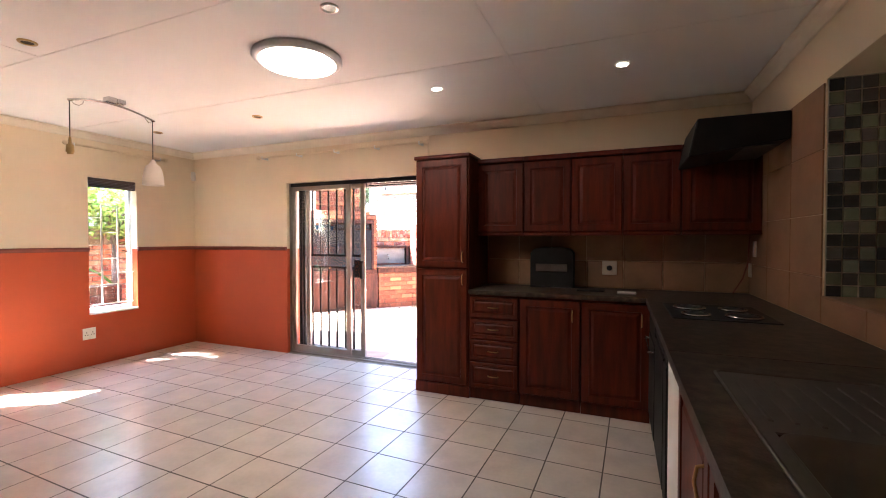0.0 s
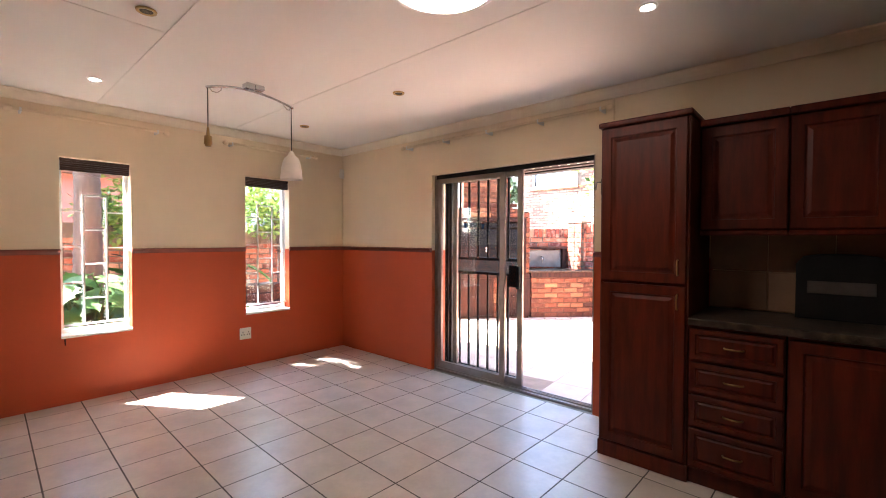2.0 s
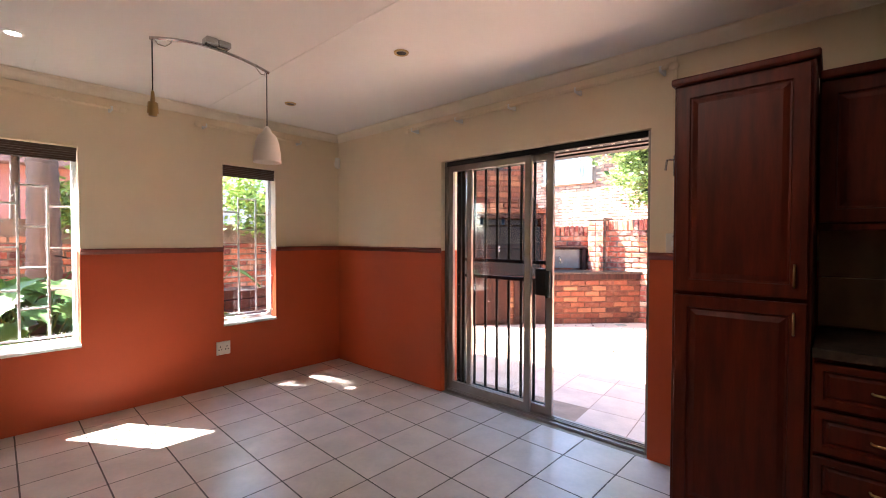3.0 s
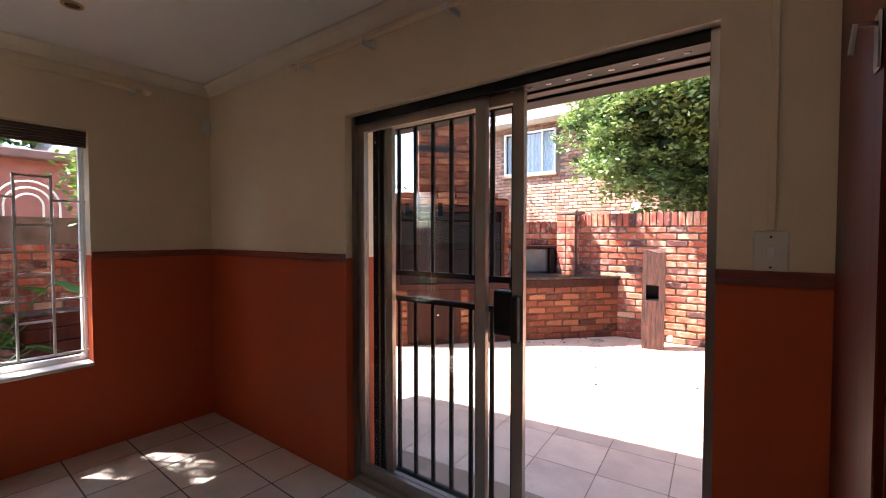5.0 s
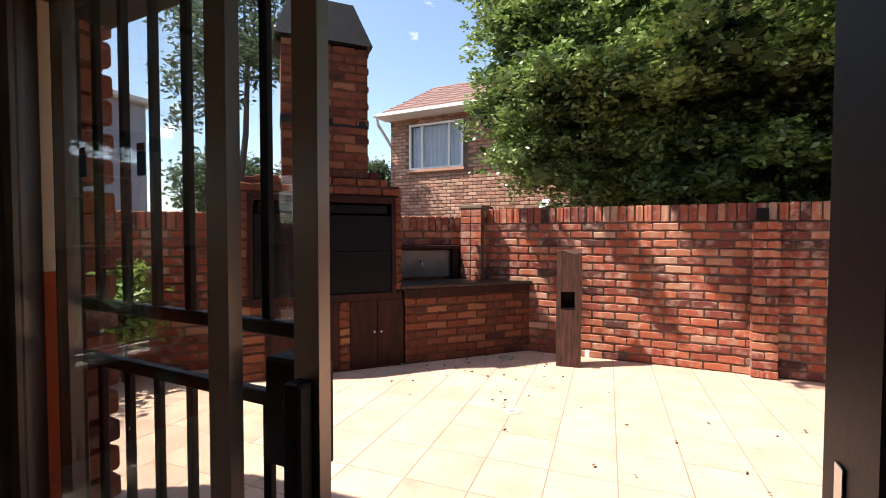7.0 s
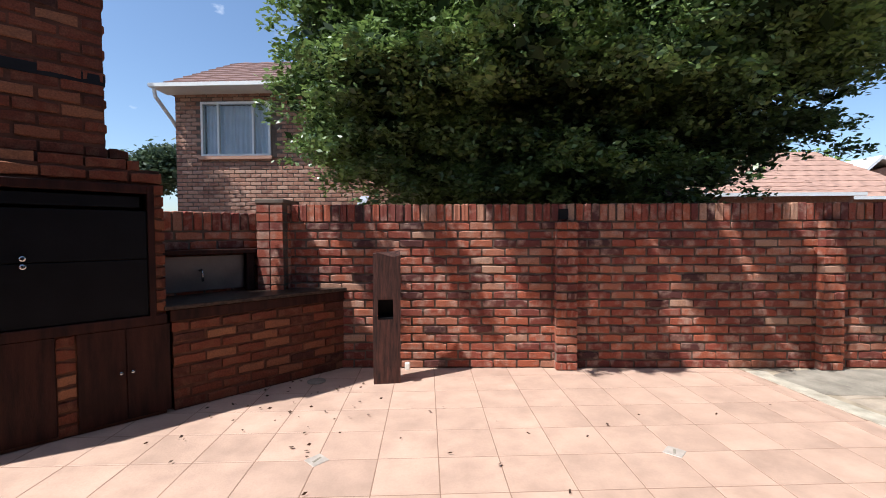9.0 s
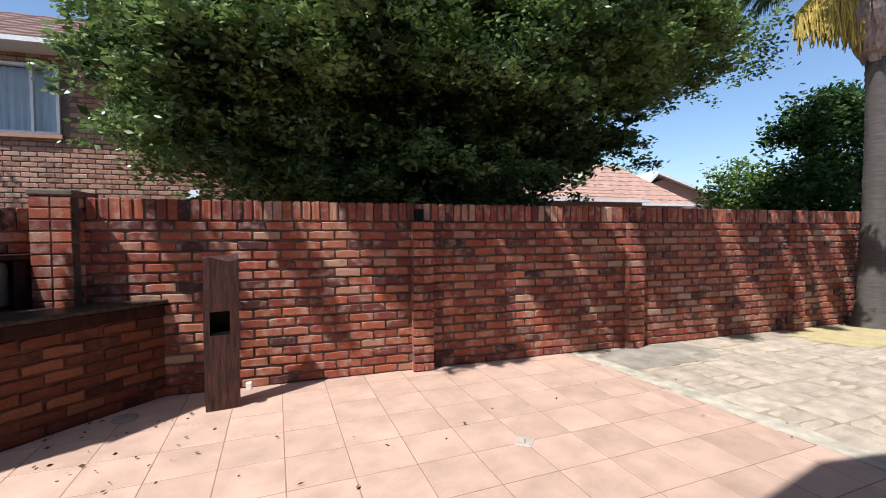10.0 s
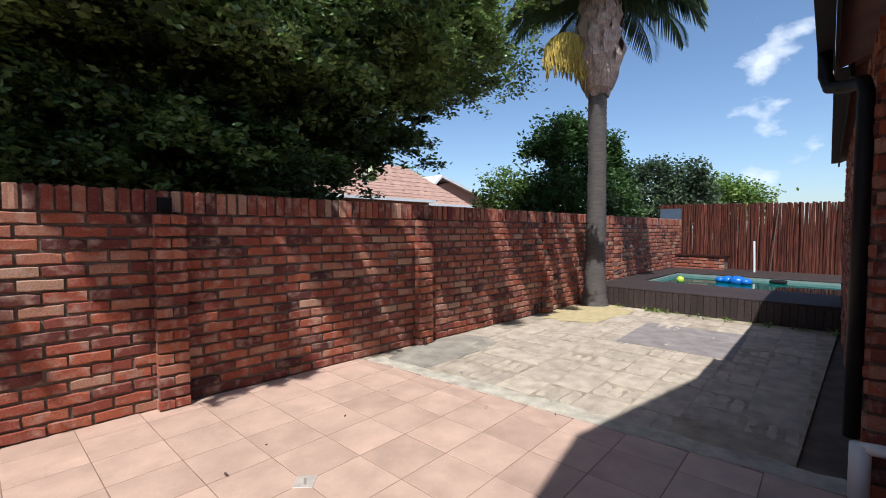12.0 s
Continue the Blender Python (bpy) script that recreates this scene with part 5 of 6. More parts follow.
for m in courses(0, 2.35 - XO, 0, 28, 61):
    a, z = m.translation.x + XO - 0.1, m.translation.z
    ln = m.to_scale().x * BL
    if a + ln > D0 and a < D1 and z < DZ + 0.03:
        if a < D0 - 0.03:
            sk.append(pose(a - XO + 0.1, 0, z) @ Matrix.Diagonal(((D0 - a) / BL, 1, 1, 1)))
        elif a + ln > D1 + 0.03:
            sk.append(pose(D1 - XO + 0.1, 0, z) @ Matrix.Diagonal(((a + ln - D1) / BL, 1, 1, 1)))
        continue
    sk.append(m)
turned = pose(0, 0.105, 0, 0, 0, 0)
ob = new("brick_rest", joined("brick_rest", STRETCH, [turned @ m @ pose(BL, 0, 0, 0, 0, 180) for m in sk], BRICKJ))
ob.parent = skin
tagged(ob, "", "", "", "stuff")

# ---- pool deck ----
dk = thing("pool_deck", pose(7.08, 5.0, -0.02, 0, 0, 3.0), "raised dark timber deck round the pool", "deck", kind="structure")
PX0, PX1, PY1 = 1.55, 4.0, 3.65
bm = bmesh.new()
cube(bm, 0.03, 0.06, -1.2, 4.2, 0, 0.34)
cube(bm, 0.03, PX0, -1.2, 4.2, 0.30, 0.34)
cube(bm, PX1, 6.4, -1.2, 4.2, 0.30, 0.34)
cube(bm, PX0, PX1, PY1, 4.2, 0.30, 0.34)
part("frame", bm, DARKWOOD, dk)
bd = mesh_of("deck_board", rounded(0, 0.118, -1.2, 4.2, 0.342, 0.366, 0.003), DECKW)
for k in range(12):
    piece("deck_board", bd, dk, pose(0.0 + k * 0.125, 0, 0))
for k in range(19):
    piece("deck_board", bd, dk, pose(PX1 + 0.03 + k * 0.125, 0, 0))
bs = mesh_of("deck_board", rounded(0, 0.118, PY1 + 0.02, 4.2, 0.342, 0.366, 0.003), DECKW)
for k in range(20):
    piece("deck_board", bs, dk, pose(PX0 - 0.02 + k * 0.125, 0, 0))
fb = mesh_of("front_board", rounded(0.0, 0.028, 0.002, 0.092, 0.004, 0.335, 0.003), DECKW)
for k in range(57):
    piece("front_board", fb, dk, pose(0, -1.2 + k * 0.0945, 0))
pool = thing("swimming_pool", pose(7.08, 5.0, -0.02, 0, 0, 3.0), "small swimming pool with clear green water", "swimming pool")
PLAST = mat("pale_pool_plaster", (0.2, 0.27, 0.24), 0.6, vary=0.1, scale=3)
WATER = mat("green_pool_water", (0.008, 0.11, 0.09), 0.03, vary=0.3, scale=2, fine=9, bump=0.012, spec=0.25)
bm = bmesh.new()
cube(bm, PX0, PX0 + 0.04, -1.2, PY1, 0.02, 0.338)
cube(bm, PX1 - 0.04, PX1, -1.2, PY1, 0.02, 0.338)
cube(bm, PX0 + 0.04, PX1 - 0.04, PY1 - 0.04, PY1, 0.02, 0.338)
part("wall", bm, PLAST, pool, "pale pool plaster")
part("coping", rounded(PX1 - 0.02, PX1 + 0.14, -1.2, PY1, 0.34, 0.372, 0.006), DECKW, pool)
bm = bmesh.new()
cube(bm, PX0 + 0.041, PX1 - 0.041, -1.2, PY1 - 0.041, 0.02, 0.285)
part("water", bm, WATER, pool, "green rippled water")
BLUE = mat("blue_plastic", (0.02, 0.14, 0.5), 0.3, vary=0.1, bump=0)
toy = thing("pool_toy", pose(9.9, 7.35, 0.27), "blue inflatable toy floating on the pool", "pool toy")
bm = bmesh.new()
for dx, dy, rr in ((0, 0, 0.17), (0.1, 0.2, 0.14), (-0.05, -0.16, 0.12), (0.05, 0.34, 0.1)):
    bmesh.ops.create_uvsphere(bm, u_segments=14, v_segments=8, radius=rr, matrix=pose(dx, dy, 0.05) @ Matrix.Diagonal((1, 1, 0.7, 1)))
part("float", bm, BLUE, toy, smooth=True)
ball = thing("ball", pose(9.3, 8.3, 0.28), "small yellow-green ball floating on the pool", "ball")
bm = bmesh.new()
bmesh.ops.create_uvsphere(bm, u_segments=14, v_segments=8, radius=0.08, matrix=pose(0, 0, 0.04))
part("shell", bm, mat("lime_plastic", (0.5, 0.6, 0.05), 0.4, bump=0), ball, smooth=True)
hose = thing("pool_float", pose(10.6, 6.75, 0.262), "dark floating pool cleaner", "pool cleaner")
part("body", rounded(-0.1, 0.1, -0.15, 0.15, 0, 0.08, 0.03, 3), BLACK, hose)

# ---- fence, bench and pipe behind the pool ----
fx = 13.0
fence = thing("pole_fence", pose(fx, 4.2, 0.3), "dense fence of dark wattle poles", "fence")
r = random.Random(21)
for k in range(236):
    x = r.uniform(-0.03, 0.03)
    bm = bmesh.new()
    y = k * 0.025
    h = 1.78 + r.uniform(-0.025, 0.025) + 0.02 * y
    rad = r.uniform(0.022, 0.032)
    tube(bm, [(x, y, 0), (x + r.uniform(-0.02, 0.02), y + r.uniform(-0.02, 0.02), h * 0.5), (x + r.uniform(-0.02, 0.02), y + r.uniform(-0.03, 0.03), h)], rad, 6, rad * 0.8)
    part("pole", bm, POLE, fence)
for z in (0.35, 1.4):
    part("wire_rail", rounded(0.03, 0.045, 0, 5.9, z, z + 0.02, 0), BLACK, fence)
seat = thing("brick_bench", pose(12.4, 8.2, 0.3), "low brick bench with a dark timber top", "bench")
bm = bmesh.new()
cube(bm, 0.01, 0.4, 0.01, 1.5, 0, 0.36)
part("core", bm, MORTAR, seat)
brick_run(seat, [pose(0, 1.5, 0, 0, 0, -90) @ m for m in courses(0, 1.5, 0, 4, 31)], STRETCH, BRICKJ, 40)
part("top", rounded(-0.03, 0.45, -0.04, 1.56, 0.37, 0.43, 0.008), DARKWOOD, seat, "dark timber seat")
wpipe = thing("white_pole", pose(12.3, 7.5, 0.345), "white plastic pole standing on the deck", "pole")
bm = bmesh.new()
tube(bm, [(0, 0, 0), (0.02, 0.03, 0.8)], 0.025, 10)
part("tube", bm, WHITE, wpipe)
lean = thing("net_pole", pose(12.75, 7.25, 0.345), "thin aluminium net pole leaning on the fence", "pole")
bm = bmesh.new()
tube(bm, [(0, 0, 0), (0.14, -0.12, 1.75)], 0.012, 8)
part("tube", bm, ALU, lean)
scr = thing("blue_screen", pose(12.9, 9.55, 1.62), "blue-grey sheet panel beside the fence", "panel")
part("sheet", rounded(-0.02, 0.02, -0.1, 0.5, 0, 0.45, 0.004), mat("blue_grey_sheet", (0.07, 0.10, 0.14), 0.6), scr)


# ---- leaves, trees, shrubs ----
def leaf_cloud(name, centres, size, material, seed, per=26, spread=0.2, flat=0.5):
    """Many small leaves in clumps round the centres, as one mesh."""
    g = np.random.default_rng(seed)
    c = np.repeat(np.array(centres), per, axis=0)
    n = len(c)
    p = c + g.normal(0, spread, (n, 3)) * np.array([1, 1, 0.6])
    u = g.normal(0, 1, (n, 3))
    u[:, 2] *= flat
    u /= np.linalg.norm(u, axis=1)[:, None]
    w = np.cross(u, g.normal(0, 1, (n, 3)) + np.array([0, 0, 1.2]))
    w /= np.linalg.norm(w, axis=1)[:, None] + 1e-6
    s = (size * g.uniform(0.6, 1.25, n))[:, None]
    v = np.stack([p - u * s * 0.5, p + w * s * 0.27, p + u * s * 0.55, p - w * s * 0.27], 1).reshape(-1, 3)
    me = bpy.data.meshes.new(name)
    me.vertices.add(len(v))
    me.vertices.foreach_set("co", v.ravel())
    me.loops.add(4 * n)
    me.loops.foreach_set("vertex_index", np.arange(4 * n, dtype=np.int32))
    me.polygons.add(n)
    me.polygons.foreach_set("loop_start", np.arange(0, 4 * n, 4, dtype=np.int32))
    me.update(calc_edges=True)
    me.materials.append(material)
    return me


def blob_points(blobs, count, seed, shell=0.45):
    """Points in ellipsoids (x, y, z, rx, ry, rz), denser near their skins, with ragged outlines."""
    g = np.random.default_rng(seed)
    vol = np.array([b[3] * b[4] * b[5] for b in blobs]) ** 0.8
    out = []
    for b, k in zip(blobs, (count * vol / vol.sum()).astype(int)):
        d = g.normal(0, 1, (k, 3))
        d /= np.linalg.norm(d, axis=1)[:, None]
        bump = np.array([1 + 0.34 * noise.noise((q[0] * 2.6 + b[0], q[1] * 2.6 + b[1], q[2] * 2.6)) for q in d])
        r = (shell + (1 - shell) * g.uniform(0, 1, k) ** 0.5) * bump
        out.append(d * r[:, None] * np.array(b[3:]) + np.array(b[:3]))
    return np.concatenate(out)


def sprays(blobs, count, seed, each=14, wide=0.26):
    """Leafy sprays: flat fans of clumps that droop outwards from the crown's skin."""
    g = np.random.default_rng(seed)
    c = blob_points(blobs, count, seed, 0.7)
    mid = np.mean(np.array([b[:3] for b in blobs]), axis=0)
    out = []
    for p in c:
        d = p - mid
        d[2] = 0
        d /= np.linalg.norm(d) + 1e-6
        side = np.array([-d[1], d[0], 0])
        a, b, h = g.normal(0, wide, each), g.normal(0, wide * 0.6, each), g.normal(0, 0.05, each)
        out.append(p + a[:, None] * d + b[:, None] * side + (h - 0.35 * np.abs(a) - 0.15 * a)[:, None] * np.array([0, 0, 1]))
    return np.concatenate(out)


def tree(name, base, stems, blobs, clumps, size, material, label, seed, per=26, spread=0.2, category="tree", thin=(), thin_clumps=0, fans=0, reach=()):
    ob = thing(name, pose(*base), label, category)
    bm = bmesh.new()
    r = random.Random(seed)
    for pts, r0, r1 in stems:
        tube(bm, pts, r0, 8, r1)
    for b in blobs:
        start = stems[r.randrange(len(stems))][0][-1] if stems else (0, 0, 0.3)
        for k in range(3):
            e = Vector((b[0] + r.uniform(-.6, .6) * b[3], b[1] + r.uniform(-.6, .6) * b[4], b[2] + r.uniform(-.3, .6) * b[5]))
            s = Vector(start)
            mid = (s + e) / 2 + Vector((r.uniform(-.2, .2), r.uniform(-.2, .2), r.uniform(0, .3)))
            tube(bm, [s, mid, e], 0.045, 6, 0.012)
    part("trunk", bm, TRUNK, ob, smooth=True)
    spots = blob_points(blobs, clumps, seed)
    if thin:
        spots = np.concatenate([spots, blob_points(thin, thin_clumps, seed + 1, 0.1)])
    crown = new("crown", leaf_cloud("crown", spots, size, material, seed, per, spread))
    crown.parent = ob
    if fans:
        # dark leaves fill the crown's inside, their colour standing in for its shade
        core = new("inner_shade_foliage", leaf_cloud("inner_shade_foliage", blob_points([(*b[:3], *(0.82 * q for q in b[3:])) for b in blobs], 1500, seed + 8, 0.0), 0.24, LEAF_SHADED, seed + 9, 14, 0.2))
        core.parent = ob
        fan = new("leaf_sprays", leaf_cloud("leaf_sprays", sprays(blobs, fans, seed + 5, 14, 0.3), size, material, seed + 6, 24, 0.075, 0.35))
        fan.parent = ob
    # long twigs that reach out over the yard, unseen, added to cast dappled shade
    for s, e in reach:
        bm = bmesh.new()
        s, e = Vector(s), Vector(e)
        tube(bm, [s, s.lerp(e, 0.5) + Vector((0.05, 0, 0.12)), e], 0.02, 5, 0.006)
        br2 = part("dapple_branch", bm, TRUNK, ob)
        n = int((e - s).length * 15)
        line = [tuple(s.lerp(e, 0.3 + 0.72 * k / n) + Vector((r.gauss(0, 0.06), 0, r.gauss(0, 0.05)))) for k in range(n)]
        tw = new("dapple_foliage", leaf_cloud("dapple_foliage", line, size * 1.05, material, r.randrange(999), 40, 0.06, 0.35))
        tw.parent = br2
    return ob


# the wide tree behind the boundary wall, with unseen twigs added over the yard to dapple the wall
rnd = random.Random(15)
DAPPLE_TWIGS = [(-4.6, -3.6), (-3.8, -3.7)]
x = -3.2
while x < 4.4:
    DAPPLE_TWIGS.append((x, rnd.uniform(-3.95, -3.35)))
    x += rnd.choice((0.14, 0.2, 0.3)) if x < -1.4 else rnd.choice((0.13, 0.18, 0.24, 0.32, 0.44))
tree("spreading_tree", (0.3, 11.2, 0), [
    ([(0.0, 0, -0.05), (-0.2, 0, 1.0), (-0.9, -0.2, 2.2), (-1.7, -0.3, 3.6)], 0.14, 0.06),
    ([(0.1, 0, -0.05), (0.05, 0.1, 1.2), (-0.3, 0, 2.4), (-0.6, 0.1, 4.0)], 0.15, 0.06),
    ([(0.2, 0, -0.05), (0.5, 0, 1.2), (1.2, -0.1, 2.4), (2.4, 0, 3.8)], 0.14, 0.06),
    ([(0.2, 0.1, -0.05), (0.4, 0.3, 1.5), (0.8, 0.6, 3), (1.0, 0.7, 4.4)], 0.13, 0.05)],
    [(0.3, 0.4, 2.5, 2.2, 1.6, 1.0), (-2.6, 0.0, 3.0, 1.4, 1.2, 0.9), (-3.4, -0.2, 3.7, 0.75, 1.0, 0.85), (-1.5, 0.2, 2.55, 1.6, 1.3, 0.85), (2.0, 0.1, 3.35, 1.7, 1.4, 0.85), (-2.9, 0.2, 4.6, 1.3, 1.4, 1.4), (0, 0.5, 5.2, 3.4, 1.9, 1.8),
     (-2.6, -1.25, 3.5, 1.0, 0.75, 0.45), (-1.0, -1.45, 3.75, 1.1, 0.75, 0.45), (0.6, -1.35, 3.6, 1.0, 0.75, 0.4), (1.9, -1.4, 4.05, 1.1, 0.75, 0.4), (-1.7, -0.9, 4.6, 1.2, 0.7, 0.45), (0.2, -1.0, 4.75, 1.3, 0.7, 0.45), (3.2, -1.2, 4.5, 1.1, 0.7, 0.4),
     (3.0, -0.2, 4.75, 1.9, 1.7, 1.1), (-2.6, 0.8, 6.4, 2.0, 1.6, 1.5), (1.5, 1.0, 7.0, 3.2, 2.0, 1.4)],
    3000, 0.095, LEAF_TREE, "large spreading tree with dense dark green leaves behind the wall", 3, 30, 0.12, "tree", [(4.9, -0.3, 4.9, 1.5, 1.3, 0.85), (5.6, -0.3, 4.5, 0.9, 0.9, 0.5), (4.6, 0.4, 5.9, 1.5, 1.2, 0.9)], 140, fans=1500, reach=[((x + 0.3, -2.0, 4.9 + 0.2 * math.sin(x * 5)), (x + 0.12 * math.sin(x * 7), y, 4.75 + 0.25 * math.sin(x * 3.3))) for x, y in DAPPLE_TWIGS])
# shrubs and trees past the pool side of the wall
rnd = random.Random(27)


def shoots(x0, x1, y, z0, z1, count):
    """Slim upright leafy shoots along the top of a shrub, tallest about the middle."""
    out = []
    for k in range(count):
        u = (k + rnd.uniform(0.1, 0.9)) / count
        z = z0 + (z1 - z0) * math.sin(math.pi * min(0.95, 0.12 + 0.8 * u)) * rnd.uniform(0.75, 1.05)
        out.append((x0 + (x1 - x0) * u, y + rnd.uniform(-0.4, 0.4), z, rnd.uniform(0.07, 0.13), 0.1, rnd.uniform(0.4, 0.75)))
    return out


tree("shrub_tree", (9.6, 11.3, 0), [([(0, 0, -0.05), (0.1, 0, 1.5), (0.2, 0, 2.8)], 0.1, 0.05), ([(0, 0, -0.05), (-0.5, 0, 1.5), (-0.9, 0, 2.7)], 0.09, 0.04)],
     [(-0.9, 0, 2.1, 0.9, 0.9, 0.9), (0.4, 0, 2.3, 1.2, 1.0, 1.2), (0.3, 0, 3.2, 0.9, 0.8, 0.8), (1.6, -0.3, 2.3, 1.0, 0.9, 1.0), (1.6, -1.0, 1.6, 0.8, 0.5, 0.6)],
     800, 0.12, LEAF_BUSH, "tall dark green shrub with upright shoots behind the wall", 7, 24, 0.13, "tree", shoots(-1.5, 2.9, 0, 2.9, 4.3, 26), 620)
tree("shrub", (8.7, 12.4, 0), [([(0, 0, -0.05), (0, 0, 1.5)], 0.08, 0.05)], [(0, 0, 2.1, 1.2, 1.0, 1.0), (0.9, 0, 2.0, 1.0, 0.9, 0.9)], 420, 0.12, LEAF_LIME, "rounded bright green shrub behind the wall", 9, 24, 0.16, "shrub")
tree("garden_tree", (18.5, 12.8, 0), [([(0, 0, -0.05), (0, 0, 2.0)], 0.14, 0.08)], [(0, -0.5, 2.5, 1.6, 1.8, 1.1), (0, 1.0, 2.7, 1.5, 1.3, 1.1), (0, -2.0, 2.4, 1.1, 1.1, 0.8)], 560, 0.16, LEAF_GUM, "green garden tree beyond the fence", 11, 24, 0.2, "tree",
     [(rnd.uniform(-0.8, 0.8), -2.6 + 4.6 * k / 22, 3.35 + 0.5 * math.sin(k * 0.14) + rnd.uniform(-0.15, 0.2), 0.12, 0.12, 0.6) for k in range(22)], 300)
tree("garden_tree", (27, 13.0, 0), [([(0, 0, -0.05), (0, 0, 2.4)], 0.16, 0.08)], [(0, 0, 3.3, 2.0, 2.6, 1.3), (0, -2.0, 3.0, 1.5, 1.4, 1.0)], 420, 0.22, LEAF_LIME, "pale green tree far beyond the fence", 13, 22, 0.28)
tree("garden_tree", (19.5, 33, 0), [([(0, 0, -0.05), (0, 0, 4)], 0.2, 0.1)], [(0, 0, 5.0, 3.0, 2.0, 1.4)], 300, 0.3, LEAF_LIME, "pale green tree behind the tiled roofs", 14, 22, 0.35)
# trees behind the barbecue
tree("gum_tree", (-11.8, 12.1, 0), [([(0, 0, -0.05), (0.1, 0, 2.4), (0.4, 0, 4.2), (0.5, 0, 6)], 0.11, 0.06), ([(0.1, 0, 2.2), (-0.4, 0, 3.6), (-0.9, 0, 5.2)], 0.07, 0.04)],
     [(-1.3, 0, 5.9, 1.2, 1.2, 0.8), (0.7, 0, 6.1, 1.1, 1.1, 0.7), (-0.3, 0, 7.3, 1.8, 1.5, 1.0), (1.7, 0, 6.2, 0.9, 0.9, 0.8), (-1.9, 0, 4.9, 0.6, 0.6, 0.4), (0.1, 0, 8.6, 1.4, 1.3, 0.9)], 380, 0.16, LEAF_GUM, "tall thin-stemmed tree behind the barbecue wall", 17, 24, 0.22)
tree("garden_tree", (-15.5, 14.5, 0), [([(0, 0, -0.05), (0, 0, 2.4)], 0.14, 0.07)], [(0, 0, 3.2, 2.0, 1.6, 1.2), (1.4, 0, 2.8, 1.4, 1.3, 1.0)], 420, 0.2, LEAF_GUM, "grey-green tree behind the barbecue wall", 19, 22, 0.25)
tree("garden_tree", (-17.6, 26.7, 0), [([(0, 0, -0.05), (0, 0, 4)], 0.2, 0.12)], [(0, 0, 4.8, 1.6, 1.4, 1.0), (0.5, 0, 5.4, 0.8, 0.8, 0.7)], 260, 0.3, LEAF_GUM, "far grey-green tree beside the brick house", 23, 22, 0.3)


def palm(m, height, r0, r1, label, fronds, length, seed, boots=True, flower=False, bark=None):
    ob = thing("palm_tree", m, label, "palm tree")
    bm = bmesh.new()
    n = 22
    prof = []
    steps = int(height / 0.05)
    for k in range(steps + 1):
        z = height * k / steps - 0.05
        t = k / steps
        rr = r0 + (r1 - r0) * min(1, t * 1.3) + 0.10 * math.exp(-t * 16) + (0.006 if k % 2 else -0.004)
        prof.append((rr, z))
    lathe(bm, prof, n)
    for v in bm.verts:
        v.co.x += 0.03 * math.sin(v.co.z * 0.9) + 0.008 * noise.noise((v.co.x * 8, v.co.y * 8, v.co.z * 3))
        v.co.y += 0.008 * noise.noise((v.co.y * 8, v.co.x * 8, v.co.z * 3 + 5))
    part("trunk", bm, bark or PALMT, ob, smooth=True)
    r = random.Random(seed)
    top = height - 0.05
    if boots:
        bm = bmesh.new()
        for k in range(54):
            a = k * 2.4
            z = top - 0.05 + (k // 6) * 0.2
            rr = (0.19, 0.29, 0.37, 0.40, 0.38, 0.36, 0.33, 0.31, 0.28)[k // 6]
            p = Vector((rr * math.cos(a), rr * math.sin(a), z))
            q = Vector(((rr + 0.08) * math.cos(a), (rr + 0.08) * math.sin(a), z + 0.26))
            e = Vector(((rr * 0.9) * math.cos(a), (rr * 0.9) * math.sin(a), z + 0.62))
            s = Vector((-math.sin(a), math.cos(a), 0))
            vs = [bm.verts.new(x) for x in (p - s * 0.06, p + s * 0.06, q + s * 0.12, q - s * 0.12, e + s * 0.05, e - s * 0.05)]
            bm.faces.new((vs[0], vs[1], vs[2], vs[3]))
            bm.faces.new((vs[3], vs[2], vs[4], vs[5]))
        lathe(bm, [(0.15, top - 0.02), (0.27, top + 0.1), (0.36, top + 0.32), (0.39, top + 0.6), (0.36, top + 1.0), (0.31, top + 1.5), (0.12, top + 2.1)], 18)
        part("husk", bm, HUSK, ob, "torn brown leaf-base husks")
        top += 1.9
    for k in range(fronds):
        a = k * 2.399 + r.uniform(-.2, .2)
        up = r.uniform(0.1, 1.1)
        bm = bmesh.new()
        pts = []
        for j in range(13):
            t = j / 12
            d = length * t
            pts.append(Vector((math.cos(a) * d * (1 - 0.25 * t * t) * math.cos(up * (1 - t)), math.sin(a) * d * (1 - 0.25 * t * t) * math.cos(up * (1 - t)), top + d * math.sin(up) * 0.8 - 1.0 * length * 0.55 * t * t)))
        tube(bm, pts, 0.022, 5, 0.005)
        s = Vector((-math.sin(a), math.cos(a), 0))
        for j in range(2, 12):
            for q in range(5):
                f = (j + q / 5) / 12
                b = pts[j].lerp(pts[min(12, j + 1)], q / 5)
                ln = 0.55 * length / 2.2 * math.sin(math.pi * (0.15 + 0.8 * f)) + 0.06
                for sg in (-1, 1):
                    tip = b + s * sg * ln * 0.55 + Vector((math.cos(a), math.sin(a), 0)) * ln * 0.35 - Vector((0, 0, ln * 0.75)) + Vector((r.uniform(-.04, .04),) * 3)
                    dvec = Vector((math.cos(a), math.sin(a), 0)) * 0.014
                    vs = [bm.verts.new(x) for x in (b - dvec, b + dvec, (b + tip) / 2 + dvec * 1.1 + Vector((0, 0, ln * 0.1)), tip, (b + tip) / 2 - dvec * 1.1 + Vector((0, 0, ln * 0.1)))]
                    bm.faces.new(vs)
        part("frond", bm, FROND, ob)
    if flower:
        bm = bmesh.new()
        root = Vector((-0.2, 0.1, top - 0.95))
        for k in range(260):
            t = r.random()
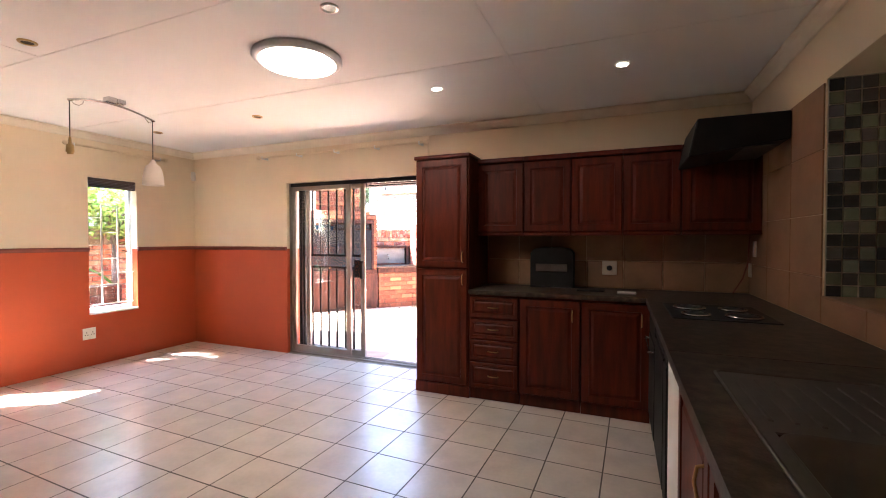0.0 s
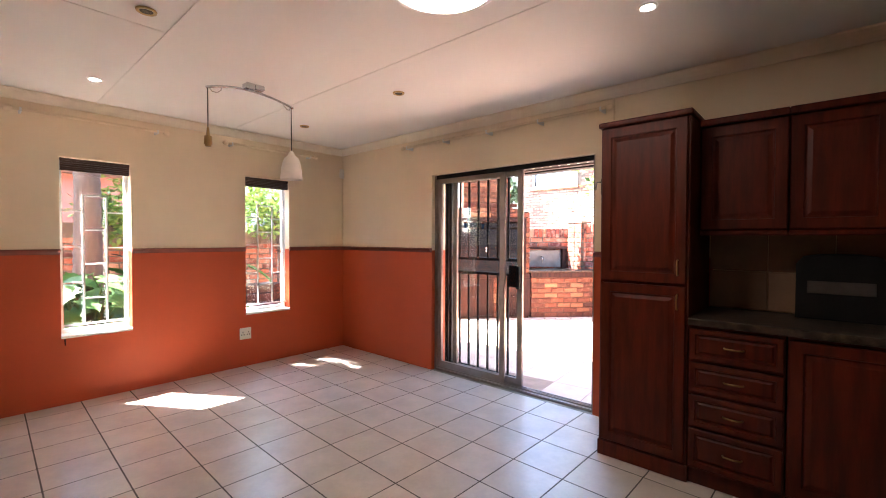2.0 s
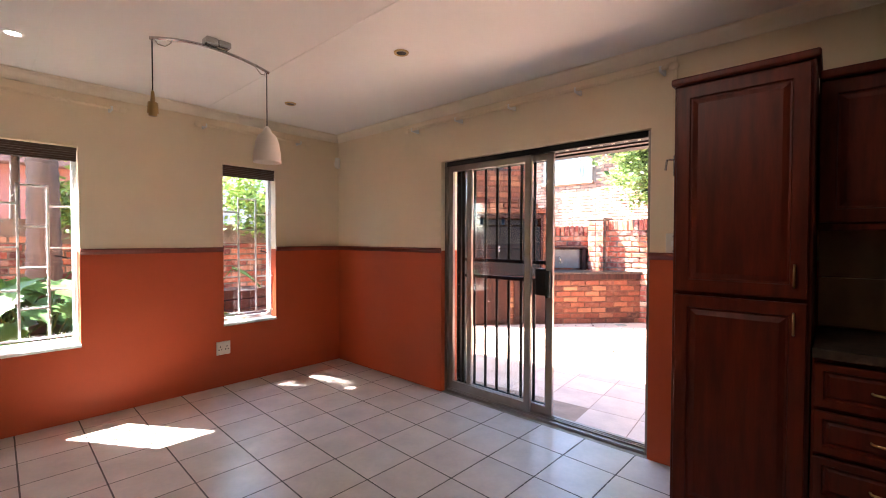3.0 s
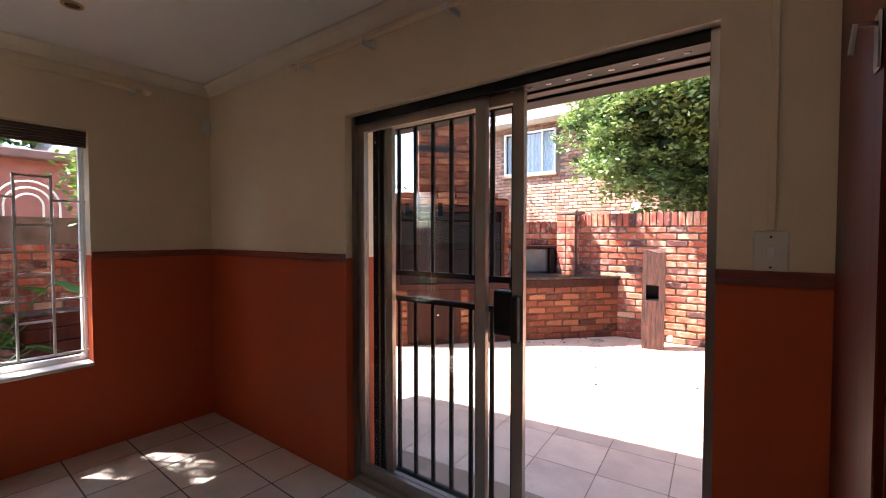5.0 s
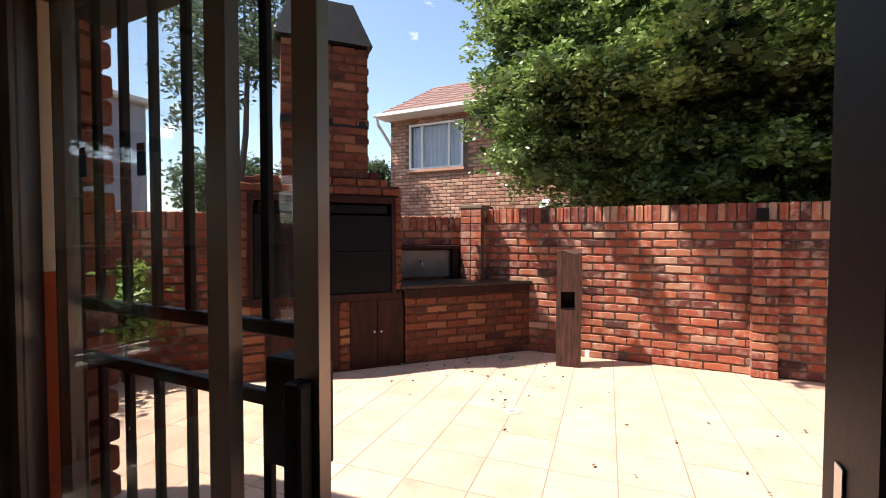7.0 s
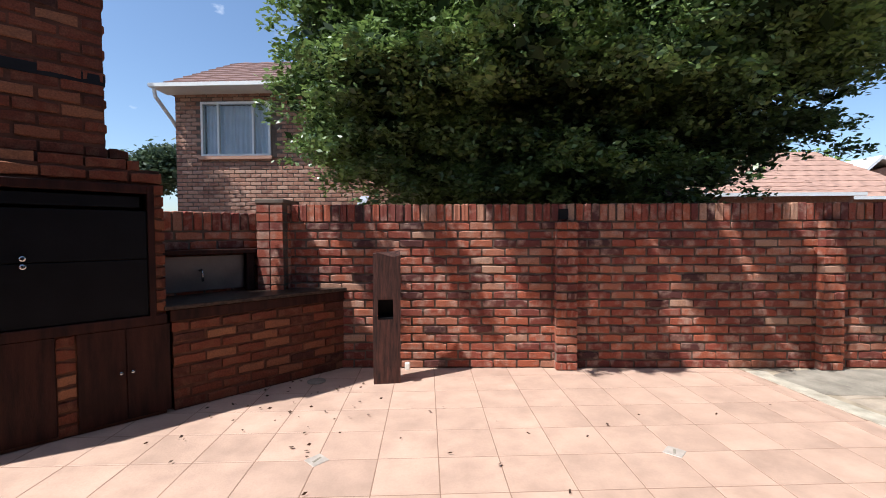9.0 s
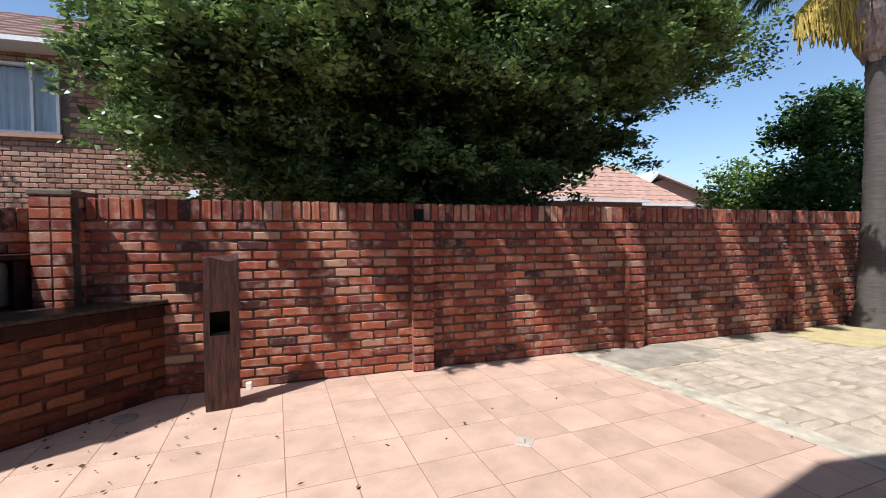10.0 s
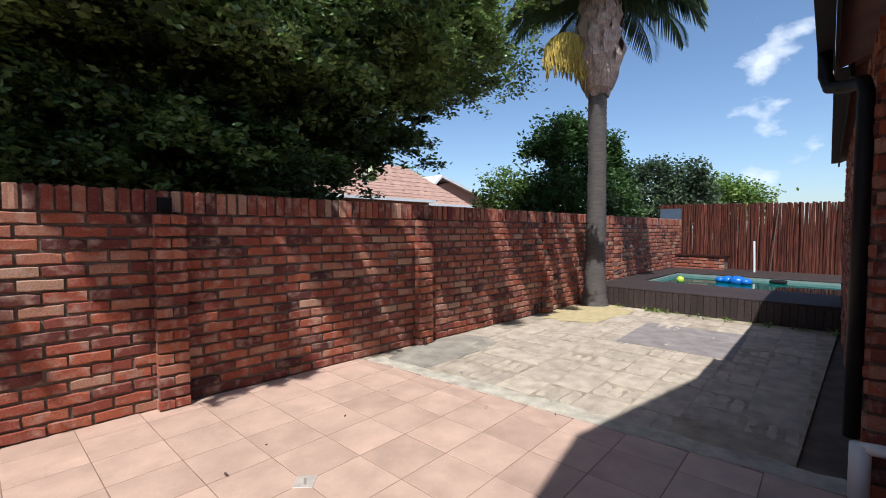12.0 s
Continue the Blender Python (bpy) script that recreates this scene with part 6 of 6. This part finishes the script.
            s = root + Vector((-0.62, 0.42, 0.0)) * t + Vector((0, 0, 0.22 * math.sin(t * 2.6) - 0.1 * t))
            ln = 0.45 + 0.5 * r.random() * (1 - 0.3 * t)
            e = s + Vector((-0.12 + r.uniform(-.14, .12), r.uniform(-.16, .12), -ln))
            md = (s + e) / 2 + Vector((-0.06, r.uniform(-.03, .03), 0.05))
            tube(bm, [s, md, e], 0.013, 4, 0.008)
        part("inflorescence", bm, YELLOW, ob, "hanging yellow flower cluster")
    return ob


palm(pose(6.70, 9.0, -0.02), 4.05, 0.19, 0.165, "grey ringed palm trunk with husks and yellow flowers", 28, 2.3, 31, True, True)
palm(pose(-6.2, 1.83, -0.05), 5.2, 0.15, 0.10, "slender palm in the side garden bed", 11, 1.5, 33, False, False, TRUNK)


# ---- far houses ----
def gable_or_hip(parent, x0, x1, y0, y1, ze, zr, hip0, hip1, material, over=0.4, end=0.4):
    """A roof with its ridge along x, and rows of tiles as steps."""
    bm = bmesh.new()
    ym = (y0 + y1) / 2
    rows = max(6, int((ym - y0 + over) / 0.33))
    for sgn in (-1, 1):
        for k in range(rows):
            t0, t1 = k / rows, (k + 1) / rows
            ya = (y0 - over) + (ym - y0 + over) * t0 if sgn < 0 else (y1 + over) - (y1 + over - ym) * t0
            yb = (y0 - over) + (ym - y0 + over) * t1 if sgn < 0 else (y1 + over) - (y1 + over - ym) * t1
            za, zb = ze + (zr - ze) * t0 + 0.03, ze + (zr - ze) * t1
            xa0, xb0 = x0 - end + hip0 * t0, x0 - end + hip0 * t1
            xa1, xb1 = x1 + end - hip1 * t0, x1 + end - hip1 * t1
            n = max(2, int((xa1 - xa0) / 0.3)) if sgn < 0 else 1
            lo = [bm.verts.new((xa0 + (xa1 - xa0) * j / n, ya, za + (0.02 if (j % 2 and sgn < 0) else 0))) for j in range(n + 1)]
            hi = [bm.verts.new((xb0 + (xb1 - xb0) * j / n, yb, zb + (0.02 if (j % 2 and sgn < 0) else 0))) for j in range(n + 1)]
            dn = [bm.verts.new((v.co.x, v.co.y, v.co.z - 0.03)) for v in lo]
            for j in range(n):
                bm.faces.new((lo[j], lo[j + 1], hi[j + 1], hi[j]))
                bm.faces.new((dn[j], dn[j + 1], lo[j + 1], lo[j]))
    for xe, h, s in ((x0 - end, hip0, 1), (x1 + end, -hip1, -1)):
        a, b, c = bm.verts.new((xe, y0 - over, ze)), bm.verts.new((xe, y1 + over, ze)), bm.verts.new((xe + h, ym, zr))
        bm.faces.new((a, b, c))
    a = [bm.verts.new(p) for p in ((x0 - end, y0 - over, ze - 0.01), (x1 + end, y0 - over, ze - 0.01), (x1 + end, y1 + over, ze - 0.01), (x0 - end, y1 + over, ze - 0.01))]
    bm.faces.new(a)
    bmesh.ops.remove_doubles(bm, verts=list(bm.verts), dist=0.002)
    return part("roof", bm, material, parent, "rows of roof tiles")


def far_window(parent, x, y, z, w, h, panes, curtain=True):
    """A window in a wall that faces -y."""
    bm = bmesh.new()
    t = 0.05
    rings = [[bm.verts.new((x + a, yy, z + c)) for a, c in ((o, o), (w - o, o), (w - o, h - o), (o, h - o))] for o, yy in ((0, y + 0.04), (0, y - 0.05), (t, y - 0.05), (t, y + 0.04))]
    for u, v in zip(rings, rings[1:] + rings[:1]):
        for k in range(4):
            bm.faces.new((u[k], u[(k + 1) % 4], v[(k + 1) % 4], v[k]))
    fr = part("window", bm, WHITE, parent, "white-framed window with pale curtains")
    for p in panes:
        part("mullion", rounded(x + p * w - 0.022, x + p * w + 0.022, y - 0.045, y + 0.03, z + t, z + h - t, 0), WHITE, fr)
    part("pane", rounded(x + t, x + w - t, y - 0.012, y - 0.006, z + t, z + h - t, 0), CLEAR, fr)
    if curtain:
        bm = bmesh.new()
        n = 60
        lo = [bm.verts.new((x + t + (w - 2 * t) * k / n, y + 0.12 + 0.03 * math.sin(k * 1.3) + 0.012 * math.sin(k * 3.1), z + t)) for k in range(n + 1)]
        hi = [bm.verts.new((v.co.x, v.co.y, z + h - t)) for v in lo]
        for k in range(n):
            bm.faces.new((lo[k], lo[k + 1], hi[k + 1], hi[k]))
        part("curtain", bm, CURT, fr, "pale blue-grey curtain", smooth=True)
    part("sill", rounded(x - 0.05, x + w + 0.05, y - 0.09, y + 0.02, z - 0.08, z, 0.008), FARJ, fr, "brick sill")


CURT = mat("pale_curtain", (0.42, 0.47, 0.55), 0.8, vary=0.1, scale=3)
h1 = thing("two_storey_house", pose(0, 0, -0.05), "two-storey brown brick house with tiled roof and white gutter", "house")
HX0, HX1, HY0, HY1 = -8.05, 3.5, 14.2, 20.0
WX, WW, WZ, WH = -7.43, 1.63, 3.27, 1.24
bm = bmesh.new()
for a, b, c, d in ((HX0, WX, 0, 4.74), (WX + WW, HX1, 0, 4.74), (WX, WX + WW, 0, WZ), (WX, WX + WW, WZ + WH, 4.74)):
    cube(bm, a, b, HY0, HY0 + 0.25, c, d)
cube(bm, HX0, HX0 + 0.25, HY0 + 0.25, HY1, 0, 4.74)
cube(bm, HX1 - 0.25, HX1, HY0 + 0.25, HY1, 0, 4.74)
cube(bm, HX0, HX1, HY1 - 0.25, HY1, 0, 4.74)
cube(bm, HX0 + 0.3, HX1 - 0.3, HY0 + 0.6, HY0 + 0.7, 0, 4.7)
part("wall", bm, MORTAR, h1, "mortar joints")
fm = []
r = random.Random(40)
for c in range(18, 51):
    x = HX0 - (BL / 2 if c % 2 else 0)
    while x < 0.6:
        a, b = max(x, HX0), x + BL
        z = c * CO
        if not (b > WX + 0.01 and a < WX + WW and WZ - 0.08 < z + 0.04 < WZ + WH):
            fm.append(pose(a, HY0 + r.uniform(-0.004, 0.004), z) @ Matrix.Diagonal(((b - a) / BL, 1, 1, 1)))
        x += BL
ob = new("brick_rest", joined("brick_rest", STRETCH, fm, FARJ))
ob.parent = h1
tagged(ob, "", "", "", "stuff")
gable_or_hip(h1, HX0, HX1, HY0, HY1, 4.74, 6.55, 0.1, 0.1, ROOFD, 0.5, 0.17)
far_window(h1, WX, HY0, WZ, WW, WH, (0.25, 0.75))
bm = bmesh.new()
cube(bm, HX0 - 0.2, HX1 + 0.2, HY0 - 0.60, HY0 - 0.5, 4.69, 4.77)
part("gutter", bm, WHITE, h1, "white gutter")
bm = bmesh.new()
tube(bm, [(HX0 - 0.1, HY0 - 0.55, 4.67), (HX0 - 0.1, HY0 - 0.5, 4.5), (HX0 - 0.05, HY0 - 0.05, 4.12), (HX0 - 0.06, HY0 + 0.16, 3.95), (HX0 - 0.06, HY0 + 0.16, 0.1)], 0.04, 8)
part("downpipe", bm, WHITE, h1, "white downpipe")
part("soffit", rounded(HX0 - 0.17, HX1 + 0.17, HY0 - 0.5, HY0, 4.69, 4.72, 0), WHITE, h1)
lean = thing("lean_to_roof", pose(-3.5, 13.2, 2.0) @ Matrix.Diagonal((0.25, 0.4, 0.45, 1)), "small white-edged lean-to roof behind the wall", "roof")
bm = bmesh.new()
v = [bm.verts.new(p) for p in ((-0.35, 0, 0), (0.35, 0, 0), (0.35, 0.9, 0.45), (-0.35, 0.9, 0.45), (-0.35, 0, 0.06), (0.35, 0, 0.06), (0.35, 0.9, 0.51), (-0.35, 0.9, 0.51))]
for f in ((0, 3, 2, 1), (4, 5, 6, 7), (0, 1, 5, 4), (1, 2, 6, 5), (2, 3, 7, 6), (3, 0, 4, 7)):
    bm.faces.new([v[k] for k in f])
part("sheet", bm, GREYW, lean)
part("support", rounded(-0.3, 0.3, 0.5, 0.9, -2.1, 0.02, 0), MORTAR, lean)

h2 = thing("tiled_house", pose(0, 0, -0.05), "single-storey house with terracotta tiled roof and white gutter", "house")
bm = bmesh.new()
cube(bm, 2.0, 12.6, 20.5, 27.5, 0, 2.8)
cube(bm, 9.0, 16.8, 22.4, 27.6, 0, 2.8)
part("wall", bm, FARJ, h2)
gable_or_hip(h2, 2.0, 12.2, 20.5, 27.5, 2.78, 4.75, 3.4, 3.4, ROOFT, 0.4)
gable_or_hip(h2, 9.0, 16.9, 22.3, 27.7, 2.78, 5.15, 2.6, 2.6, ROOFT, 0.4)
bm = bmesh.new()
cube(bm, 1.6, 12.6, 19.98, 20.1, 2.74, 2.86)
cube(bm, 12.6, 17.3, 21.78, 21.9, 2.74, 2.86)
part("gutter", bm, WHITE, h2, "white gutter")
h3 = thing("gabled_house", pose(0, 0, -0.05), "white-trimmed gabled house with solar panels on its roof", "house")
bm = bmesh.new()
v = [bm.verts.new(p) for p in ((17.6, 26, 0), (25.5, 26, 0), (25.5, 26, 3.3), (21.6 - 2.2, 26, 4.74), (17.6, 26, 4.2))]
bm.faces.new(v)
ext = bmesh.ops.extrude_face_region(bm, geom=list(bm.faces))
for q in ext["geom"]:
    if isinstance(q, bmesh.types.BMVert):
        q.co.y += 6
part("wall", bm, FARJ, h3)
bm = bmesh.new()
for (xa, za), (xb, zb) in (((17.5, 4.3), (18.4, 5.1)), ((18.4, 5.1), (26, 2.9))):
    vs = [bm.verts.new(p) for p in ((xa, 25.7, za - 0.18), (xb, 25.7, zb - 0.18), (xb, 25.7, zb), (xa, 25.7, za), (xa, 32, za - 0.1), (xb, 32, zb - 0.1), (xb, 32, zb), (xa, 32, za))]
    for f in ((0, 1, 2, 3), (3, 2, 6, 7), (0, 4, 5, 1), (4, 7, 6, 5)):
        bm.faces.new([vs[k] for k in f])
part("roof", bm, WHITE, h3, "white bargeboards and pale roof")
pv = mat("solar_panel_glass", (0.03, 0.05, 0.11), 0.15, vary=0.1)
for k in range(2):
    bm = bmesh.new()
    x0 = 19.0 + k * 2.3
    z = lambda x: 5.1 + (x - 18.4) * (2.9 - 5.1) / 7.6 + 0.06
    vs = [bm.verts.new(p) for p in ((x0, 26.4, z(x0)), (x0 + 2.1, 26.4, z(x0 + 2.1)), (x0 + 2.1, 30, z(x0 + 2.1)), (x0, 30, z(x0)))]
    bm.faces.new(vs)
    bmesh.ops.solidify(bm, geom=list(bm.faces), thickness=0.04)
    part("solar_panel", bm, pv, h3, "dark blue solar panel")
h4 = thing("grey_house", pose(0, 0, -0.05), "pale grey gabled house behind the garden wall", "house")
bm = bmesh.new()
cube(bm, -18, -11.4, 5.4, 9.5, 0, 4.3)
part("wall", bm, GREYW, h4)
part("roof", rounded(-18.3, -11.2, 5.2, 9.7, 4.3, 4.42, 0.02), WHITE, h4, "white roof edge")
h5 = thing("plastered_house", pose(0, 0, -0.05), "terracotta-plastered neighbour house beyond the garden wall", "house")
bm = bmesh.new()
cube(bm, -16, -11, -4, 5.2, 0, 2.75)
part("wall", bm, PINKW, h5)
part("roof", rounded(-16.3, -10.7, -4.3, 5.35, 2.75, 2.9, 0.02), ROOFD, h5)
tree("garden_tree", (-18.5, 1.5, 0), [([(0, 0, -0.05), (0, 0, 3)], 0.16, 0.1)], [(0, 0, 4.4, 2.2, 3.0, 1.8), (0, 3, 4.0, 2.0, 2.0, 1.4)], 460, 0.24, LEAF_BUSH, "dense green tree behind the plastered house", 41, 22, 0.3)

# ---- side garden seen through the windows ----
gw = thing("side_wall", pose(-7.42, -3.5, -0.05, 0, 0, 90), "red face-brick side garden wall", "brick wall", kind="structure")
bm = bmesh.new()
cube(bm, 0, 8.4, 0.004, 0.2, 0, 1.68)
part("mortar", bm, MORTAR, gw)
brick_run(gw, [m for m in courses(0, 8.4, 0, 18, 51) if 4.0 < m.translation.x < 8.4][:260], STRETCH, BRICKJ, 260)
brick_run(gw, [m for m in courses(0, 4.0, 0, 18, 52)], STRETCH, BRICKJ, 0)


def broad_plant(m, n, size, label, seed, material):
    """A plant of large lobed leaves on arching stalks."""
    ob = thing("leafy_plant", m, label, "plant")
    r = random.Random(seed)
    for k in range(n):
        a = k * 2.4 + r.uniform(-.3, .3)
        reach, h = r.uniform(0.25, 0.75), r.uniform(0.35, 1.1)
        bm = bmesh.new()
        tip = Vector((reach * math.cos(a), reach * math.sin(a), h))
        tube(bm, [(0, 0, 0), tip * 0.5 + Vector((0, 0, 0.15)), tip], 0.012, 5, 0.006)
        d = Vector((math.cos(a), math.sin(a), -r.uniform(0.3, 0.9))).normalized()
        s = Vector((-math.sin(a), math.cos(a), r.uniform(-.2, .2)))
        up = d.cross(s)
        L = size * r.uniform(0.7, 1.2)
        prev = None
        for j in range(9):
            t = j / 8
            wd = L * 0.42 * math.sin(math.pi * (0.1 + 0.87 * t)) * (0.62 if j % 2 else 1.0)
            c = tip + d * L * t + up * (0.08 * L * math.sin(t * 3))
            row = [bm.verts.new(c - s * wd + up * 0.06 * L), bm.verts.new(c), bm.verts.new(c + s * wd + up * 0.06 * L)]
            if prev:
                bm.faces.new((prev[0], prev[1], row[1], row[0]))
                bm.faces.new((prev[1], prev[2], row[2], row[1]))
            prev = row
        part("leaf", bm, material, ob, smooth=True)
    return ob


for k, (x, y, n) in enumerate(((-5.9, 1.35, 26), (-6.0, 2.15, 26), (-5.7, 1.75, 20), (-6.5, 1.6, 22), (-6.4, 2.6, 20), (-5.8, 2.9, 14))):
    broad_plant(pose(x, y, -0.06), n + 10, 0.36, "large-leaved green plant in the side garden", 60 + k, LEAF_SIDE)
tree("climbing_shrub", (-7.0, 4.6, -0.05), [([(0, 0, -0.02), (0, 0, 1.4)], 0.05, 0.03)], [(0, 0, 2.1, 0.6, 0.75, 0.6), (-0.1, 0.4, 1.9, 0.5, 0.5, 0.5)], 170, 0.10, LEAF_LIME, "lime green climbing shrub over the garden wall", 71, 24, 0.13, "shrub")
tree("climbing_shrub", (-7.05, 2.5, -0.05), [([(0, 0, -0.02), (0, 0, 1.3)], 0.05, 0.03)], [(0, 0, 1.85, 0.4, 0.5, 0.4)], 90, 0.10, LEAF_LIME, "lime green shrub against the garden wall", 72, 24, 0.12, "shrub")
tree("shrub", (-5.95, 6.15, -0.05), [([(0, 0, -0.02), (0, 0, 0.5)], 0.03, 0.02)], [(0, 0, 0.75, 0.3, 0.3, 0.4)], 60, 0.09, LEAF_LIME, "small bright shrub by the diagonal wall", 73, 22, 0.08, "shrub")
# canopy added above the windows' view to keep sun off the plants
tree("garden_tree", (-7.9, 1.7, -0.05), [([(0, 0, -0.02), (0.1, 0, 1.4), (0.4, 0, 2.6)], 0.07, 0.04)], [(0.7, 0.0, 2.95, 0.8, 1.0, 0.4), (0.6, -1.2, 2.9, 0.8, 0.9, 0.4), (0.6, 1.0, 3.0, 0.7, 0.8, 0.35)], 420, 0.11, LEAF_SIDE, "unseen leafy canopy added to shade the side garden bed", 74, 26, 0.14)
pl = thing("planter_box", pose(-6.4, 3.8, -0.06), "brown wooden planter box beside the wall", "planter")
for k in range(6):
    part("board", rounded(-0.2, 0.2, -0.45, 0.45, k * 0.13, k * 0.13 + 0.122, 0.005), DARKWOOD, pl)
arch = thing("garden_arch", pose(-8.3, 3.75, -0.05), "white metal arch beyond the garden wall", "arch")
for rr in (0.3, 0.22, 0.14):
    bm = bmesh.new()
    tube(bm, [(0, -rr, 0), (0, -rr, 1.85)] + [(0, -rr * math.cos(a * math.pi / 10), 1.85 + rr * math.sin(a * math.pi / 10)) for a in range(1, 10)] + [(0, rr, 1.85), (0, rr, 0)], 0.012, 6)
    part("hoop", bm, WHITE, arch)

# ---- weeds, fallen leaves ----
r = random.Random(77)
pts = [(7.0 + r.uniform(-0.25, 0.0), 5.2 + r.random() * 3.4, 0.0) for k in range(45)]
ob = tagged(new("weeds", leaf_cloud("weeds", pts, 0.06, LEAF_LIME, 5, 7, 0.04)), "low green weeds along the deck", "weeds", "", "stuff")
g = np.random.default_rng(12)
lit = []
for k in range(75):
    x = g.normal(-3.0, 0.7)
    y = g.normal(8.0, 0.5)
    lit.append((x, y, -0.004))
for k in range(24):
    lit.append((g.uniform(-2.5, 2.0), g.uniform(6.5, 8.9), -0.004))
me = leaf_cloud("fallen_leaves", lit, 0.035, mat("dry_leaves", (0.09, 0.05, 0.03), 0.9), 6, 1, 0.0, 0.05)
tagged(new("fallen_leaves", me), "dry brown fallen leaves on the patio", "leaves", "", "stuff")

# ---- pieces of walls, floors and pavings ----
brick_run(bw, near + rest, STRETCH, BRICKJ, 290)
brick_run(bw, cop[:60] + cop[60:], SOLDIER, BRICKJ, 60, "coping_brick")
brick_run(bw, pil, STRETCH, BRICKJ, 52, "brick")

T, TX, TY = 0.345, 0.3405, 0.351
FT = pose(-0.577, 2.478, 0, 0, 0, -1.4)
tilt = math.tan(radians(1.4))
ftile = mesh_of("floor_tile", rounded(0.003, T - 0.003, 0.003, T - 0.003, -0.02, 0.0, 0.002), TILE)
far_tiles = []
for i in range(-13, 9):
    for j in range(-18, 7):
        x, y = i * TX, j * TY
        a, b = max(x, XW + 0.577 - tilt * y - 0.02), min(x + TX, XR + 0.577 - tilt * y + 0.02)
        c, d = max(y, YB - 2.478 + tilt * x - 0.02), min(y + TY, YD + 0.03 - 2.478 + tilt * x)
        if b - a < 0.02 or d - c < 0.02:
            continue
        m = FT @ pose(a, c, 0) @ Matrix.Diagonal(((b - a) / T, (d - c) / T, 1, 1))
        if y > -2.1 and x < 1.7:
            piece("floor_tile", ftile, floor, m)
        else:
            far_tiles.append(m)
ob = new("floor_tile_rest", joined("floor_tile_rest", ftile, far_tiles, TILE))
ob.parent = floor
tagged(ob, "", "", "", "stuff")

Q = 0.39
INLAY = mat("pale_inlay_tile", (0.46, 0.39, 0.33), 0.5, vary=0.15, scale=20)
ptile = mesh_of("patio_tile", rounded(0.0025, Q - 0.0025, 0.003, Q - 0.003, -0.02, 0.0, 0.002), PATIO)
rest_t = []
r = random.Random(5)
PT = O @ pose(-0.085, -1.775, 0, 0, 0, 3.0)
for i in range(-22, 8):
    for j in range(-10, 7):
        x, y = i * Q, j * Q
        lean = 0.0524 * (x + Q / 2)
        a, b = x, min(x + Q, 1.575 - 0.11 * (y - 1.775 + lean) + 0.0524 * y)
        d = min(y + Q, 1.775 - lean)
        if b - a < 0.03 or d - y < 0.03 or x < -8.2:
            continue
        m = PT @ pose(a, y, r.uniform(-0.0002, 0.0006), r.uniform(-.03, .03), r.uniform(-.03, .03), 0) @ Matrix.Diagonal(((b - a) / Q, (d - y) / Q, 1, 1))
        w = m.translation
        if w.y < YO - 0.02 and w.x > XO - 0.45:
            continue
        if -5.0 < w.x:
            piece("patio_tile", ptile, patio, m)
        else:
            rest_t.append(m)
ob = new("patio_tile_rest", joined("patio_tile_rest", ptile, rest_t, PATIO))
ob.parent = patio
tagged(ob, "", "", "", "stuff")
for x, y in ((-6 * Q, 0.0), (0.0, 0.0)):
    ins = part("inlay_tile", rounded(-0.058, 0.058, -0.058, 0.058, -0.01, 0.0025, 0.002, 1, PT @ pose(x, y, 0.001, 0, 0, 45)), INLAY, patio, "small pale inlay tile")
    part("inlay_motif", rounded(-0.035, 0.035, -0.008, 0.008, 0.002, 0.0045, 0.001, 1, PT @ pose(x, y, 0.001, 0, 0, 60)), CONCRETE, ins, "grey motif")



def riven_slab(seed):
    """A weathered square slab whose face is cast in three rough ripples."""
    q = random.Random(seed)
    n, k = 5, 9
    bm = bmesh.new()
    e = 0.005
    rows = []
    for j in range(k + 1):
        row = []
        for i in range(n + 1):
            x, y = e + (Q - 2 * e) * i / n, e + (Q - 2 * e) * j / k
            rim = i in (0, n) or j in (0, k)
            z = -0.003 if rim else 0.001 - (0.003 if j % 3 == 0 else 0.0) + q.uniform(-0.0016, 0.0016)
            row.append(bm.verts.new((x + (0 if rim else q.uniform(-.008, .008)), y + (0 if rim else q.uniform(-.007, .007)), z)))
        rows.append(row)
    for u, v in zip(rows, rows[1:]):
        for i in range(n):
            bm.faces.new((u[i], u[i + 1], v[i + 1], v[i]))
    lo = [bm.verts.new(p) for p in ((e, e, -0.03), (Q - e, e, -0.03), (Q - e, Q - e, -0.03), (e, Q - e, -0.03))]
    sides = (rows[0], [w[-1] for w in rows], rows[-1][::-1], [w[0] for w in rows][::-1])
    for f, line in enumerate(sides):
        bm.faces.new([*line, lo[(f + 1) % 4], lo[f]])
    return mesh_of("paving_slab", bm, PAVER)


slabs = [riven_slab(k) for k in range(7)]
YT = O @ pose(1.62, -3.43, 0, 0, 0, 2.8)
for i in range(-1, 15):
    for j in range(-2, 10):
        x, y = i * Q, j * Q * 0.94
        oy2 = -3.43 + y + 0.049 * x
        ox2 = 1.62 + x - 0.049 * y
        if ox2 < 1.64 - 0.11 * oy2 or ox2 + Q > 7.0 or oy2 + Q > 0.0 or oy2 < -3.8:
            continue
        piece("paving_slab", slabs[(i * 5 + j * 3) % 7], yard, YT @ pose(x, y, r.uniform(-0.003, 0.002), r.uniform(-.4, .4), r.uniform(-.4, .4), 0) @ Matrix.Diagonal((1, 0.94, 1, 1)))
